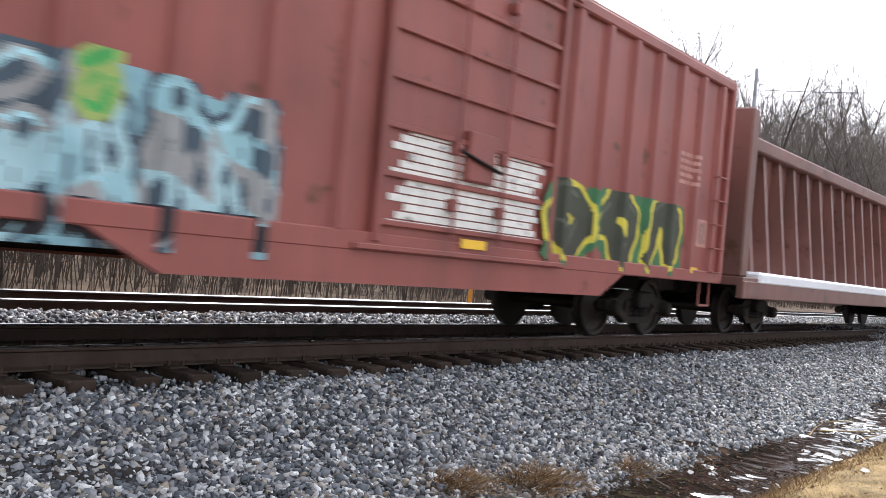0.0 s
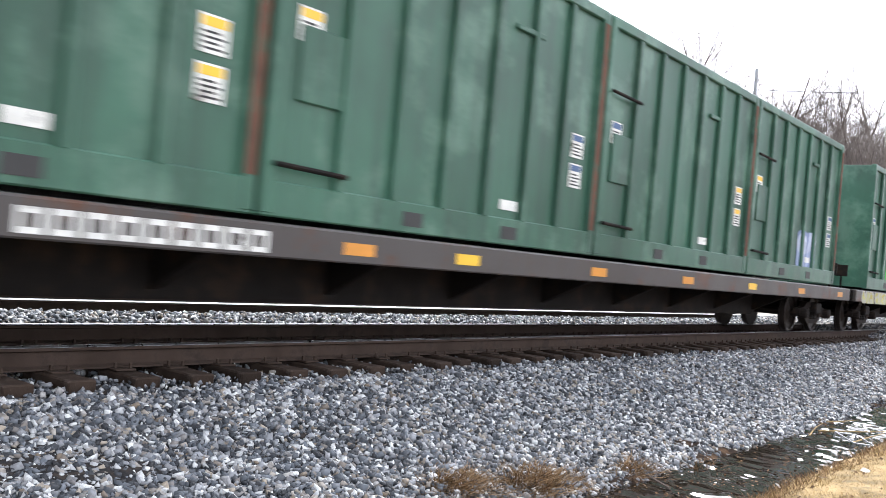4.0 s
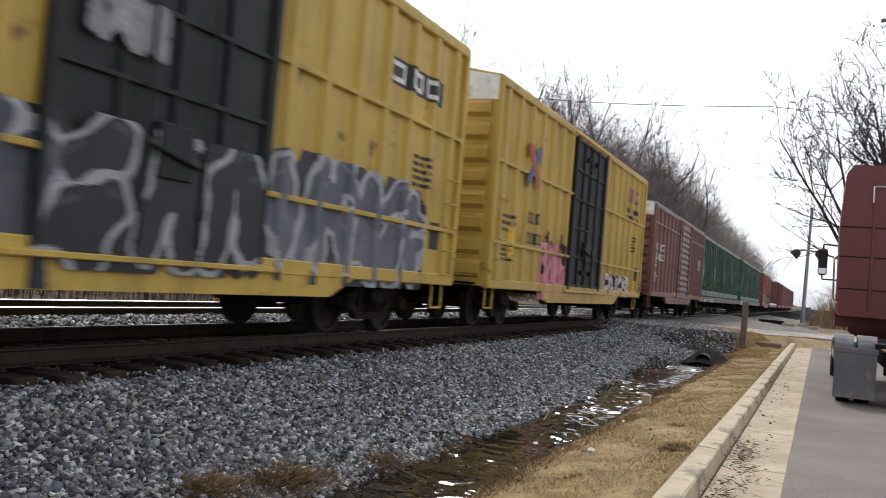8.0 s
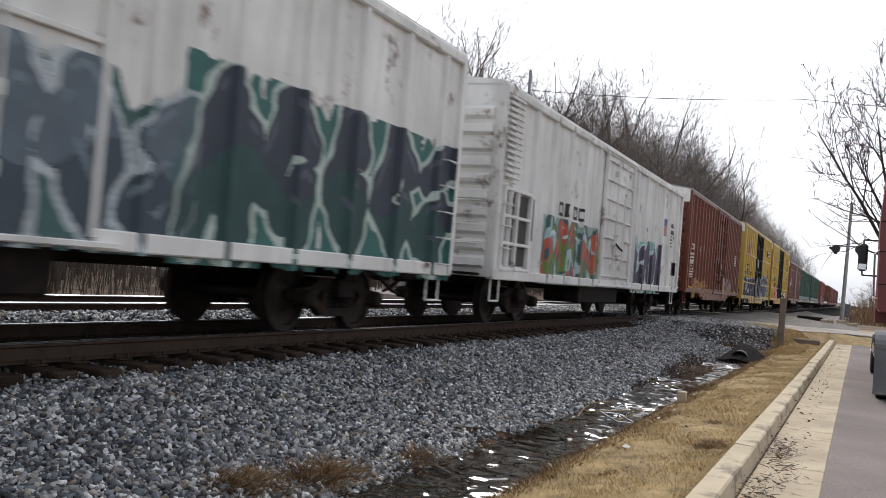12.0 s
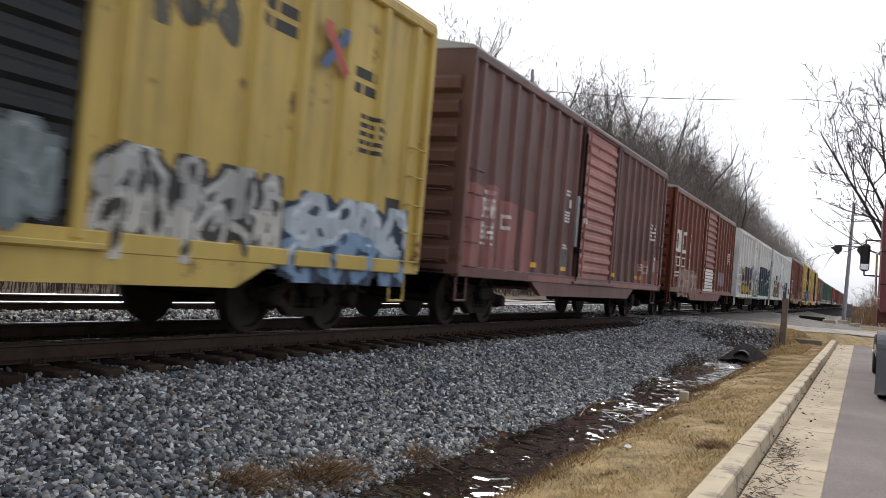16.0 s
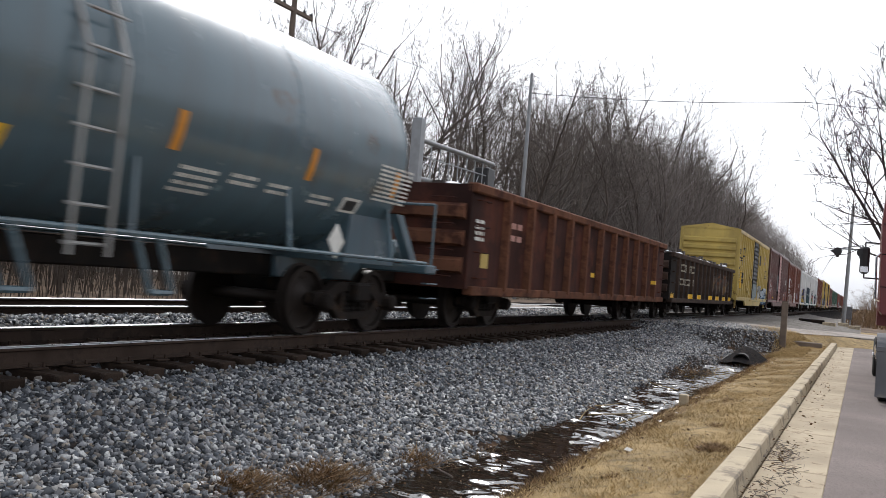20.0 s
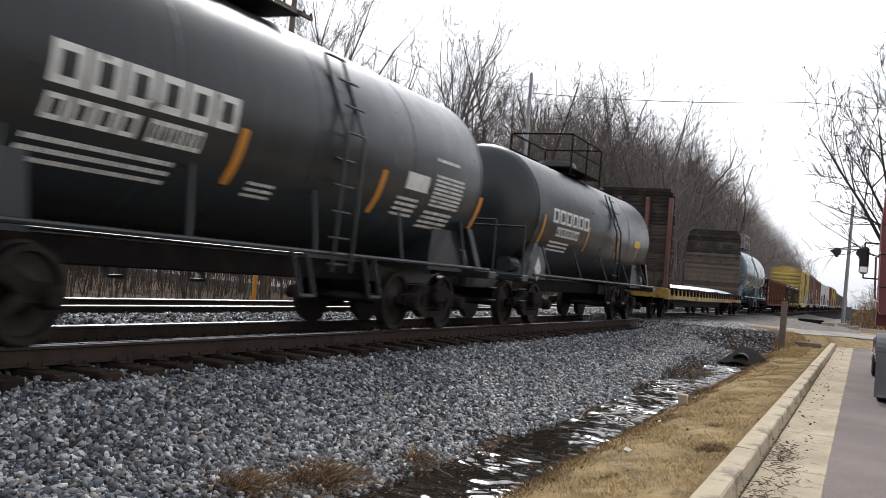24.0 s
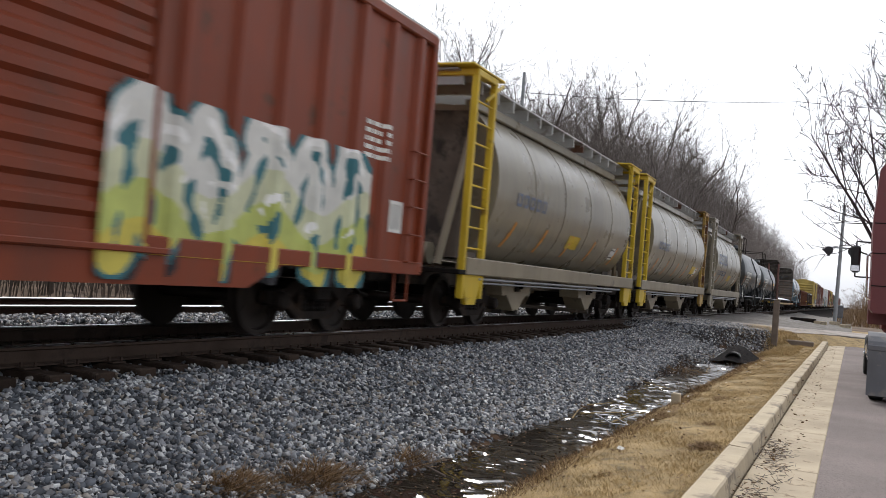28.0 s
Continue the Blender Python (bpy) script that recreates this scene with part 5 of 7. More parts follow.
def end_wall(car, y, s, half, z0, z1, material, ribs, rib_mat=None, top_mat=None):
    """Corrugated end: horizontal pressed ribs between the corner posts."""
    wall = part("end_wall", Build().box(-half, half, y - 0.03, y + 0.03, z0, z1, 0.01), rib_mat or material, car, "ribbed steel end")
    n = ribs
    H = (z1 - z0 - 0.5) / n
    for i in range(n):
        z = z0 + 0.15 + i * H
        p = [(0.0, z), (0.09 * s, z + H * 0.2), (0.09 * s, z + H * 0.6), (0.0, z + H * 0.8)]
        part("end_rib", Build().prism([(y + 0.03 * s + a, c) for a, c in p], -half + 0.12, half - 0.12, "x"), rib_mat or material, wall)
    return wall


def roof(car, h, half, z1, peak, material, overhang=0.05, ribs=12):
    b = Build().prism([(-half - overhang, z1), (half + overhang, z1), (half + overhang, z1 + 0.05), (0, z1 + peak), (-half - overhang, z1 + 0.05)], -h, h, "y")
    for i in range(ribs):
        y = -h + (i + 0.5) * 2 * h / ribs
        b.prism([(-half, z1 + 0.06), (half, z1 + 0.06), (0, z1 + peak + 0.05)], y - 0.035, y + 0.035, "y")
    return part("roof", b, material, car, "ribbed sheet roof")


def boxcar(label, front, rear, body, doors, z0=0.95, z1=4.45, posts=8, kind="ribbed", roof_mat="roof_steel", rails=(), end_mat=None, sill_drop=0.3, peak=0.30,
           ribs=9, end_top=None, trucks=2.15, name="boxcar", panel=1.465, post_w=0.10, door_rise=0.0):
    car, h = new_car(name, label, "boxcar", front, rear, trucks)
    c = (front + rear) / 2
    doors = [(a - c, b_ - c, mt, style) for a, b_, mt, style in doors]
    # side sheets either side of the doorway
    for s in (-1, 1):
        b = Build().box(min(s * panel, s * (panel - 0.06)), max(s * panel, s * (panel - 0.06)), -h, h, z0, z1, 0.0)
        part("side_sheet", b, body, car)
        e = Build().box(min(s * 1.36, s * 1.545), max(s * 1.36, s * 1.545), -h + 0.02, h - 0.02, z1 - 0.14, z1 + 0.02, 0.02)
        part("top_chord", e, body, car)
        k = Build().box(min(s * 1.40, s * 1.54), max(s * 1.40, s * 1.54), -h + 0.02, h - 0.02, z0 - 0.03, z0 + 0.16, 0.015)
        part("side_sill", k, body, car)
        if sill_drop:
            k = Build().prism([(-h + 3.6, z0), (h - 3.6, z0), (h - 4.3, z0 - sill_drop), (-h + 4.3, z0 - sill_drop)], s * 1.44, s * 1.53, "x")
            part("sill_skirt", k, body, car)
        for yy in (-h, h):
            cp = Build().box(min(s * 1.40, s * HALF), max(s * 1.40, s * HALF), min(yy, yy * (1 - 0.14 / h)), max(yy, yy * (1 - 0.14 / h)), z0, z1, 0.02)
            part("corner_post", cp, body, car)
    bands, proud = [], []
    d0, d1 = min(d[0] for d in doors), max(d[1] for d in doors)
    ys = []
    for lo, hi in ((-h + 0.1, d0), (d1, h - 0.1)):
        n = posts
        ys += [lo + (hi - lo) * (i + 0.5) / n for i in range(n)]
    if kind == "ribbed":
        pm = Build().prism([(0.0, -post_w), (0.075, -post_w * 0.55), (0.075, post_w * 0.55), (0.0, post_w)], z0 + 0.16, z1 - 0.14, "z").mesh("side_post", body)
        for y in ys:
            part("side_post", pm, None, car, m=pose(panel, y, 0))
            part("side_post", pm, None, car, m=pose(-panel, y, 0, 0, 0, 180))
            proud.append((y, post_w * 0.55, post_w, 0.076))
    bands.append((-h, -h + 0.14, HALF - panel))
    bands.append((h - 0.14, h, HALF - panel))
    for z in rails:
        for lo, hi in ((-h + 0.14, d0), (d1, h - 0.14)):
            part("belt_rail", Build().box(panel, HALF - 0.01, lo, hi, z - 0.035, z + 0.035, 0.01), body, car)
    for a, e, mt, style in doors:
        door(car, a, e, z0 + 0.12, z1 - 0.12, mt, style, body)
        bands.append((a, e, 0.10))
    for s in (-1, 1):
        end_wall(car, s * (h - 0.05), s, 1.46, z0, z1, body, ribs, end_mat)
        if end_top:
            part("end_cap", Build().prism([(-1.46, z1 - 0.45), (1.46, z1 - 0.45), (1.46, z1 + 0.02), (0, z1 + peak - 0.06), (-1.46, z1 + 0.02)], s * (h - 0.02), s * (h + 0.005), "y"), end_top, car, "white upper end panel")
        gable = Build().prism([(-1.46, z1 - 0.02), (1.46, z1 - 0.02), (0, z1 + peak - 0.02)], s * (h - 0.08), s * (h - 0.03), "y")
        part("gable", gable, end_mat or body, car)
        ladder(car, HALF - 0.03, s * (h - 0.42), z0 + 0.15, z0 + 1.75, material=body)
        ladder(car, 1.0, s * (h + 0.02), z0 + 0.2, z0 + 1.75, along="x", out=0.09 * s, material=body)
        st = Build().pipe([(1.42, s * (h - 0.65), z0), (1.42, s * (h - 0.65), z0 - 0.42), (1.42, s * (h - 0.22), z0 - 0.42), (1.42, s * (h - 0.22), z0)], 0.02)
        part("stirrup_step", st, body, car)
    part("crossover_step", Build().box(-1.3, 1.3, -h - 0.30, -h - 0.02, z0 + 0.02, z0 + 0.07, 0.01), "dark_steel", car, "grated crossover step")
    part("brake_housing", Build().box(-0.95, -0.45, -h - 0.22, -h - 0.02, z0 + 0.75, z0 + 1.35, 0.04), end_mat or body, car)
    part("brake_wheel", Build().lathe([(-0.02, 0.24), (0.0, 0.27), (0.02, 0.24), (0.0, 0.21), (-0.02, 0.24)], (-0.70, -h - 0.30, z0 + 1.1), "y", 18).pipe([(-0.7, -h - 0.30, z0 + 0.87), (-0.7, -h - 0.30, z0 + 1.33)], 0.02)
         .pipe([(-0.93, -h - 0.30, z0 + 1.1), (-0.47, -h - 0.30, z0 + 1.1)], 0.02), "dark_steel", car, "hand brake wheel")
    part("placard_board", Build().box(0.1, 0.62, -h - 0.13, -h - 0.11, z0 + 0.85, z0 + 1.3, 0.01), "dark_steel", car, "dark placard board")
    for s in (-1, 1):
        part("corner_grab", Build().pipe([(-1.25, s * (h + 0.02), z0 + 1.9), (-1.25, s * (h + 0.11), z0 + 1.9), (-0.6, s * (h + 0.11), z0 + 1.9), (-0.6, s * (h + 0.02), z0 + 1.9)], 0.015), end_mat or body, car)
    roof(car, h, 1.47, z1, peak, roof_mat)
    rel = Relief(panel, bands, proud)
    return car, rel, h, c


def door(car, y0, y1, z0, z1, material, style, frame_mat):
    x = 1.50
    d = part("door", Build().box(x - 0.05, x, y0, y1, z0, z1, 0.01), material, car, "sliding freight door")
    w = y1 - y0
    b = Build()
    if style == "corr":
        n = int((z1 - z0) / 0.26)
        for i in range(n):
            z = z0 + 0.1 + (z1 - z0 - 0.2) * (i + 0.5) / n
            b.prism([(x, z - 0.09), (x + 0.05, z - 0.04), (x + 0.05, z + 0.04), (x, z + 0.09)], y0 + 0.12, y1 - 0.12, "y")
    elif style == "plug":
        for z in np.linspace(z0 + 0.15, z1 - 0.15, 7):
            b.box(x, x + 0.05, y0 + 0.05, y1 - 0.05, z - 0.03, z + 0.03, 0.01)
    else:
        for y in np.linspace(y0 + 0.06, y1 - 0.06, 5):
            b.box(x, x + 0.05, y - 0.035, y + 0.035, z0, z1, 0.01)
        for z in np.linspace(z0 + 0.06, z1 - 0.06, 6):
            b.box(x, x + 0.045, y0, y1, z - 0.03, z + 0.03, 0.01)
    part("door_ribs", b, material, d)
    for y in (y0, y1):
        f = Build().box(x - 0.02, x + 0.075, y - 0.05, y + 0.05, z0 - 0.05, z1 + 0.05, 0.015)
        part("door_post", f, material if style == "grid" else frame_mat, d)
    for y in (y0 + w * 0.36, y0 + w * 0.64) if style != "corr" else (y0 + 0.25,):
        hw = Build().tube((x + 0.09, y, z0 + 0.05), (x + 0.09, y, z1 - 0.05), 0.02)
        for zz in (z0 + 0.35, z0 + 0.95, z1 - 0.5):
            hw.box(x, x + 0.11, y - 0.05, y + 0.05, zz, zz + 0.13, 0.01)
        part("lock_bar", hw, material, d)
    if style != "corr":
        part("lock_box", Build().box(x, x + 0.1, y0 + w * 0.42, y0 + w * 0.58, z0 + 0.7, z0 + 1.25, 0.02), material, d)
        part("lock_handle", Build().pipe([(x + 0.12, y0 + w * 0.36, z0 + 1.0), (x + 0.13, y0 + w * 0.6, z0 + 0.85)], 0.022), "dark_steel", d)
    part("door_track", Build().box(1.42, 1.60, y0 - w * 0.1, y1 + w * 0.1, z0 - 0.13, z0 - 0.07, 0.01), frame_mat, d)
    part("door_guide", Build().box(1.44, 1.58, y0 - w * 0.1, y1 + w * 0.1, z1 + 0.03, z1 + 0.1, 0.01), frame_mat, d)
    return d


def reflectors(car, rel, ys, z, w=0.45, h=0.1, material="reflector"):
    for y in ys:
        decal(car, rel, y - w / 2, y + w / 2, z, z + h, material, "reflector", "yellow reflective tape")


def common_marks(car, rel, h, z0, seed, mt="stencil", big=True):
    """Data panels every freight car carries."""
    text_bars(car, rel, -h + 0.7, -h + 1.5, z0 + 1.5, 3, 0.07, 0.07, mt, seed)
    text_bars(car, rel, -h + 0.7, -h + 1.5, z0 + 0.9, 4, 0.05, 0.05, mt, seed + 1)
    text_bars(car, rel, h - 1.9, h - 1.2, z0 + 2.0, 5, 0.06, 0.05, mt, seed + 2)
    decal(car, rel, h - 1.05, h - 0.65, z0 + 0.55, z0 + 1.0, mt, "data_plate", "pale consolidated data plate")
    decal(car, rel, h - 1.0, h - 0.70, z0 + 0.60, z0 + 0.95, "stencil_black", "data_plate", "black data field")
    if big:
        text_bars(car, rel, -h + 1.0, -h + 2.9, z0 + 2.35, 2, 0.22, 0.12, mt, seed + 3, 1.0)


def container(car, y0, y1, z0, z1, seed):
    rng = random.Random(seed)
    hx = 1.24
    c = part("container", Build().box(-hx, hx, y0, y1, z0, z1, 0.01), "green_cont", car, "green steel waste container")
    fr = Build()
    for y in (y0, y1):
        for x in (-hx, hx):
            fr.box(x - 0.07, x + 0.07, y - (0.0 if y == y0 else 0.16), y + (0.16 if y == y0 else 0.0), z0, z1, 0.02)
    for x in (-hx, hx):
        fr.box(x - 0.06, x + 0.06, y0, y1, z1 - 0.12, z1 + 0.03, 0.015)
        fr.box(x - 0.06, x + 0.06, y0, y1, z0 - 0.02, z0 + 0.30, 0.015)
    part("corner_frame", fr, "green_cont", c)
    n = 6
    for i in range(n):
        y = y0 + 0.16 + (y1 - y0 - 0.32) * (i + 1) / (n + 1)
        p = Build().box(hx, hx + 0.07, y - 0.05, y + 0.05, z0 + 0.28, z1 - 0.12, 0.015)
        part("stake", p, "green_cont", c)
    for z in (z0 + 0.45, z0 + 2.3):
        part("latch_bar", Build().tube((hx + 0.10, y0 + 0.1, z), (hx + 0.10, y0 + 1.0, z - 0.02), 0.025), "dark_steel", c, "rusty latch bar")
    for y in ((y0 + y1) / 2 - 0.9, (y0 + y1) / 2 + 0.9):
        # pocket isn't hollow: a black plate on the rail gives its inner shade
        part("fork_pocket_shade", Build().box(hx + 0.055, hx + 0.066, y - 0.16, y + 0.16, z0 + 0.05, z0 + 0.2, 0.0), "stencil_black", c, "black plate for the shade in a fork pocket")
    part("end_stripe", Build().box(hx + 0.071, hx + 0.079, y1 - 0.15, y1 - 0.03, z0 + 0.32, z1 - 0.16), "flat_rust", c, "rust brown streaked corner post")
    part("hatch", Build().box(hx + 0.0, hx + 0.035, y0 + 0.35, y0 + 0.95, z0 + 1.05, z0 + 1.75, 0.012), "green_cont", c, "small bolted hatch panel")
    for s in (0, 1):
        y = y0 + 0.45 if s == 0 else y1 - 0.55
        for z in (z0 + 0.85, z0 + 1.25) if s else (z0 + 1.6,):
            part("label_plate", Build().box(hx + 0.001, hx + 0.012, y - 0.14, y + 0.16, z, z + 0.32, 0.0), "stencil", c, "white paper placard")
            hd = Build().box(hx + 0.012, hx + 0.015, y - 0.12, y + 0.14, z + 0.22, z + 0.30)
            part("placard_heading", hd, "reflector" if (seed + s) % 2 else "blue_mark", c, "coloured heading of the placard")
            bars = Build()
            for q in range(4):
                bars.box(hx + 0.012, hx + 0.014, y - 0.11, y + 0.13 - 0.05 * (q % 2), z + 0.03 + q * 0.045, z + 0.05 + q * 0.045)
            tagged(part("lettering", bars, "stencil_black", c), kind="stuff")
    part("label_plate", Build().box(hx + 0.001, hx + 0.012, (y0 + y1) / 2 + 0.75, (y0 + y1) / 2 + 1.1, z0 + 0.40, z0 + 0.52), "stencil", c, "small white sticker")
    vent = Build().box(hx, hx + 0.05, y1 - 2.2, y1 - 1.6, z1 - 0.75, z1 - 0.68, 0.01)
    part("vent_hood", vent, "green_cont", c)


def container_flat(label, front, rear, c0, c1, deck_mat, seed):
    car, h = new_car("container_flatcar", label, "flatcar", front, rear, 2.0)
    c = (front + rear) / 2
    for s in (-1, 1):
        b = Build().box(min(s * 1.22, s * 1.36), max(s * 1.22, s * 1.36), -h, h, 0.82, 1.12, 0.015)
        part("side_beam", b, deck_mat, car, "grimy steel side beam")
    part("fishbelly_sill", Build().prism([(-h + 2.9, 0.95), (h - 2.9, 0.95), (h - 4.6, 0.36), (-h + 4.6, 0.36)], -0.5, 0.5, "x"), "dark_steel", car, "black fishbelly centre beam")
    for y in np.linspace(-h + 4.5, h - 4.5, 9):
        part("cross_bearer", Build().prism([(0.5, 0.45), (1.25, 0.82), (1.25, 0.95), (0.5, 0.95)], y - 0.05, y + 0.05, "y"), "dark_steel", car)
    part("deck", Build().box(-1.3, 1.3, -h, h, 1.06, 1.13, 0.01), deck_mat, car)
    n = 4
    L = (c0 - c1) / n
    for i in range(n):
        container(car, c1 - c + i * L + 0.03, c1 - c + (i + 1) * L - 0.03, 1.20, 4.52, seed + i)
    rel = Relief(1.36, [])
    for i, y in enumerate(np.linspace(-h + 0.9, h - 0.9, 9)):
        y = y + 1.3 if i == 2 else y
        decal(car, rel, y - 0.22, y + 0.22, 0.90, 1.02, "orange_tape" if i % 3 else "reflector", "reflector", "yellow reflective tape")
    signs(car, rel, -h + 4.95, -h + 7.2, 0.86, 1.05, 9, "stencil", gap=0.25)
    text_bars(car, rel, -h + 2, -h + 3.2, 1.0, 1, 0.14, 0.05, "stencil", seed + 3, 1.0)
    for s in (-1, 1):
        part("end_platform", Build().box(-1.3, 1.3, s * h - 0.1, s * h + 0.1, 0.85, 1.12, 0.02), "dark_steel", car)
        part("brake_stand", Build().pipe([(0.9, s * (h - 0.2), 1.1), (0.9, s * (h - 0.2), 1.6)], 0.03).box(0.75, 1.05, s * (h - 0.2) - 0.03, s * (h - 0.2) + 0.03, 1.45, 1.75, 0.01), "dark_steel", car)
    return car, rel, h, c


def gondola(label, front, rear, z1, body, seed, load, trim, n=15, first=1.15, proud=0.09):
    car, h = new_car("gondola", label, "gondola", front, rear, 1.95)
    z0 = 0.72
    for s in (-1, 1):
        part("side_sheet", Build().box(min(s * 1.40, s * 1.46), max(s * 1.40, s * 1.46), -h, h, z0, z1), body, car)
        part("top_chord", Build().box(min(s * 1.36, s * 1.56), max(s * 1.36, s * 1.56), -h, h, z1 - 0.14, z1 + 0.03, 0.025), trim, car)
        part("side_sill", Build().box(min(s * 1.36, s * 1.55), max(s * 1.36, s * 1.55), -h + 0.1, h - 0.1, z0 - 0.1, z0 + 0.06, 0.02), trim, car)
        e = part("end_wall", Build().box(-1.45, 1.45, min(s * (h - 0.08), s * h), max(s * (h - 0.08), s * h), z0, z1, 0.01), body, car)
        for i in range(3):
            z = z0 + 0.35 + i * (z1 - z0 - 0.4) / 3
            part("end_rib", Build().prism([(s * h, z - 0.1), (s * (h + 0.12), z - 0.06), (s * (h + 0.12), z + 0.12), (s * h, z + 0.18)], -1.38, 1.38, "x"), trim, e)
        ladder(car, 1.47, s * (h - 0.45), z0 + 0.2, z1 - 0.25, material=body)
        ladder(car, 1.0, s * (h + 0.1), z0 + 0.2, z1 - 0.25, along="x", out=0.08 * s, material=body)
    bands = []
    pm = Build().prism([(0.0, -0.11), (proud, -0.06), (proud, 0.06), (0.0, 0.11)], z0, z1 - 0.1, "z").mesh("side_post", trim)
    for i in range(n):
        y = -h + first + 2 * (h - first) * i / (n - 1)
        part("side_post", pm, None, car, m=pose(1.46, y, 0))
        part("side_post", pm, None, car, m=pose(-1.46, y, 0, 0, 0, 180))
        bands.append((y, 0.06, 0.11, proud + 0.001))
    part("floor", Build().box(-1.4, 1.4, -h, h, z0, z0 + 0.1), body, car)
    rng = random.Random(seed)
    if load:
        L = Build()
        g = 46
        w = 7
        v = [(-1.38 + 2.76 * i / w, -h + 0.3 + (2 * h - 0.6) * j / g, z1 - 0.15 + 0.22 * math.sin(math.pi * i / w) * load + rng.uniform(-0.06, 0.10)) for j in range(g + 1) for i in range(w + 1)]
        f = [(j * (w + 1) + i, j * (w + 1) + i + 1, (j + 1) * (w + 1) + i + 1, (j + 1) * (w + 1) + i) for j in range(g) for i in range(w)]
        L.add(v, f)
        for _ in range(260):
            p = Vector((rng.uniform(-1.3, 1.3), rng.uniform(-h + 0.4, h - 0.4), z1 - 0.02 + rng.uniform(0, 0.22) * load))
            sz = rng.uniform(0.03, 0.15)
            L.box(p.x - sz, p.x + sz * rng.uniform(0.3, 1), p.y - sz, p.y + sz, p.z - 0.05, p.z + rng.uniform(0.02, 0.12))
        tagged(part("scrap_load", L, "scrap", car, "heaped scrap metal load"), kind="stuff")
        S = Build()
        for k in range(130):
            p = Vector((rng.uniform(-1.25, 1.25) if k % 2 else rng.uniform(0.5, 1.3), rng.uniform(-h + 0.4, h - 0.4), z1 + 0.02 + rng.uniform(0.0, 0.12) * load))
            q = rng.uniform(0.08, 0.26)
            S.lathe([(-0.06, 0.0), (-0.06, q), (-0.01, q * 0.86), (0.02, q * 0.5), (0.03, 0.0)], p, "z", 9)
        tagged(part("snow_patch", S, "snow", car, "patches of old snow on the load"), kind="stuff")
    return car, Relief(1.46, [], bands), h, (front + rear) / 2


def tank_car(label, front, rear, body, radius, axis_z, seed, head=0.55, rail="dark_steel", inset=0.75, mid=0.0, rungs=None):
    car, h = new_car("tank_car", label, "tank car", front, rear, 1.75)
    e = h - inset
    prof = []
    for i in range(9):
        a = math.pi / 2 * i / 8
        prof.append((-e - head * math.cos(a) + head, radius * math.sin(a)))
    prof += [(e - head + head * math.sin(math.pi / 2 * i / 8), radius * math.cos(math.pi / 2 * i / 8)) for i in range(9)]
    tank = part("tank", Build().lathe(prof, (0, 0, axis_z), "y", 48), body, car, "", smooth=True)
    for y in np.linspace(-e + head, e - head, 5):
        part("weld_band", Build().lathe([(y - 0.03, radius + 0.002), (y, radius + 0.006), (y + 0.03, radius + 0.002)], (0, 0, axis_z), "y", 48), body, tank)
    for s in (-1, 1):
        sd = Build().prism([(s * (h - 2.3), 1.0), (s * (h - 0.9), 1.0), (s * (h - 1.3), axis_z - radius * 0.45), (s * (h - 2.2), axis_z - radius * 0.5)], -1.15, 1.15, "x")
        part("saddle", sd, body, car)
        br = Build().box(-1.45, 1.45, s * h - (0.0 if s < 0 else 0.35), s * h + (0.35 if s < 0 else 0.0), 0.92, 1.06, 0.02)
        part("end_platform", br, body, car)
        part("stub_sill", Build().box(-0.3, 0.3, min(s * (h - 2.6), s * h), max(s * (h - 2.6), s * h), 0.72, 1.02, 0.02), body, car)
        gi = Build().prism([(s * (h - 0.62), 1.06), (s * (h - 0.42), 1.06), (s * (h - 1.0), 1.75), (s * (h - 1.2), 1.75)], 1.18, 1.32, "x")
        part("brace", gi, body, car)
        hr = Build().pipe([(1.4, s * (h - 0.1), 1.05), (1.4, s * (h - 0.1), 2.0), (-1.4, s * (h - 0.1), 2.0), (-1.4, s * (h - 0.1), 1.05)], 0.022)
        part("end_handrail", hr, body, car)
        ladder(car, 1.35, s * (h - 0.1), 0.55, 1.0, 0.35, material=body)
        part("air_reservoir", Build().tube((0.95, s * (h - 0.75), 1.25), (0.95, s * (h - 0.25), 1.25), 0.16, 0.16, 12), body, car)
    for s in (-1, 1):
        rl = Build().pipe([(s * 1.5, -h + 0.5, 1.08), (s * 1.5, h - 0.5, 1.08)], 0.028, 8)
        for y in np.linspace(-h + 1.6, h - 1.6, 5):
            rl.pipe([(s * 1.5, y, 1.08), (s * (radius * 0.86), y + 0.25, axis_z - radius * 0.5)], 0.025)
        part("side_handrail", rl, body, car)
        ly = mid if rungs is None else rungs
        ld = Build()
        for y in (ly - 0.22, ly + 0.22):
            ld.pipe([(s * 1.52, y, 0.85), (s * (radius + 0.13), y, axis_z), (s * (radius * 0.72 + 0.1), y, axis_z + radius * 0.72)], 0.022)
        for i in range(9):
            z = 0.95 + i * 0.33
            dz = z - axis_z
            x = 1.45 if dz < 0 else math.sqrt(max(0.05, (radius + 0.12) ** 2 - dz * dz))
            ld.pipe([(s * x, ly - 0.22, z), (s * x, ly + 0.22, z)], 0.018)
        part("side_ladder", ld, body if rail == "dark_steel" else rail, car)
        for y in (ly - 1.1, ly + 0.55):
            ft = Build().pipe([(s * 1.5, y, 1.08), (s * 1.5, y + 0.25, 0.55), (s * 1.5, y + 0.55, 0.55), (s * 1.5, y + 0.3, 1.08)], 0.03)
            part("side_step", ft, body, car)
    zt = axis_z + radius
    pl = Build()
    pl.box(-0.8, 0.8, mid - 1.35, mid + 1.35, zt + 0.02, zt + 0.06, 0.01)
    part("walkway", pl, "dark_steel", car, "grated top walkway")
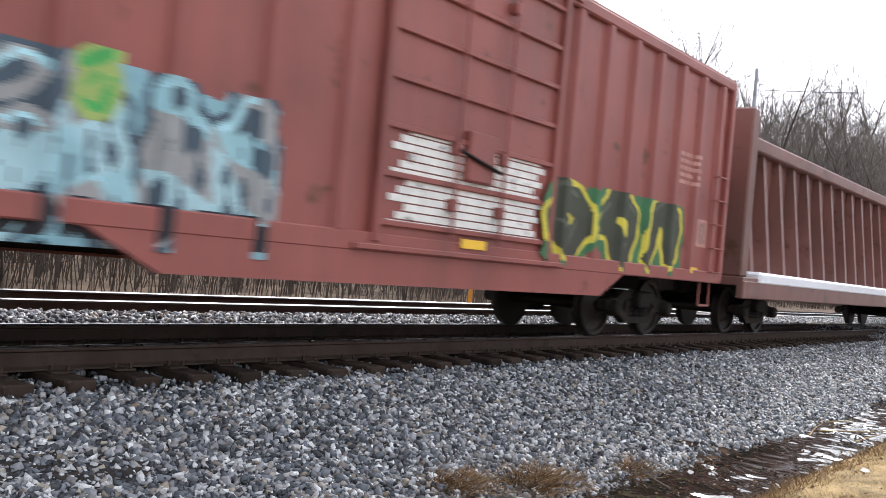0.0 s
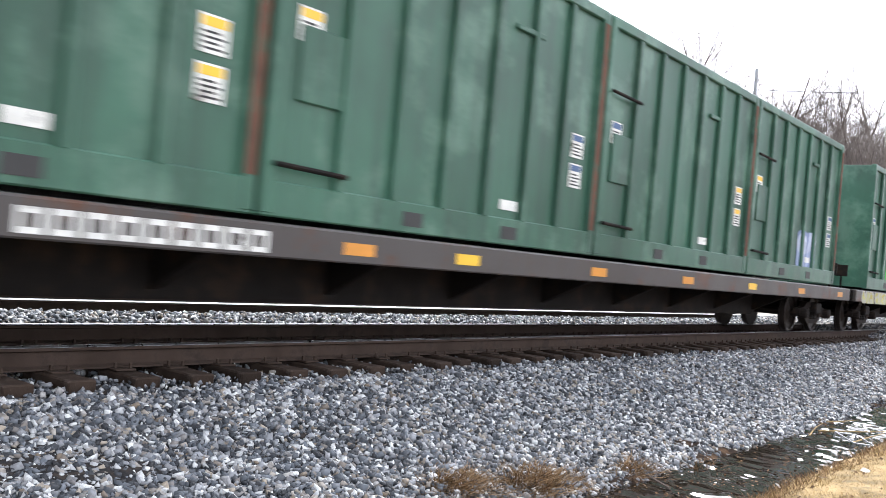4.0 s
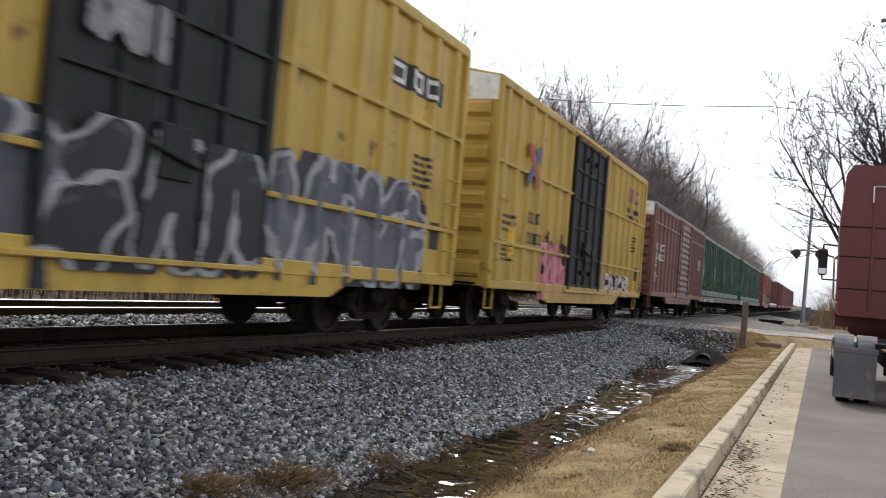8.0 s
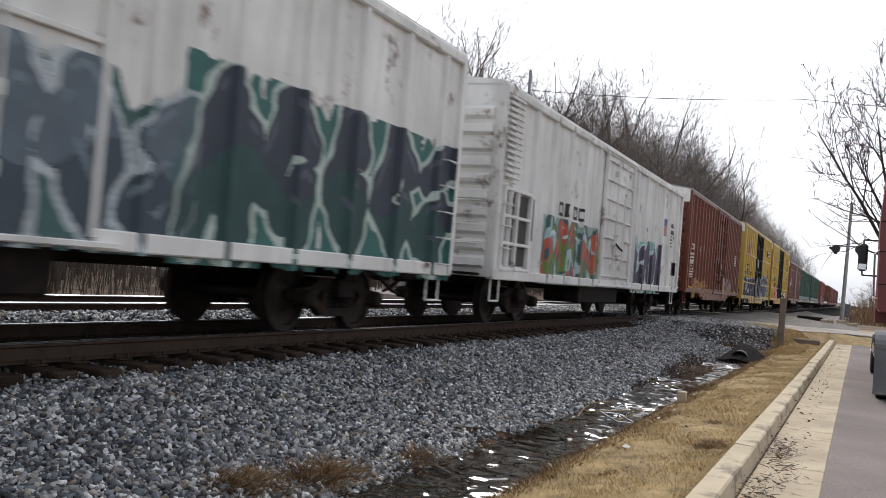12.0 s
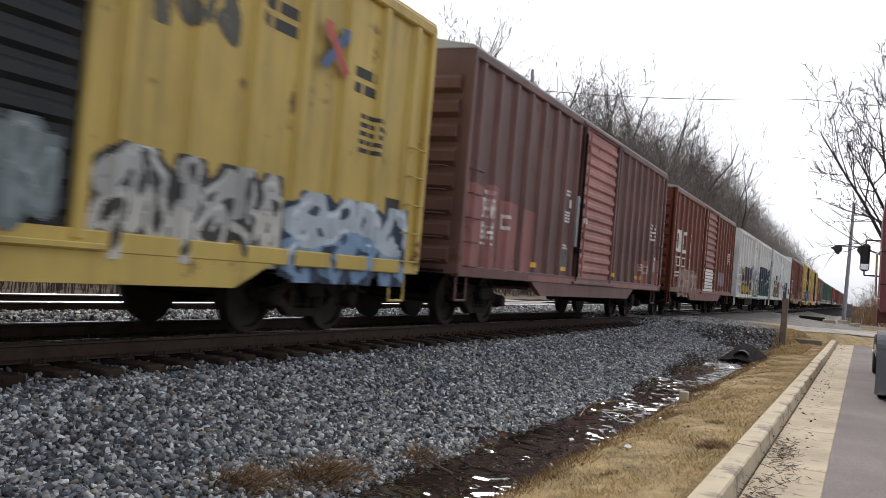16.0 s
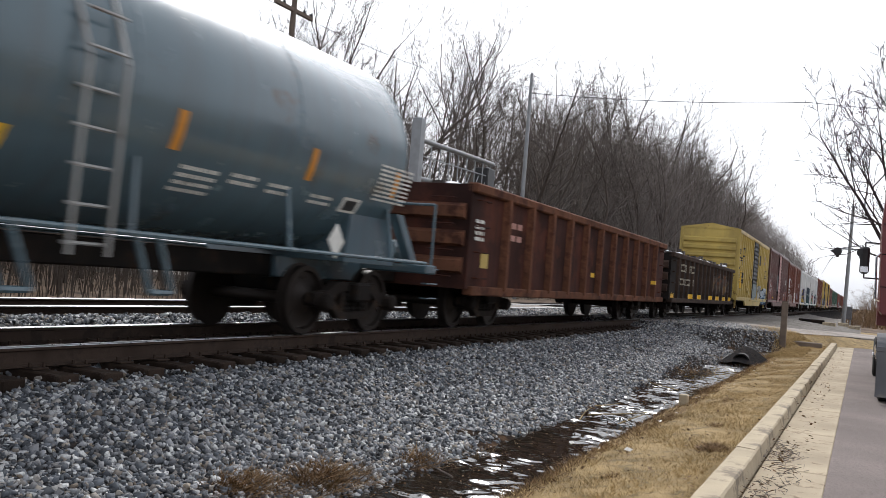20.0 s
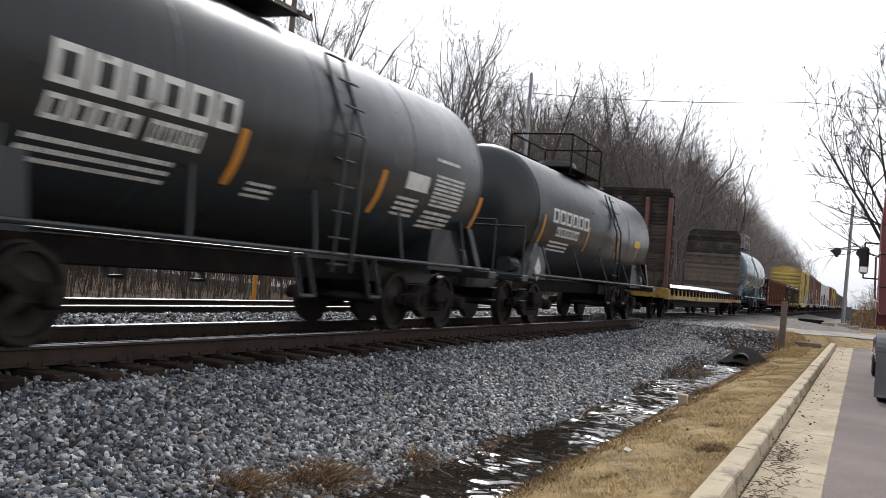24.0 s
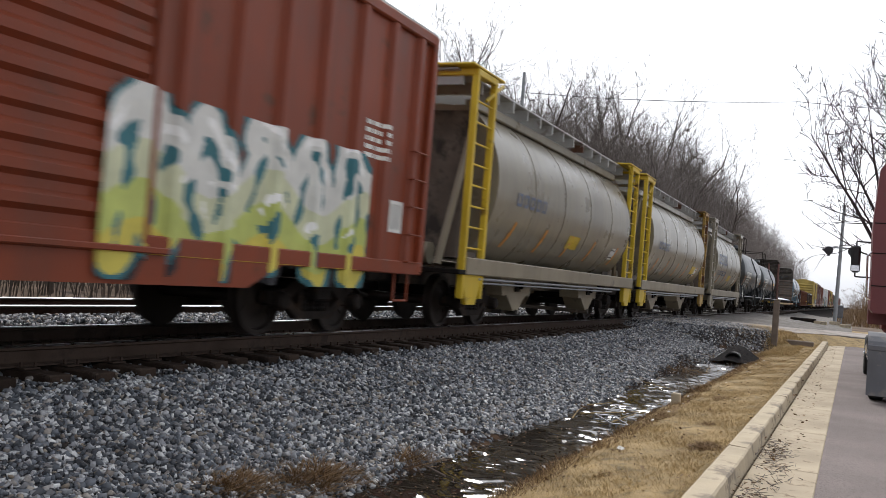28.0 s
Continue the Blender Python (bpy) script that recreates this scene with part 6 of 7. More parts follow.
    for x in (-0.8, 0.8):
        for y in (mid - 1.35, mid, mid + 1.35):
            part("railing_post", Build().pipe([(x, y, zt - 0.15), (x, y, zt + 0.85)], 0.024), rail, car)
        for z in (zt + 0.45, zt + 0.85):
            part("railing_bar", Build().pipe([(x, mid - 1.35, z), (x, mid + 1.35, z)], 0.022), rail, car)
    for y in (mid - 1.35, mid + 1.35):
        part("railing_bar", Build().pipe([(-0.8, y, zt + 0.85), (0.8, y, zt + 0.85)], 0.022), rail, car)
    dm = Build().lathe([(0.0, 0.5), (0.28, 0.5), (0.33, 0.46), (0.36, 0.0)], (0, mid, zt - 0.02), "z", 20)
    dm.lathe([(0.0, 0.15), (0.3, 0.15), (0.33, 0.0)], (0, mid + 0.9, zt - 0.02), "z", 12)
    part("manway", dm, body, car, "domed manway housing", smooth=True)
    return car, h


def tank_patch(car, radius, axis_z, y0, y1, a0, a1, material, name="marking", label="", b=None):
    """A patch on the tank shell; angles in degrees above the horizontal on the near side."""
    own = b is None
    b = b or Build()
    n = max(2, int(abs(a1 - a0) / 6) + 1)
    r = radius + 0.006
    for i in range(n):
        t0, t1 = radians(a0 + (a1 - a0) * i / n), radians(a0 + (a1 - a0) * (i + 1) / n)
        q = [(r * math.cos(t), y, axis_z + r * math.sin(t)) for t, y in ((t0, y0), (t0, y1), (t1, y1), (t1, y0))]
        b.add(q, [(0, 1, 2, 3)])
    if own:
        return part(name, b, material, car, label)


def tank_bars(car, radius, axis_z, y0, y1, a_top, rows, deg, gap, material, seed, chars=3.0):
    rng = random.Random(seed)
    b = Build()
    for r in range(rows):
        a = a_top - r * (deg + gap)
        y = y0
        hgt = radians(deg) * radius
        while y < y1 - 0.04:
            w = min(y1 - y, rng.uniform(0.8, chars) * hgt)
            tank_patch(car, radius, axis_z, y, y + w, a - deg, a, material, b=b)
            y += w + hgt * 0.35
    tagged(part("lettering", b, material, car, "rows of painted lettering"), kind="stuff")


def hopper(label, front, rear, seed, end_mats, z_top=4.45):
    car, h = new_car("covered_hopper", label, "hopper car", front, rear, 1.75)
    e = h - 1.33
    # barrel-sided shell
    cross = []
    for i in range(15):
        a = radians(-58 + 118 * i / 14)
        cross.append((0.10 + 1.46 * math.cos(a), 2.65 + 1.62 * math.sin(a)))
    ring = cross + [(-x, z) for x, z in reversed(cross)]
    part("shell", Build().prism(ring, -e, e, "y"), "hopper", car, "", smooth=True)
    for y in np.linspace(-e + 0.02, e - 0.02, 6):
        rr = [(x * 1.006, 2.65 + (z - 2.65) * 1.006) for x, z in ring]
        part("seam", Build().prism(rr, y - 0.012, y + 0.012, "y"), "hopper", car)
    for s in (-1, 1):
        end_mat = end_mats[0 if s > 0 else 1]
        # end sheet much darker than the shell: its shade is put into the colour
        sh = Build().prism([(s * (e - 0.01), 3.95), (s * (e + 0.05), 3.95), (s * (h - 0.9), 1.25), (s * (e - 0.6), 1.25)], -1.0, 1.0, "x")
        part("end_sheet", sh, "bin_grime_shade", car)
        part("side_sill", Build().box(min(s * 1.30, s * 1.52), max(s * 1.30, s * 1.52), -h + 0.3, h - 0.3, 0.96, 1.26, 0.02), "sill_cream", car)
        part("end_platform", Build().box(-1.5, 1.5, min(s * (h - 1.2), s * h), max(s * (h - 1.2), s * h), 0.96, 1.04, 0.01), "dark_steel", car)
        fr = Build()
        for x in (-1.42, 1.42):
            fr.box(x - 0.06, x + 0.06, s * (h - 0.28) - 0.05, s * (h - 0.28) + 0.05, 0.55, z_top, 0.015)
            fr.box(x - 0.06, x + 0.06, s * (h - 1.12) - 0.05, s * (h - 1.12) + 0.05, 0.55, z_top, 0.015)
        fr.box(-1.48, 1.48, s * (h - 0.28) - 0.06, s * (h - 0.28) + 0.06, z_top - 0.1, z_top + 0.02, 0.015)
        fr.box(1.36, 1.48, min(s * (h - 0.22), s * (h - 1.18)), max(s * (h - 0.22), s * (h - 1.18)), z_top - 0.1, z_top + 0.02, 0.015)
        fr.prism([(s * (h - 0.22), 1.05), (s * (h - 1.2), 1.05), (s * (h - 0.9), 0.45), (s * (h - 0.5), 0.45)], 1.38, 1.46, "x")
        part("end_frame", fr, end_mat, car)
        tp = Build().box(-1.48, 1.48, min(s * h, s * (h - 1.5)), max(s * h, s * (h - 1.5)), z_top + 0.03, z_top + 0.07, 0.01)
        part("top_platform", tp, end_mat, car, "grated platform over the end ladder")
        part("top_grab", Build().pipe([(1.44, s * (h - 0.75), z_top - 0.45), (1.44, s * (h - 1.5), z_top - 0.02)], 0.03), end_mat, car)
        lb = Build()
        for i in range(10):
            z = 0.7 + i * 0.36
            lb.tube((1.42, s * (h - 0.28), z), (1.42, s * (h - 1.12), z), 0.02, n=6)
            lb.tube((-1.0, s * (h - 0.26), z), (-1.42, s * (h - 0.26), z), 0.02, n=6)
        part("end_ladder", lb, end_mat, car, "painted rung ladder")
        for q in (-1, 1):
            part("end_brace", Build().tube((q * 0.95, s * (h - 0.3), 1.1), (q * 1.05, s * (e + 0.05), 3.9), 0.07, n=6), "sill_cream", car, "pale diagonal brace")
        part("air_reservoir", Build().tube((-0.4, s * (h - 0.75), 1.3), (0.6, s * (h - 0.75), 1.3), 0.2, 0.2, 12), "hopper", car, smooth=True)
    for y in (-e * 0.50, e * 0.54):
        prof = [(-0.98, 1.2), (0.98, 1.2), (0.93, 0.86), (0.82, 0.61), (0.58, 0.62), (0.14, 0.30), (-0.14, 0.30), (-0.58, 0.62), (-0.82, 0.61), (-0.93, 0.86)]
        bn = part("discharge_bin", Build().prism([(y + a, z) for a, z in prof], 0.62, 1.12, "x").prism([(y + a, z) for a, z in prof], -1.12, -0.62, "x"), "sill_cream", car, "pale tapered discharge outlet")
        part("outlet_gate", Build().box(-0.9, 0.9, y - 0.17, y + 0.17, 0.22, 0.31, 0.02).tube((0.9, y, 0.27), (1.16, y, 0.27), 0.06), "bin_grime_shade", bn, "grimy sliding gate")
        part("vibrator_bracket", Build().box(1.12, 1.17, y - 0.16, y + 0.12, 0.70, 0.92, 0.01).tube((1.15, y + 0.04, 0.82), (1.24, y + 0.04, 0.82), 0.06), "dark_steel", bn, "dark steel bracket")
    part("centre_sill", Build().box(-0.35, 0.35, -h + 0.4, h - 0.4, 0.72, 1.1, 0.02), "bin_grime_shade", car, "grimy centre sill")
    part("piping", Build().pipe([(1.45, -h + 1, 0.90), (1.45, h - 1.6, 0.90)], 0.028).pipe([(1.42, -h + 1, 0.83), (1.42, h - 2.4, 0.83)], 0.02), "pole_steel", car, "pale train line pipes")
    rw = Build().box(-1.15, -0.7, -h + 0.1, h - 0.1, 4.42, 4.46, 0.01).box(0.7, 1.15, -h + 0.1, h - 0.1, 4.42, 4.46, 0.01)
    for y in np.linspace(-h + 0.3, h - 0.3, 16):
        rw.box(-1.18, 1.18, y - 0.03, y + 0.03, 4.2, 4.42)
    part("running_board", rw, "roof_steel", car, "grated roof running board")
    part("top_chord", Build().box(0.78, 1.0, -e, e, 4.0, 4.18, 0.02).box(-1.0, -0.78, -e, e, 4.0, 4.18, 0.02), "hopper", car)
    for y in np.linspace(-e + 0.8, e - 0.8, 6):
        part("roof_hatch", Build().lathe([(0.0, 0.0), (0.0, 0.36), (0.1, 0.36), (0.13, 0.0)], (0, y, 4.08), "z", 16), "hopper", car)
    return car, h


def hop_x(z):
    return 0.10 + 1.46 * math.sqrt(max(0.0, 1 - ((z - 2.65) / 1.62) ** 2))


def hop_patch(car, y0, y1, z0, z1, material, lean=0.0, name="marking", label="", b=None):
    own = b is None
    b = b or Build()
    n = max(1, int((z1 - z0) / 0.15))
    for i in range(n):
        za, zb = z0 + (z1 - z0) * i / n, z0 + (z1 - z0) * (i + 1) / n
        la, lb = lean * i / n, lean * (i + 1) / n
        b.add([(hop_x(za) + 0.012, y0 + la, za), (hop_x(za) + 0.012, y1 + la, za), (hop_x(zb) + 0.012, y1 + lb, zb), (hop_x(zb) + 0.012, y0 + lb, zb)], [(0, 1, 2, 3)])
    if own:
        return part(name, b, material, car, label)


def hop_ring(car, y0, y1, z0, z1, material):
    b = Build()
    s = 0.22 * min(y1 - y0, z1 - z0)
    hop_patch(car, y0, y1, z0, z0 + s, material, b=b)
    hop_patch(car, y0, y1, z1 - s, z1, material, b=b)
    hop_patch(car, y0, y0 + s, z0 + s, z1 - s, material, b=b)
    hop_patch(car, y1 - s, y1, z0 + s, z1 - s, material, b=b)
    part("marking", b, material, car, "faded blue name sign")


def tank_signs(car, radius, axis_z, y0, y1, a0, a1, n, material, gap=0.3):
    """Large signs on a tank shell as plain hollow frames."""
    w = (y1 - y0) / (n + (n - 1) * gap)
    s, d = 0.24 * w, (a1 - a0) * 0.2
    for i in range(n):
        y = y0 + i * w * (1 + gap)
        b = Build()
        tank_patch(car, radius, axis_z, y, y + w, a0, a0 + d, material, b=b)
        tank_patch(car, radius, axis_z, y, y + w, a1 - d, a1, material, b=b)
        tank_patch(car, radius, axis_z, y, y + s, a0 + d, a1 - d, material, b=b)
        tank_patch(car, radius, axis_z, y + w - s, y + w, a0 + d, a1 - d, material, b=b)
        part("marking", b, material, car, "white painted sign")
# ---- the train, from its head to its tail ----
# empty centre-beam flat car
car, h = new_car("centre_beam_flatcar", "empty brown centre-beam flat car with snow on its deck", "flatcar", 36.15, 16.62, 2.0)
part("deck", Build().box(-1.5, 1.5, -h, h, 0.95, 1.12, 0.02), "brown_box", car)
part("snow", Build().box(-1.54, 1.54, -h + 0.8, h - 0.8, 1.0, 1.24, 0.05), "snow", car, "old snow lying on the deck")
for s in (-1, 1):
    part("bulkhead", Build().box(-1.45, 1.45, s * h - (0.35 if s > 0 else 0), s * h + (0.35 if s < 0 else 0), 1.12, 4.25, 0.03), "brown_box", car)
    part("side_sill", Build().box(min(s * 1.38, s * 1.52), max(s * 1.38, s * 1.52), -h, h, 0.72, 1.05, 0.02), "brown_box", car)
part("top_beam", Build().box(-0.35, 0.35, -h, h, 3.95, 4.25, 0.03), "brown_box", car)
for i in range(17):
    y = -h + 1.0 + (2 * h - 2.0) * i / 16
    part("beam_post", Build().prism([(-0.55, 1.12), (0.55, 1.12), (0.2, 4.0), (-0.2, 4.0)], y - 0.09, y + 0.09, "y"), "brown_box", car)
part("web", Build().box(-0.06, 0.06, -h, h, 1.6, 4.0), "brown_box", car)

# boxcars nearer the head of the train, far up the line once they come into view
for k, (f_, body_, lab) in enumerate(((120.84, "kcs_red", "oxide red boxcar near the head of the train"), (104.19, "brown_box", "mineral brown boxcar near the head of the train"),
                                      (87.54, "brown_box", "mineral brown boxcar near the head of the train"), (70.89, "red_box", "faded red boxcar near the head of the train"),
                                      (54.24, "kcs_red", "oxide red boxcar near the head of the train"))):
    boxcar(lab, f_, f_ - 15.7, body_, [(f_ - 9.4, f_ - 6.3, body_, "corr")], 0.95, 4.45, 7)

BLACKP, LILAC = (0.02, 0.02, 0.025), (0.33, 0.40, 0.58)
PALEB, GREY, YEL, PINK, GREEN = (0.30, 0.52, 0.58), (0.30, 0.31, 0.31), (0.60, 0.52, 0.06), (0.62, 0.22, 0.27), (0.07, 0.36, 0.09)

# faded red boxcar
car, rel, h, c = boxcar("faded red boxcar with plug door and graffiti", 15.45, -0.12, "red_box", [(6.54, 9.69, "red_box", "plug")], 0.98, 4.40, 7, sill_drop=0.34, ribs=8, peak=0.07, roof_mat="red_box")
graffiti(car, rel, -5.9, -2.3, 0.8, 2.15, 3, [(0.36, 0.55, 0.60), GREY, PALEB], (0.06, 0.09, 0.12), 5, (0.22, 0.40, 0.46), 0.03, -0.05, 0.16, "pale blue and grey spray painted graffiti")
graffiti(car, rel.raised(0.002), -5.8, -2.4, 0.86, 1.16, 83, [(0.05, 0.09, 0.10)], BLACKP, 7, None, 0.03, 0.3, 0.05, "black wavy band under the graffiti")
graffiti(car, rel.raised(0.003), -4.4, -3.85, 1.7, 2.25, 84, [GREEN], (0.30, 0.40, 0.12), 1, None, 0.03, 0.1, 0.06, "green and yellow accent")
for k in range(12):
    decal(car, Relief(1.508, []), -0.95 + 0.12 * (k % 3), 1.85 - 0.2 * ((k * 7) % 5) / 4, 1.22 + 0.085 * k, 1.29 + 0.085 * k, "stencil", "paint_line", "line of white painted writing on the door")
graffiti(car, rel, 1.75, 6.21, 1.0, 2.12, 9, [(0.05, 0.055, 0.04), (0.05, 0.06, 0.04)], YEL, 3, (0.05, 0.16, 0.07), 0.03, 0.2, 0.16, "black and yellow spray painted graffiti")
common_marks(car, rel, h, 0.98, 5, "faded_pink", False)
signs(car, rel, -6.48, -5.04, 2.45, 2.7, 6, "faded_pink")
signs(car, rel, -6.48, -5.58, 2.1, 2.3, 4, "faded_pink")
reflectors(car, rel, (-6.3, -3.24, 0.45, 2.88, 6.66), 1.08)

# container flats
container_flat("flat car with four dull green waste containers", -1.65, -28.38, -3.0, -27.21, "grey_deck", 40)
car, rel = CARS[-1][0], Relief(1.36, [])
graffiti(car, rel, -12.9, -2.2, 0.79, 1.11, 31, [(0.46, 0.45, 0.16), (0.42, 0.36, 0.08)], (0.40, 0.40, 0.36), 15, (0.44, 0.43, 0.20), 0.04, 0.1, 0.12, "graffiti along the side beam")
graffiti(car, rel, -2.0, 12.9, 0.80, 1.10, 32, [(0.36, 0.36, 0.37), (0.34, 0.24, 0.10), (0.30, 0.29, 0.33)], (0.14, 0.13, 0.14), 24, (0.30, 0.29, 0.30), 0.04, 0.1, 0.13, "pale graffiti along the side beam")
gre = Relief(1.245, [])
graffiti(car, gre.raised(0.0), -9.9, -8.91, 1.45, 1.95, 33, [(0.10, 0.55, 0.08)], (0.08, 0.42, 0.07), 2, None, 0.03, label="bright green spray tag")
graffiti(car, gre, -4.05, -2.7, 1.9, 2.5, 35, [(0.35, 0.22, 0.33)], (0.30, 0.20, 0.28), 3, None, 0.03, label="mauve spray tag")
container_flat("flat car with four green waste containers and grey beam", -29.01, -55.47, -30.36, -54.39, "grey_deck", 50)
car = CARS[-1][0]
graffiti(car, gre, 9.0, 10.35, 1.45, 2.3, 36, [LILAC, (0.45, 0.5, 0.62)], (0.2, 0.25, 0.42), 2, None, 0.03, label="pale blue spray tag")

# brown boxcar with white end cap
car, rel, h, c = boxcar("mineral brown ribbed boxcar with white end cap", -56.64, -72.3, "brown_box", [(-65.46, -62.04, "brown_box", "corr")], 0.95, 4.45, 7, end_top="stencil", rails=(3.75,))
common_marks(car, rel, h, 0.95, 11, "stencil", False)
signs(car, rel, -6.66, -5.31, 2.75, 3.0, 4, "stencil")
signs(car, rel, -6.66, -4.95, 2.35, 2.6, 6, "stencil")
reflectors(car, rel, (-6.84, -4.05, -1.62, 4.05, 6.84), 1.05)

# two yellow high cars with black doors
car, rel, h, c = boxcar("yellow ribbed boxcar with black door and graffiti", -74.46, -90.57, "yellow_box", [(-84.54, -81.12, "black_door", "grid")], 0.85, 4.95, 7, rails=(1.75, 3.35), end_top="stencil",
                        sill_drop=0.28, ribs=8, roof_mat="yellow_box")
graffiti(car, rel, -4.45, -2.25, 0.64, 1.98, 12, [PINK, (0.66, 0.30, 0.34)], (0.66, 0.28, 0.33), 4, PINK, 0.03, 0.05, 0.2, "pink block of graffiti", 0.4)
graffiti(car, rel.raised(0.004), -4.4, -2.35, 1.0, 2.34, 13, [BLACKP], BLACKP, 4, None, 0.03, 0.05, -0.018, "black spray tag")
graffiti(car, rel, 2.25, 5.8, 0.8, 1.5, 14, [(0.60, 0.58, 0.54), (0.64, 0.62, 0.58)], (0.05, 0.03, 0.05), 5, PINK, 0.03, 0.1, 0.17, "white graffiti with pink edge")
common_marks(car, rel, h, 0.85, 21, "stencil_black", False)
cross_emblem(car, -5.62, 3.55, 0.85)
signs(car, rel, 5.13, 6.75, 3.95, 4.4, 3, "pink_door")
text_bars(car, rel, 5.04, 7.11, 3.75, 2, 0.16, 0.08, "stencil_black", 3, 1.0)
signs(car, rel, -5.8, -4.9, 2.3, 2.55, 4, "stencil_black")
signs(car, rel, -5.8, -4.45, 1.85, 2.1, 6, "stencil_black")
reflectors(car, rel, (-6.75, -6.57), 1.5, 0.2, 0.6)

car, rel, h, c = boxcar("yellow ribbed boxcar with large dark graffiti", -92.37, -108.3, "yellow_box", [(-101.64, -98.4, "black_door", "grid")], 0.85, 4.95, 7, rails=(1.75, 3.35), end_top="stencil",
                        sill_drop=0.28, ribs=8, roof_mat="yellow_box")
graffiti(car, rel, -6.9, -1.1, 0.58, 2.1, 15, [(0.105, 0.10, 0.13), (0.085, 0.085, 0.11)], (0.42, 0.44, 0.47), 5, (0.030, 0.033, 0.040), 0.03, 0.12, 0.13, "dark graffiti letters with white outline", 1.2)
graffiti(car, rel, -1.35, 1.98, 0.75, 2.15, 16, [(0.03, 0.034, 0.038)], (0.34, 0.36, 0.38), 3, (0.026, 0.028, 0.032), 0.03, 0.1, 0.13, "white outlined graffiti on the door")
graffiti(car, rel, 2.07, 6.57, 0.72, 2.4, 17, [(0.15, 0.16, 0.20), (0.12, 0.13, 0.16)], (0.40, 0.42, 0.45), 6, (0.05, 0.05, 0.06), 0.03, 0.1, 0.14, "grey graffiti with white outline")
common_marks(car, rel, h, 0.85, 25, "stencil_black", False)
cross_emblem(car, -5.54, 3.62, 0.85)
decal(car, rel, 4.95, 7.02, 3.75, 4.15, "stencil_black", "marking", "black name panel")
signs(car, rel.raised(0.003), 5.04, 6.84, 3.80, 4.10, 3, "stencil")
signs(car, rel, -6.12, -4.68, 2.45, 2.8, 4, "stencil_black")
signs(car, rel, -6.12, -3.6, 2.25, 2.4, 6, "stencil_black")
graffiti(car, rel.raised(0.002), -0.99, 0.09, 2.75, 3.3, 61, [(0.30, 0.31, 0.32)], (0.24, 0.25, 0.26), 3, None, 0.03, 0.1, 0.07, "small white spray tag")
reflectors(car, rel, (-5.04, -1.98, 0.18, 2.7, 5.04), 1.3, 0.2, 0.6)

# brown plug-door boxcar
car, rel, h, c = boxcar("red brown ribbed boxcar with plug door", -110.28, -126.03, "kcs_red", [(-118.92, -115.77, "kcs_red", "grid")], 0.95, 4.75, 9, ribs=8, end_top="stencil", post_w=0.09)
graffiti(car, rel, -6.15, -2.65, 0.70, 1.5, 18, [(0.40, 0.27, 0.07), (0.37, 0.22, 0.10)], (0.17, 0.08, 0.05), 6, None, 0.03, 0.1, 0.11, "faded ochre graffiti")
graffiti(car, rel, 1.8, 5.2, 0.75, 1.75, 19, [(0.36, 0.27, 0.12), (0.30, 0.24, 0.30)], (0.24, 0.13, 0.08), 5, None, 0.03, 0.1, 0.11, "faded ochre and lilac graffiti")
common_marks(car, rel, h, 0.95, 31, "stencil", False)
signs(car, rel, -6.8, -6.4, 2.58, 2.80, 2, "stencil")
signs(car, rel, -5.62, -5.42, 2.58, 2.80, 1, "stencil")
signs(car, rel, -5.1, -4.5, 2.58, 2.80, 3, "stencil")
signs(car, rel, -4.3, -3.95, 2.58, 2.80, 2, "stencil")
text_bars(car, rel, -6.8, -6.4, 2.3, 7, 0.05, 0.06, "stencil", 72)
text_bars(car, rel, -5.6, -5.3, 2.42, 3, 0.05, 0.05, "stencil", 73)
ring_mark(car, rel, -5.0, -4.75, 2.25, 2.45, "faded_pink", "pale painted frame")
reflectors(car, rel, (-6.84, 6.66), 1.05)


# white refrigerator cars
def reefer(front, rear, door_s, seed, label):
    car, rel, h, c = boxcar(label, front, rear, "white_reefer", [(door_s[0], door_s[1], "white_reefer", "plug")], 0.90, 4.38, 6, name="refrigerator_car", roof_mat="white_reefer",
                            sill_drop=0.0, ribs=10, trucks=2.6, post_w=0.07, peak=0.22)
    b = Build()
    for i in range(14):
        b.box(1.50, 1.56, -h + 0.25, -h + 1.0, 2.75 + i * 0.11, 2.80 + i * 0.11)
    part("louvre", b, "white_reefer", car, "louvred machinery grille")
    # no real opening: a flat black sheet stands for the bay's shaded inside
    part("machinery_bay_shade", Build().box(1.46, 1.475, -h + 0.4, -h + 1.75, 1.15, 2.5, 0.0), "stencil_black", car, "black sheet for the shade inside the machinery bay")
    fr = Build()
    for y in (-h + 0.35, -h + 1.05, -h + 1.8):
        fr.box(1.46, 1.55, y - 0.04, y + 0.04, 1.05, 2.6, 0.01)
    for z in (1.08, 1.55, 2.05, 2.55):
        fr.box(1.46, 1.55, -h + 0.35, -h + 1.8, z - 0.03, z + 0.03, 0.01)
    part("bay_frame", fr, "white_reefer", car)
    part("under_box", Build().box(0.4, 1.3, -2.6, 1.2, 0.45, 0.95, 0.03), "dark_steel", car, "underslung equipment box")
    common_marks(car, rel, h, 0.9, seed, "stencil_black", False)
    return car, rel, h, c


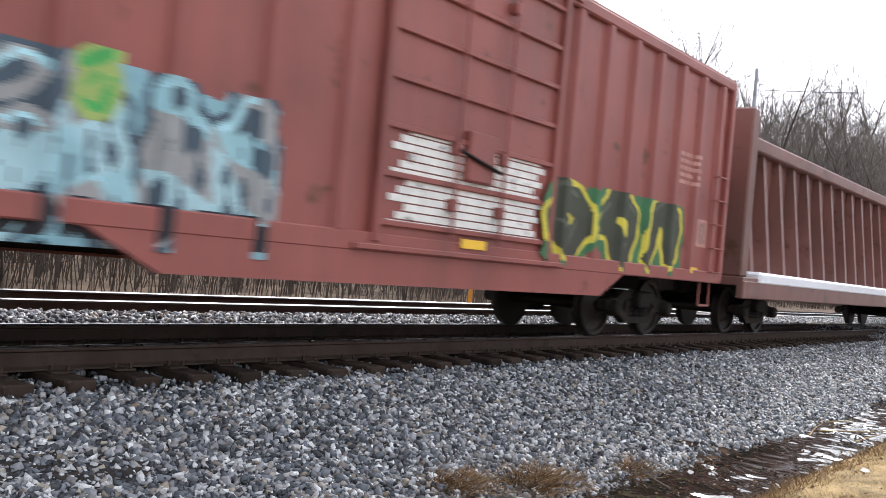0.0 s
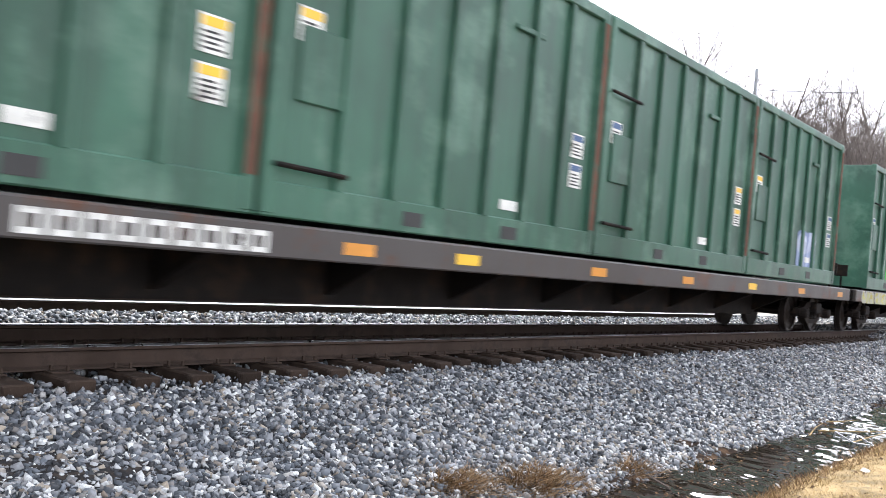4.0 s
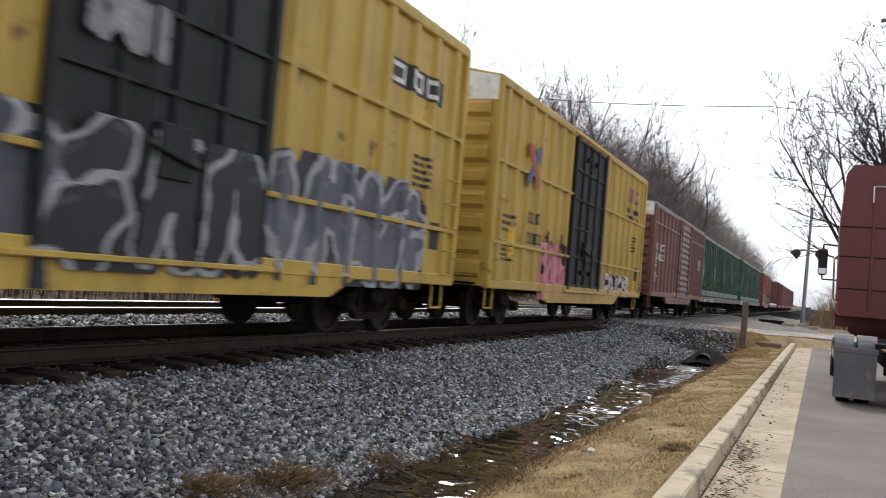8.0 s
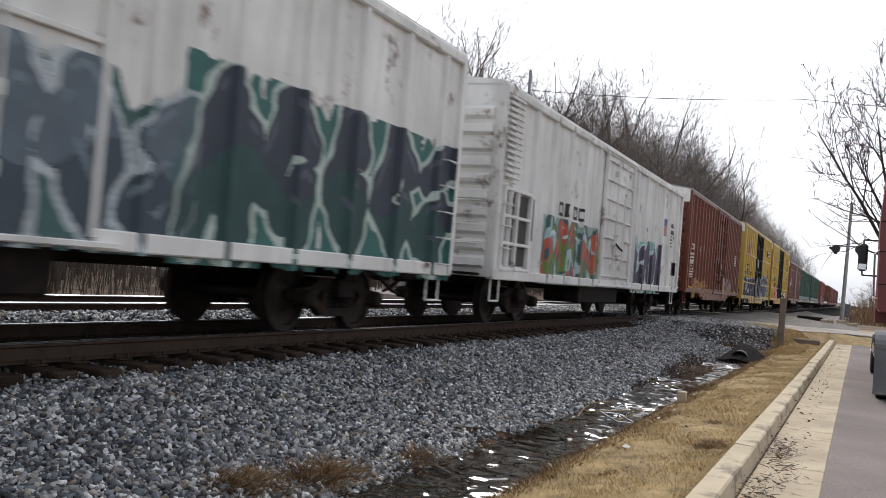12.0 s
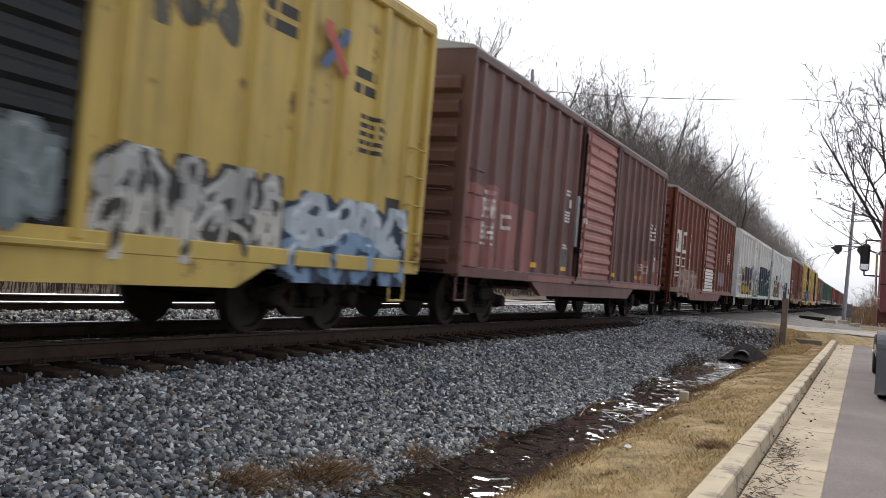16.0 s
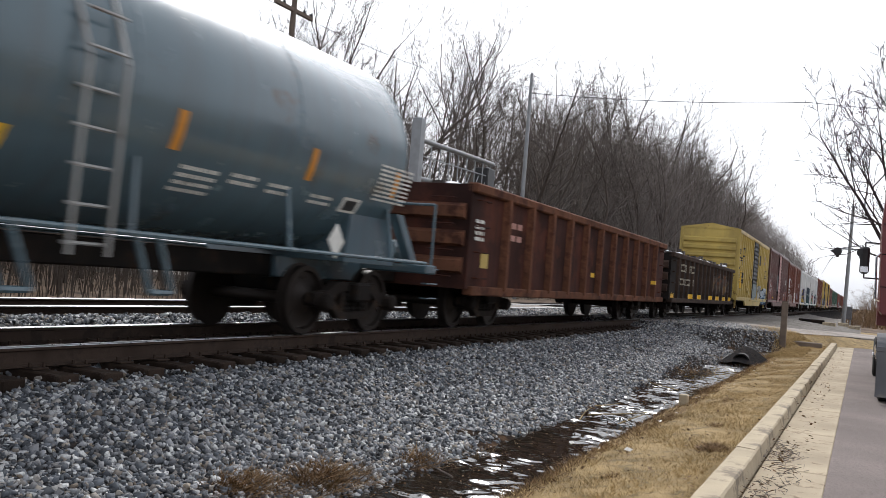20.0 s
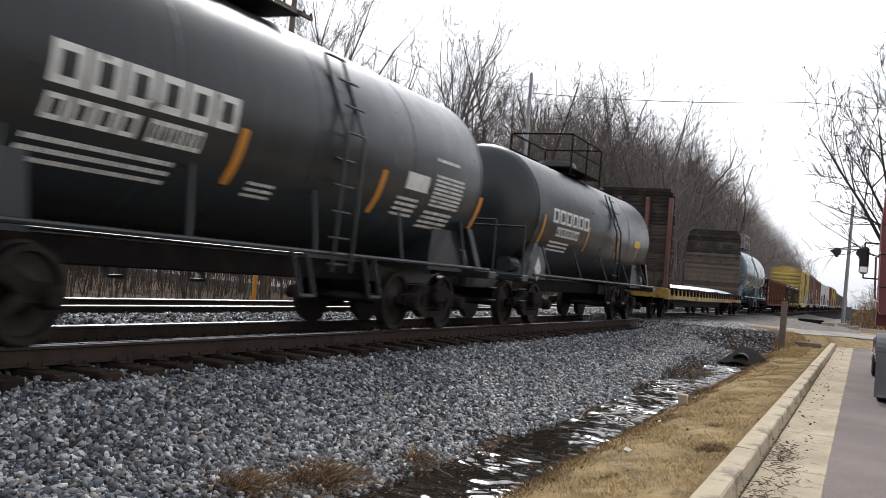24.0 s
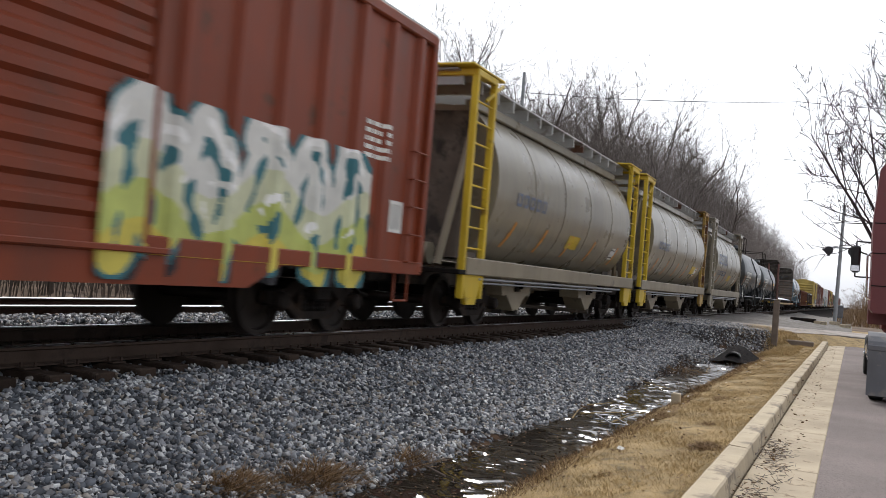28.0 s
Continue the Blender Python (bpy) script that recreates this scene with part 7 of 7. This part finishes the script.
car, rel, h, c = reefer(-127.74, -145.74, (-138.45, -135.48), 41, "dirty white refrigerator car with coloured graffiti")
graffiti(car, rel, -6.21, -1.8, 0.85, 2.3, 21, [(0.15, 0.22, 0.06), (0.44, 0.11, 0.07), (0.36, 0.50, 0.52)], (0.07, 0.11, 0.12), 5, (0.27, 0.38, 0.36), 0.03, 0.1, 0.17, "red, green and pale blue graffiti", 0.45)
graffiti(car, rel, -7.47, -6.84, 1.6, 2.5, 62, [(0.10, 0.14, 0.18)], (0.08, 0.10, 0.13), 1, None, 0.03, 0.1, 0.06, "small dark spray tag")
graffiti(car, rel, 1.85, 5.95, 0.78, 2.4, 22, [(0.05, 0.045, 0.07), (0.07, 0.06, 0.10)], (0.52, 0.60, 0.62), 5, (0.24, 0.47, 0.42), 0.03, 0.12, 0.16, "dark graffiti with white outline and mint glow")
signs(car, rel, -5.22, -4.5, 2.35, 2.65, 2, "stencil_black")
signs(car, rel, -4.14, -3.42, 2.35, 2.65, 2, "stencil_black")
decal(car, rel, 6.21, 6.71, 3.05, 3.28, "blue_mark", "emblem", "blue and red shield emblem")
decal(car, rel, 6.21, 6.71, 2.7, 3.05, "pink_door", "emblem", "blue and red shield emblem")
text_bars(car, rel, 7.2, 8.01, 3.2, 2, 0.14, 0.08, "stencil_black", 6, 0.9)
reflectors(car, rel, (-0.18,), 1.75, 0.5, 0.4)

car, rel, h, c = reefer(-147.54, -165.27, (-158.07, -155.1), 45, "dirty white refrigerator car with gold and dark graffiti")
graffiti(car, rel, -7.38, -1.26, 0.8, 2.6, 24, [(0.45, 0.32, 0.08), (0.09, 0.08, 0.12)], (0.05, 0.05, 0.09), 4, (0.50, 0.38, 0.12), 0.03, 0.1, 0.15, "gold and dark blue graffiti")
graffiti(car, rel, -1.44, 2.7, 0.85, 2.5, 25, [(0.05, 0.07, 0.09), (0.10, 0.13, 0.16)], (0.42, 0.47, 0.50), 4, (0.06, 0.12, 0.12), 0.03, 0.1, 0.16, "dark graffiti on the door")
graffiti(car, rel, 2.34, 8.73, 0.8, 2.9, 26, [(0.03, 0.07, 0.07), (0.04, 0.05, 0.07)], (0.42, 0.50, 0.46), 5, (0.04, 0.13, 0.12), 0.03, 0.15, 0.2, "dark teal graffiti")

# oxide red boxcar with large white letters
car, rel, h, c = boxcar("oxide red ribbed boxcar with large white marks", -167.16, -183.09, "kcs_red", [(-176.43, -173.28, "orange_red", "corr")], 0.92, 4.45, 7, ribs=9)
big_marks(car, rel, (-7.02, -5.76, -4.59), 2.3, 0.78, 0.52, "stencil", "large white railway initials")
for a in (-7.02, -5.72, -4.59):
    signs(car, rel, a, a + 0.55, 1.80, 2.15, 2, "stencil")
for k in range(7):
    decal(car, Relief(1.552, []), -1.08 + 0.1 * (k % 3), 1.58 - 0.3 * ((k * 5) % 4) / 3, 1.02 + 0.135 * k, 1.12 + 0.135 * k, "stencil", "paint_patch", "faded pale overpaint on the door ribs")
graffiti(car, rel, -6.57, -2.7, 0.72, 1.75, 27, [(0.36, 0.29, 0.25), (0.33, 0.24, 0.20)], (0.20, 0.13, 0.11), 5, (0.34, 0.27, 0.235), 0.03, 0.1, 0.22, "painted-over grey graffiti", 0.5)
graffiti(car, rel, 3.6, 5.58, 1.3, 1.95, 28, [(0.28, 0.24, 0.28)], (0.30, 0.20, 0.22), 4, None, 0.03, 0.1, 0.07, "thin pale tag")
text_bars(car, rel, h - 1.9, h - 1.2, 2.9, 5, 0.06, 0.05, "stencil", 52)
text_bars(car, rel, -6.98, -6.48, 1.62, 2, 0.06, 0.06, "stencil", 51, 1.0)
reflectors(car, rel, (-7.6,), 1.5, 0.18, 0.7)
reflectors(car, rel, (-0.9, 2.7, 5.04), 1.08)

# weathered maroon boxcar with a rose door
car, rel, h, c = boxcar("weathered maroon boxcar with faded rose door", -184.8, -201.0, "pink_brown", [(-194.34, -191.28, "pink_door", "corr")], 0.90, 4.60, 8, ribs=8)
decal(car, Relief(1.545, []), -4.68, 7.6, 0.89, 1.0, "rose_patch", "paint_band", "rose repainted sill under the door")
for a, e, z in ((-7.96, -7.1, 2.45), (-7.0, -6.4, 2.5), (-6.3, -5.35, 2.3), (-5.2, -4.4, 2.25), (4.95, 5.5, 1.62), (5.62, 6.15, 1.75), (7.3, 7.95, 1.85)):
    decal(car, rel, a, e, 1.02, z, "rose_patch", "paint_patch", "lighter rose repaint patch")
signs(car, rel, -7.2, -6.57, 1.92, 2.18, 3, "stencil")
signs(car, rel, -7.2, -6.48, 1.58, 1.85, 4, "stencil")
common_marks(car, rel, h, 0.9, 55, "stencil", False)
text_bars(car, rel, -2.48, -2.03, 2.94, 2, 0.05, 0.03, "stencil", 91)
text_bars(car, rel, -2.59, -1.97, 2.47, 4, 0.045, 0.02, "stencil", 92)
text_bars(car, rel, -2.5, -2.03, 1.74, 2, 0.04, 0.02, "stencil", 93)
decal(car, rel, -2.12, -1.95, 2.56, 2.74, "stencil", "sticker", "white paper sticker")
decal(car, rel, -2.55, -1.97, 1.24, 1.56, "flap", "paint_patch", "smeared blue grey patch")
part("door_track_post", Build().box(1.50, 1.60, -1.86, -1.74, 1.72, 2.86, 0.015), "pole_steel", car, "pale grey door stop board")
part("door_lock_rod", Build().tube((1.60, -1.56, 1.05), (1.60, -1.56, 4.3), 0.028).box(1.52, 1.64, -1.66, -1.46, 1.60, 1.70, 0.01).box(1.52, 1.64, -1.66, -1.46, 2.62, 2.72, 0.01), "dark_steel", car, "dark locking rod with brackets")
decal(car, Relief(1.585, []), -1.32, -1.0, 2.30, 2.42, "stencil", "sticker", "white sticker on the door")
ring_mark(car, rel, -6.2, -5.75, 1.78, 2.05, "stencil", "white painted frame")
ring_mark(car, rel, 5.72, 6.02, 1.36, 1.6, "stencil", "white framed data plate")
text_bars(car, rel, 5.05, 5.35, 1.62, 3, 0.04, 0.04, "stencil", 94)
reflectors(car, rel, (-4.5, -2.25, 2.1, 5.0), 1.16)

# pale yellow boxcar with black louvred door
car, rel, h, c = boxcar("pale yellow ribbed boxcar with black corrugated door", -202.44, -218.55, "rail_yellow", [(-212.16, -208.92, "black_door", "corr")], 0.88, 4.50, 7, ribs=8, roof_mat="rail_yellow")
for y0, y1, z0, z1 in ((-7.92, -7.51, 3.28, 3.55), (-7.11, -6.71, 3.28, 3.58), (-5.94, -5.58, 3.2, 3.7), (-5.17, -4.91, 3.25, 3.65), (-5.31, -4.95, 2.90, 3.18), (-4.5, -4.09, 2.90, 3.18)):
    ring_mark(car, rel, y0, y1, z0, z1, "stencil_black", "black painted name sign")
b = Build()
for y0, y1, z0, z1 in ((-7.92, -6.03, 3.06, 3.14), (-7.92, -7.83, 2.52, 3.14), (-7.92, -7.38, 2.50, 2.58), (-7.29, -7.2, 2.6, 3.0), (-7.29, -6.57, 2.94, 3.02), (-6.66, -6.57, 2.75, 3.02), (-6.66, -5.94, 2.73, 2.81)):
    decal(car, rel, y0, y1, z0, z1, "stencil_black", b=b)
part("emblem", b, "stencil_black", car, "black angular emblem lines")
signs(car, rel, -7.2, -5.76, 2.08, 2.36, 4, "stencil_black")
signs(car, rel, -7.2, -5.76, 1.78, 2.0, 5, "stencil_black")
graffiti(car, rel, 1.75, 4.6, 0.80, 1.85, 29, [(0.50, 0.50, 0.47), (0.40, 0.41, 0.40)], (0.05, 0.05, 0.05), 6, None, 0.03, 0.05, 0.12, "white graffiti letters with black outline", shade=(0.04, 0.04, 0.045))
graffiti(car, rel, 4.6, 7.74, 0.66, 1.75, 30, [(0.20, 0.31, 0.46), (0.42, 0.48, 0.54)], (0.04, 0.06, 0.10), 4, None, 0.03, 0.1, 0.17, "blue graffiti figures with black outline", shade=(0.05, 0.07, 0.11))
graffiti(car, Relief(1.555, []), -1.44, 1.35, 0.95, 1.9, 32, [(0.20, 0.25, 0.26)], (0.14, 0.17, 0.18), 5, None, 0.03, 0.05, 0.11, "pale washed graffiti on the door")
cross_emblem(car, 5.31, 3.5, 0.55)
text_bars(car, rel, 3.87, 4.59, 3.75, 2, 0.13, 0.07, "stencil_black", 63, 1.0)
text_bars(car, rel, 5.94, 6.48, 3.45, 2, 0.13, 0.07, "stencil_black", 64, 1.0)
graffiti(car, rel, 2.25, 3.6, 3.0, 3.9, 65, [(0.12, 0.115, 0.09)], (0.10, 0.095, 0.08), 2, None, 0.03, 0.1, 0.06, "thin grey spray scrawl")
common_marks(car, rel, h, 0.88, 61, "stencil_black", False)
reflectors(car, rel, (-6.66,), 1.5, 0.2, 0.9)
for y in np.linspace(-4.1, -2.2, 6):
    part("door_hardware", Build().box(1.50, 1.58, y - 0.05, y + 0.22, 1.1 + 0.35 * ((y * 7) % 3), 1.25 + 0.35 * ((y * 7) % 3), 0.01), "rail_yellow", car)

# gondolas
car, rel, h, c = gondola("sooty black gondola loaded with snowy scrap", -219.9, -236.37, 2.33, "gon_dark", 3, 1.0, "gon_soot")
signs(car, rel, -6.35, -3.9, 1.74, 2.02, 6, "worn_cream", "worn cream sign")
signs(car, rel, -6.36, -3.46, 1.26, 1.5, 8, "worn_cream", "worn cream sign")
graffiti(car, rel, 1.35, 6.75, 1.0, 2.0, 34, [(0.13, 0.055, 0.03), (0.17, 0.10, 0.045), (0.11, 0.07, 0.05)], (0.05, 0.035, 0.03), 8, None, 0.03, 0.1, 0.09, "faded rusty graffiti")
reflectors(car, rel, (-7.71, -4.19, -2.1, 0.81, 2.97, 5.13, 7.2), 0.78, 0.55, 0.17)
car, rel, h, c = gondola("rusted red brown gondola with bent top edge", -237.72, -254.1, 2.49, "gon_rust", 5, 0.35, "gon_trim_lit", 11, 1.6, 0.12)
text_bars(car, rel, -7.95, -7.55, 1.92, 4, 0.06, 0.04, "stencil", 10, 1.0)
text_bars(car, rel, -6.3, -5.5, 2.0, 2, 0.11, 0.12, "faded_pink", 11, 0.6)
reflectors(car, rel, (-0.38, 6.6), 1.16, 0.34, 0.11)
decal(car, rel, -7.62, -7.28, 1.10, 1.36, "rail_yellow", "data_plate", "faded yellow data plate")

# blue-grey tank car
R1, Z1 = 1.44, 2.52
car, h = tank_car("blue grey tank car with yellow placard and orange strips", -255.27, -268.5, "tank_blue", R1, Z1, 1, rail="roof_steel", mid=-0.5)
for y in (-4.9, -2.1, 0.58, 2.95, 5.1):
    tank_patch(car, R1, Z1, y, y + 0.13, -24, -8, "orange_tape", "reflector", "orange reflective strip")
tank_patch(car, R1, Z1, -2.0, -1.2, -37, -28, "reflector", "placard", "yellow warning panel")
b = Build()
for k in range(4):
    tank_patch(car, R1, Z1, -1.93, -1.27 - 0.1 * (k % 2), -35.5 + 2 * k, -34.7 + 2 * k, "stencil_black", b=b)
part("placard_lettering", b, "stencil_black", car, "black lines on the yellow panel")
tank_bars(car, R1, Z1, -4.1, -2.75, -20, 1, 10, 1.0, "stencil", 24, 0.9)
tank_bars(car, R1, Z1, -4.05, -2.95, -36, 2, 2.4, 2.2, "stencil", 26)
tank_bars(car, R1, Z1, 0.85, 1.45, -29, 4, 1.8, 1.8, "stencil", 21)
tank_bars(car, R1, Z1, 1.65, 2.15, -28, 2, 1.8, 1.6, "stencil", 22)
tank_bars(car, R1, Z1, 2.35, 2.8, -29, 2, 1.8, 1.6, "stencil", 23)
tank_bars(car, R1, Z1, 3.25, 3.75, -30, 2, 1.8, 1.6, "stencil", 27)
tank_patch(car, R1, Z1, 4.0, 4.45, -37, -28, "stencil", "data_plate", "white framed data plate")
tank_patch(car, R1 + 0.003, Z1, 4.07, 4.38, -35.5, -29.5, "stencil_black", "data_plate", "black data field")
tank_bars(car, R1, Z1, 4.65, 5.6, -6, 9, 1.2, 1.2, "stencil", 28)
part("hazard_diamond", Build().prism([(3.3, 1.24), (3.49, 1.46), (3.68, 1.24), (3.49, 1.02)], 1.50, 1.515, "x"), "stencil", car, "white hazard diamond")

# bulkhead flat car, empty
car, h = new_car("bulkhead_flatcar", "empty yellow bulkhead flat car, rusty, with snow on the deck", "flatcar", -269.76, -290.46, 2.1)
for s in (-1, 1):
    part("side_sill", Build().prism([(-h, 1.08), (h, 1.08), (h, 0.72), (h - 3.4, 0.74), (h - 4.6, 0.70), (-h + 4.6, 0.70), (-h + 3.4, 0.74), (-h, 0.72)], s * 1.40, s * 1.54, "x"), "flat_yellow", car)
for i in range(26):
    y = -h + 0.6 + (2 * h - 1.2) * i / 25
    part("stake_pocket", Build().prism([(y - 0.16, 1.10), (y + 0.16, 1.10), (y + 0.10, 0.93), (y + 0.03, 0.86), (y - 0.03, 0.86), (y - 0.10, 0.93)], 1.54, 1.60, "x"), "dark_steel", car, "black stake pocket")
part("fishbelly_sill", Build().prism([(-h + 2.9, 0.95), (h - 2.9, 0.95), (h - 4.2, 0.42), (-h + 4.2, 0.42)], -0.95, 0.95, "x"), "dark_steel", car, "black fishbelly centre beam")
part("deck_edge", Build().box(1.40, 1.565, -h + 0.3, h - 0.3, 1.06, 1.125, 0.01), "dark_steel", car, "black deck edge angle")
for i in range(48):
    y = -h + 0.25 + (2 * h - 0.5) * i / 47
    part("deck_board", Build().box(-1.45, 1.45, y - 0.23, y + 0.23, 1.05, 1.11, 0.008), "old_wood", car)
graffiti(car, Relief(1.545, []), 5.04, 7.74, 0.74, 1.02, 71, [(0.50, 0.17, 0.02)], (0.45, 0.13, 0.02), 5, None, 0.03, 0.1, 0.16, "orange spray tag on the sill")
sn = Build()
rng = random.Random(12)
g = 60
v = []
for j in range(g + 1):
    y = -h + 1.0 + (2 * h - 2.0) * j / g
    for i in range(6):
        e = math.sin(math.pi * min(1, max(0, i / 5)))
        v.append((-1.4 + 2.8 * i / 5, y, 1.10 + (0.17 * e + 0.06) * max(0.0, 0.25 + 0.85 * math.sin(j * 0.55 + 1) * math.sin(j * 0.21)) + rng.uniform(0, 0.02)))
sn.add(v, [(j * 6 + i, j * 6 + i + 1, j * 6 + i + 7, j * 6 + i + 6) for j in range(g) for i in range(5)])
part("snow", sn, "snow", car, "drifts of old snow on the deck", smooth=True)
for s in (-1, 1):
    inner, outer = s * (h - 0.85), s * (h - 0.72)
    for i in range(27):
        z = 1.12 + i * 0.127
        w = 1.43 if i < 20 else 1.40 if i < 23 else (1.39, 1.37, 1.32, 1.20)[i - 23]
        skew = 0.012 * math.sin(i * 2.7)
        part("plank", Build().box(-w + skew, w + skew, min(inner, outer) - 0.01 * (i % 3), max(inner, outer), z + 0.004, z + 0.122, 0.01), "old_wood" if i < 17 else "dark_boards", car, "" if i < 17 else "dark upper plank")
    pb = Build()
    for x in (-1.3, -0.5, 0.5, 1.3):
        pb.box(x - 0.07, x + 0.07, min(outer, s * (h - 0.5)), max(outer, s * (h - 0.5)), 1.08, 4.2, 0.02)
    part("bulkhead_post", pb, "brown_box", car, "brown steel stakes behind the planks")
    ladder(car, 1.36, s * (h - 0.55), 1.2, 4.0, 0.3, material="brown_box")
    part("end_sill", Build().box(-1.5, 1.5, min(s * h, s * (h - 0.25)), max(s * h, s * (h - 0.25)), 0.75, 1.1, 0.02), "flat_yellow", car)

# black tank cars
R2, Z2 = 1.36, 2.42
car, h = tank_car("short black tank car with white bars and orange strips", -292.2, -304.9, "tank_black", R2, Z2, 2, inset=0.5, mid=-0.3, rungs=0.9)
for y in (-5.0, -1.6, 1.5, 3.8):
    tank_patch(car, R2, Z2, y, y + 0.12, -28, -2, "orange_tape", "reflector", "orange reflective strip")
tank_signs(car, R2, Z2, -4.4, -1.6, -7, 6, 6, "stencil", 0.16)
tank_signs(car, R2, Z2, -4.0, -2.3, -19, -10, 8, "stencil", 0.2)
tank_bars(car, R2, Z2, -4.2, -2.8, -24, 3, 2, 2, "stencil", 33)
tank_patch(car, R2, Z2, 3.4, 4.1, -10, -2, "reflector", "placard", "yellow warning panel")
part("hazard_diamond", Build().prism([(-5.6, 1.2), (-5.4, 1.44), (-5.2, 1.2), (-5.4, 0.96)], 1.42, 1.435, "x"), "stencil", car, "white hazard diamond")
R3, Z3 = 1.45, 2.56
car, h = tank_car("long black tank car with white lettering bars", -306.3, -318.63, "tank_black", R3, Z3, 3, inset=0.5, mid=-1.1, rungs=0.6)
for y in (-4.8, -1.5, 1.66, 5.15):
    tank_patch(car, R3, Z3, y, y + 0.13, -36, -10, "orange_tape", "reflector", "orange reflective strip")
tank_signs(car, R3, Z3, -4.05, -1.6, -13, 1, 6, "stencil", 0.14)
tank_signs(car, R3, Z3, -4.02, -2.95, -25, -16, 4, "stencil", 0.18)
tank_signs(car, R3, Z3, -2.8, -2.05, -25, -16, 5, "stencil", 0.2)
tank_bars(car, R3, Z3, -4.1, -2.3, -31, 3, 2, 2.4, "stencil", 43)
tank_patch(car, R3, Z3, 2.41, 3.13, -17, -7, "stencil", "placard", "white data panel")
tank_bars(car, R3, Z3, 3.35, 4.42, -4, 8, 1.6, 1.0, "stencil", 44)
tank_bars(car, R3, Z3, 2.3, 3.0, -22, 4, 1.8, 1.6, "stencil", 45)
tank_bars(car, R3, Z3, 3.3, 4.3, -27, 4, 2.0, 1.4, "stencil", 46)
tank_bars(car, R3, Z3, 3.3, 4.2, 6, 1, 2.0, 1.4, "stencil", 48)
tank_bars(car, R3, Z3, -1.05, -0.55, -32, 3, 1.6, 1.6, "stencil", 47)
part("hazard_diamond", Build().prism([(-5.9, 1.2), (-5.7, 1.45), (-5.5, 1.2), (-5.7, 0.95)], 1.42, 1.435, "x"), "stencil", car, "white hazard diamond")

# covered hoppers
for k, (f_, r_, em, lab) in enumerate(((-320.25, -332.22, ("hopper", "hopper"), "beige grey covered hopper with faded blue marks"), (-333.85, -347.43, ("flat_yellow", "safety_yellow"), "beige grey covered hopper with rusty yellow ladders"),
                                       (-348.15, -361.47, ("safety_yellow", "safety_yellow"), "beige grey covered hopper with safety yellow end frames"))):
    car, h = hopper(lab, f_, r_, k, em)
    e = h - 1.33
    for y in ((-4.5, -2.79, -0.86, 1.35, 3.96) if k == 0 else (-4.14, -2.16, -0.18, 1.8, 4.28)):
        hop_patch(car, y, y + 0.13, 1.55, 2.05, "orange_tape", 0.14, "reflector", "orange reflective strip")
    py = (0.36, 3.1, -0.27)[k]
    hop_patch(car, py, py + 0.9, 1.76, 2.06, "safety_yellow", 0, "placard", "yellow warning panel")
    for i in range(6 if k == 0 else 5):
        y = (-4.03 + i * 0.50) if k == 0 else (-e + 1.1 + i * 0.38)
        hop_ring(car, y, y + (0.38 if k == 0 else 0.27), 2.5 if k == 0 else 2.35, 2.98 if k == 0 else 2.6, "faded_blue")
    if k == 0:
        for i in range(8):
            y = -3.87 + i * 0.38
            hop_ring(car, y, y + 0.26, 1.98, 2.2, "faded_blue")
    hop_patch(car, e - 1.5, e - 1.0, 1.7, 2.0, "stencil", 0, "data_plate", "white data plate")
    hop_patch(car, e - 1.45, e - 1.05, 1.74, 1.96, "stencil_black", 0, "data_plate", "black data field")

# orange red boxcar at the tail of the view
car, rel, h, c = boxcar("orange red ribbed boxcar with bright outlined graffiti", -363.0, -378.66, "orange_red", [(-372.18, -368.94, "orange_red", "corr")], 0.92, 4.48, 7, ribs=8)
graffiti(car, rel, 1.3, 6.2, 0.66, 2.45, 37, [(0.62, 0.53, 0.10), (0.50, 0.56, 0.16), (0.60, 0.62, 0.42), (0.68, 0.68, 0.64), (0.68, 0.68, 0.65)], (0.05, 0.17, 0.20), 5, None, 0.03, 0.14, 0.24,
         "white graffiti fading to yellow with teal outline and black shade", fade=True, shade=(0.02, 0.02, 0.025))
decal(car, Relief(1.535, []), 1.3, 5.9, 0.90, 1.06, "safety_yellow", "paint_band", "yellow painted band along the sill")
common_marks(car, rel, h, 0.92, 71)


def motions():
    """The whole train runs up the line at a steady speed; its wheels roll."""
    for ob, c in CARS:
        walk(ob, [(0.0, pose(TRACK_X, c, 0)), (14.0, pose(TRACK_X, c + SPEED * 14, 0)), (28.0, pose(TRACK_X, c + SPEED * 28, 0))])
    turn = -math.degrees(SPEED / 0.457)
    first = {}
    for ob, dy in WHEELS:
        if dy not in first:
            walk(ob, [(k / FPS, pose(0, dy, 0.457, turn * k / FPS)) for k in range(28 * FPS + 1)])
            first[dy] = ob.animation_data
        else:                      # all axles turn alike: one set of rows serves them
            ob.rotation_mode = "QUATERNION"
            keys = ob.animation_data_create()
            keys.action, keys.action_slot = first[dy].action, first[dy].action_slot


motions()
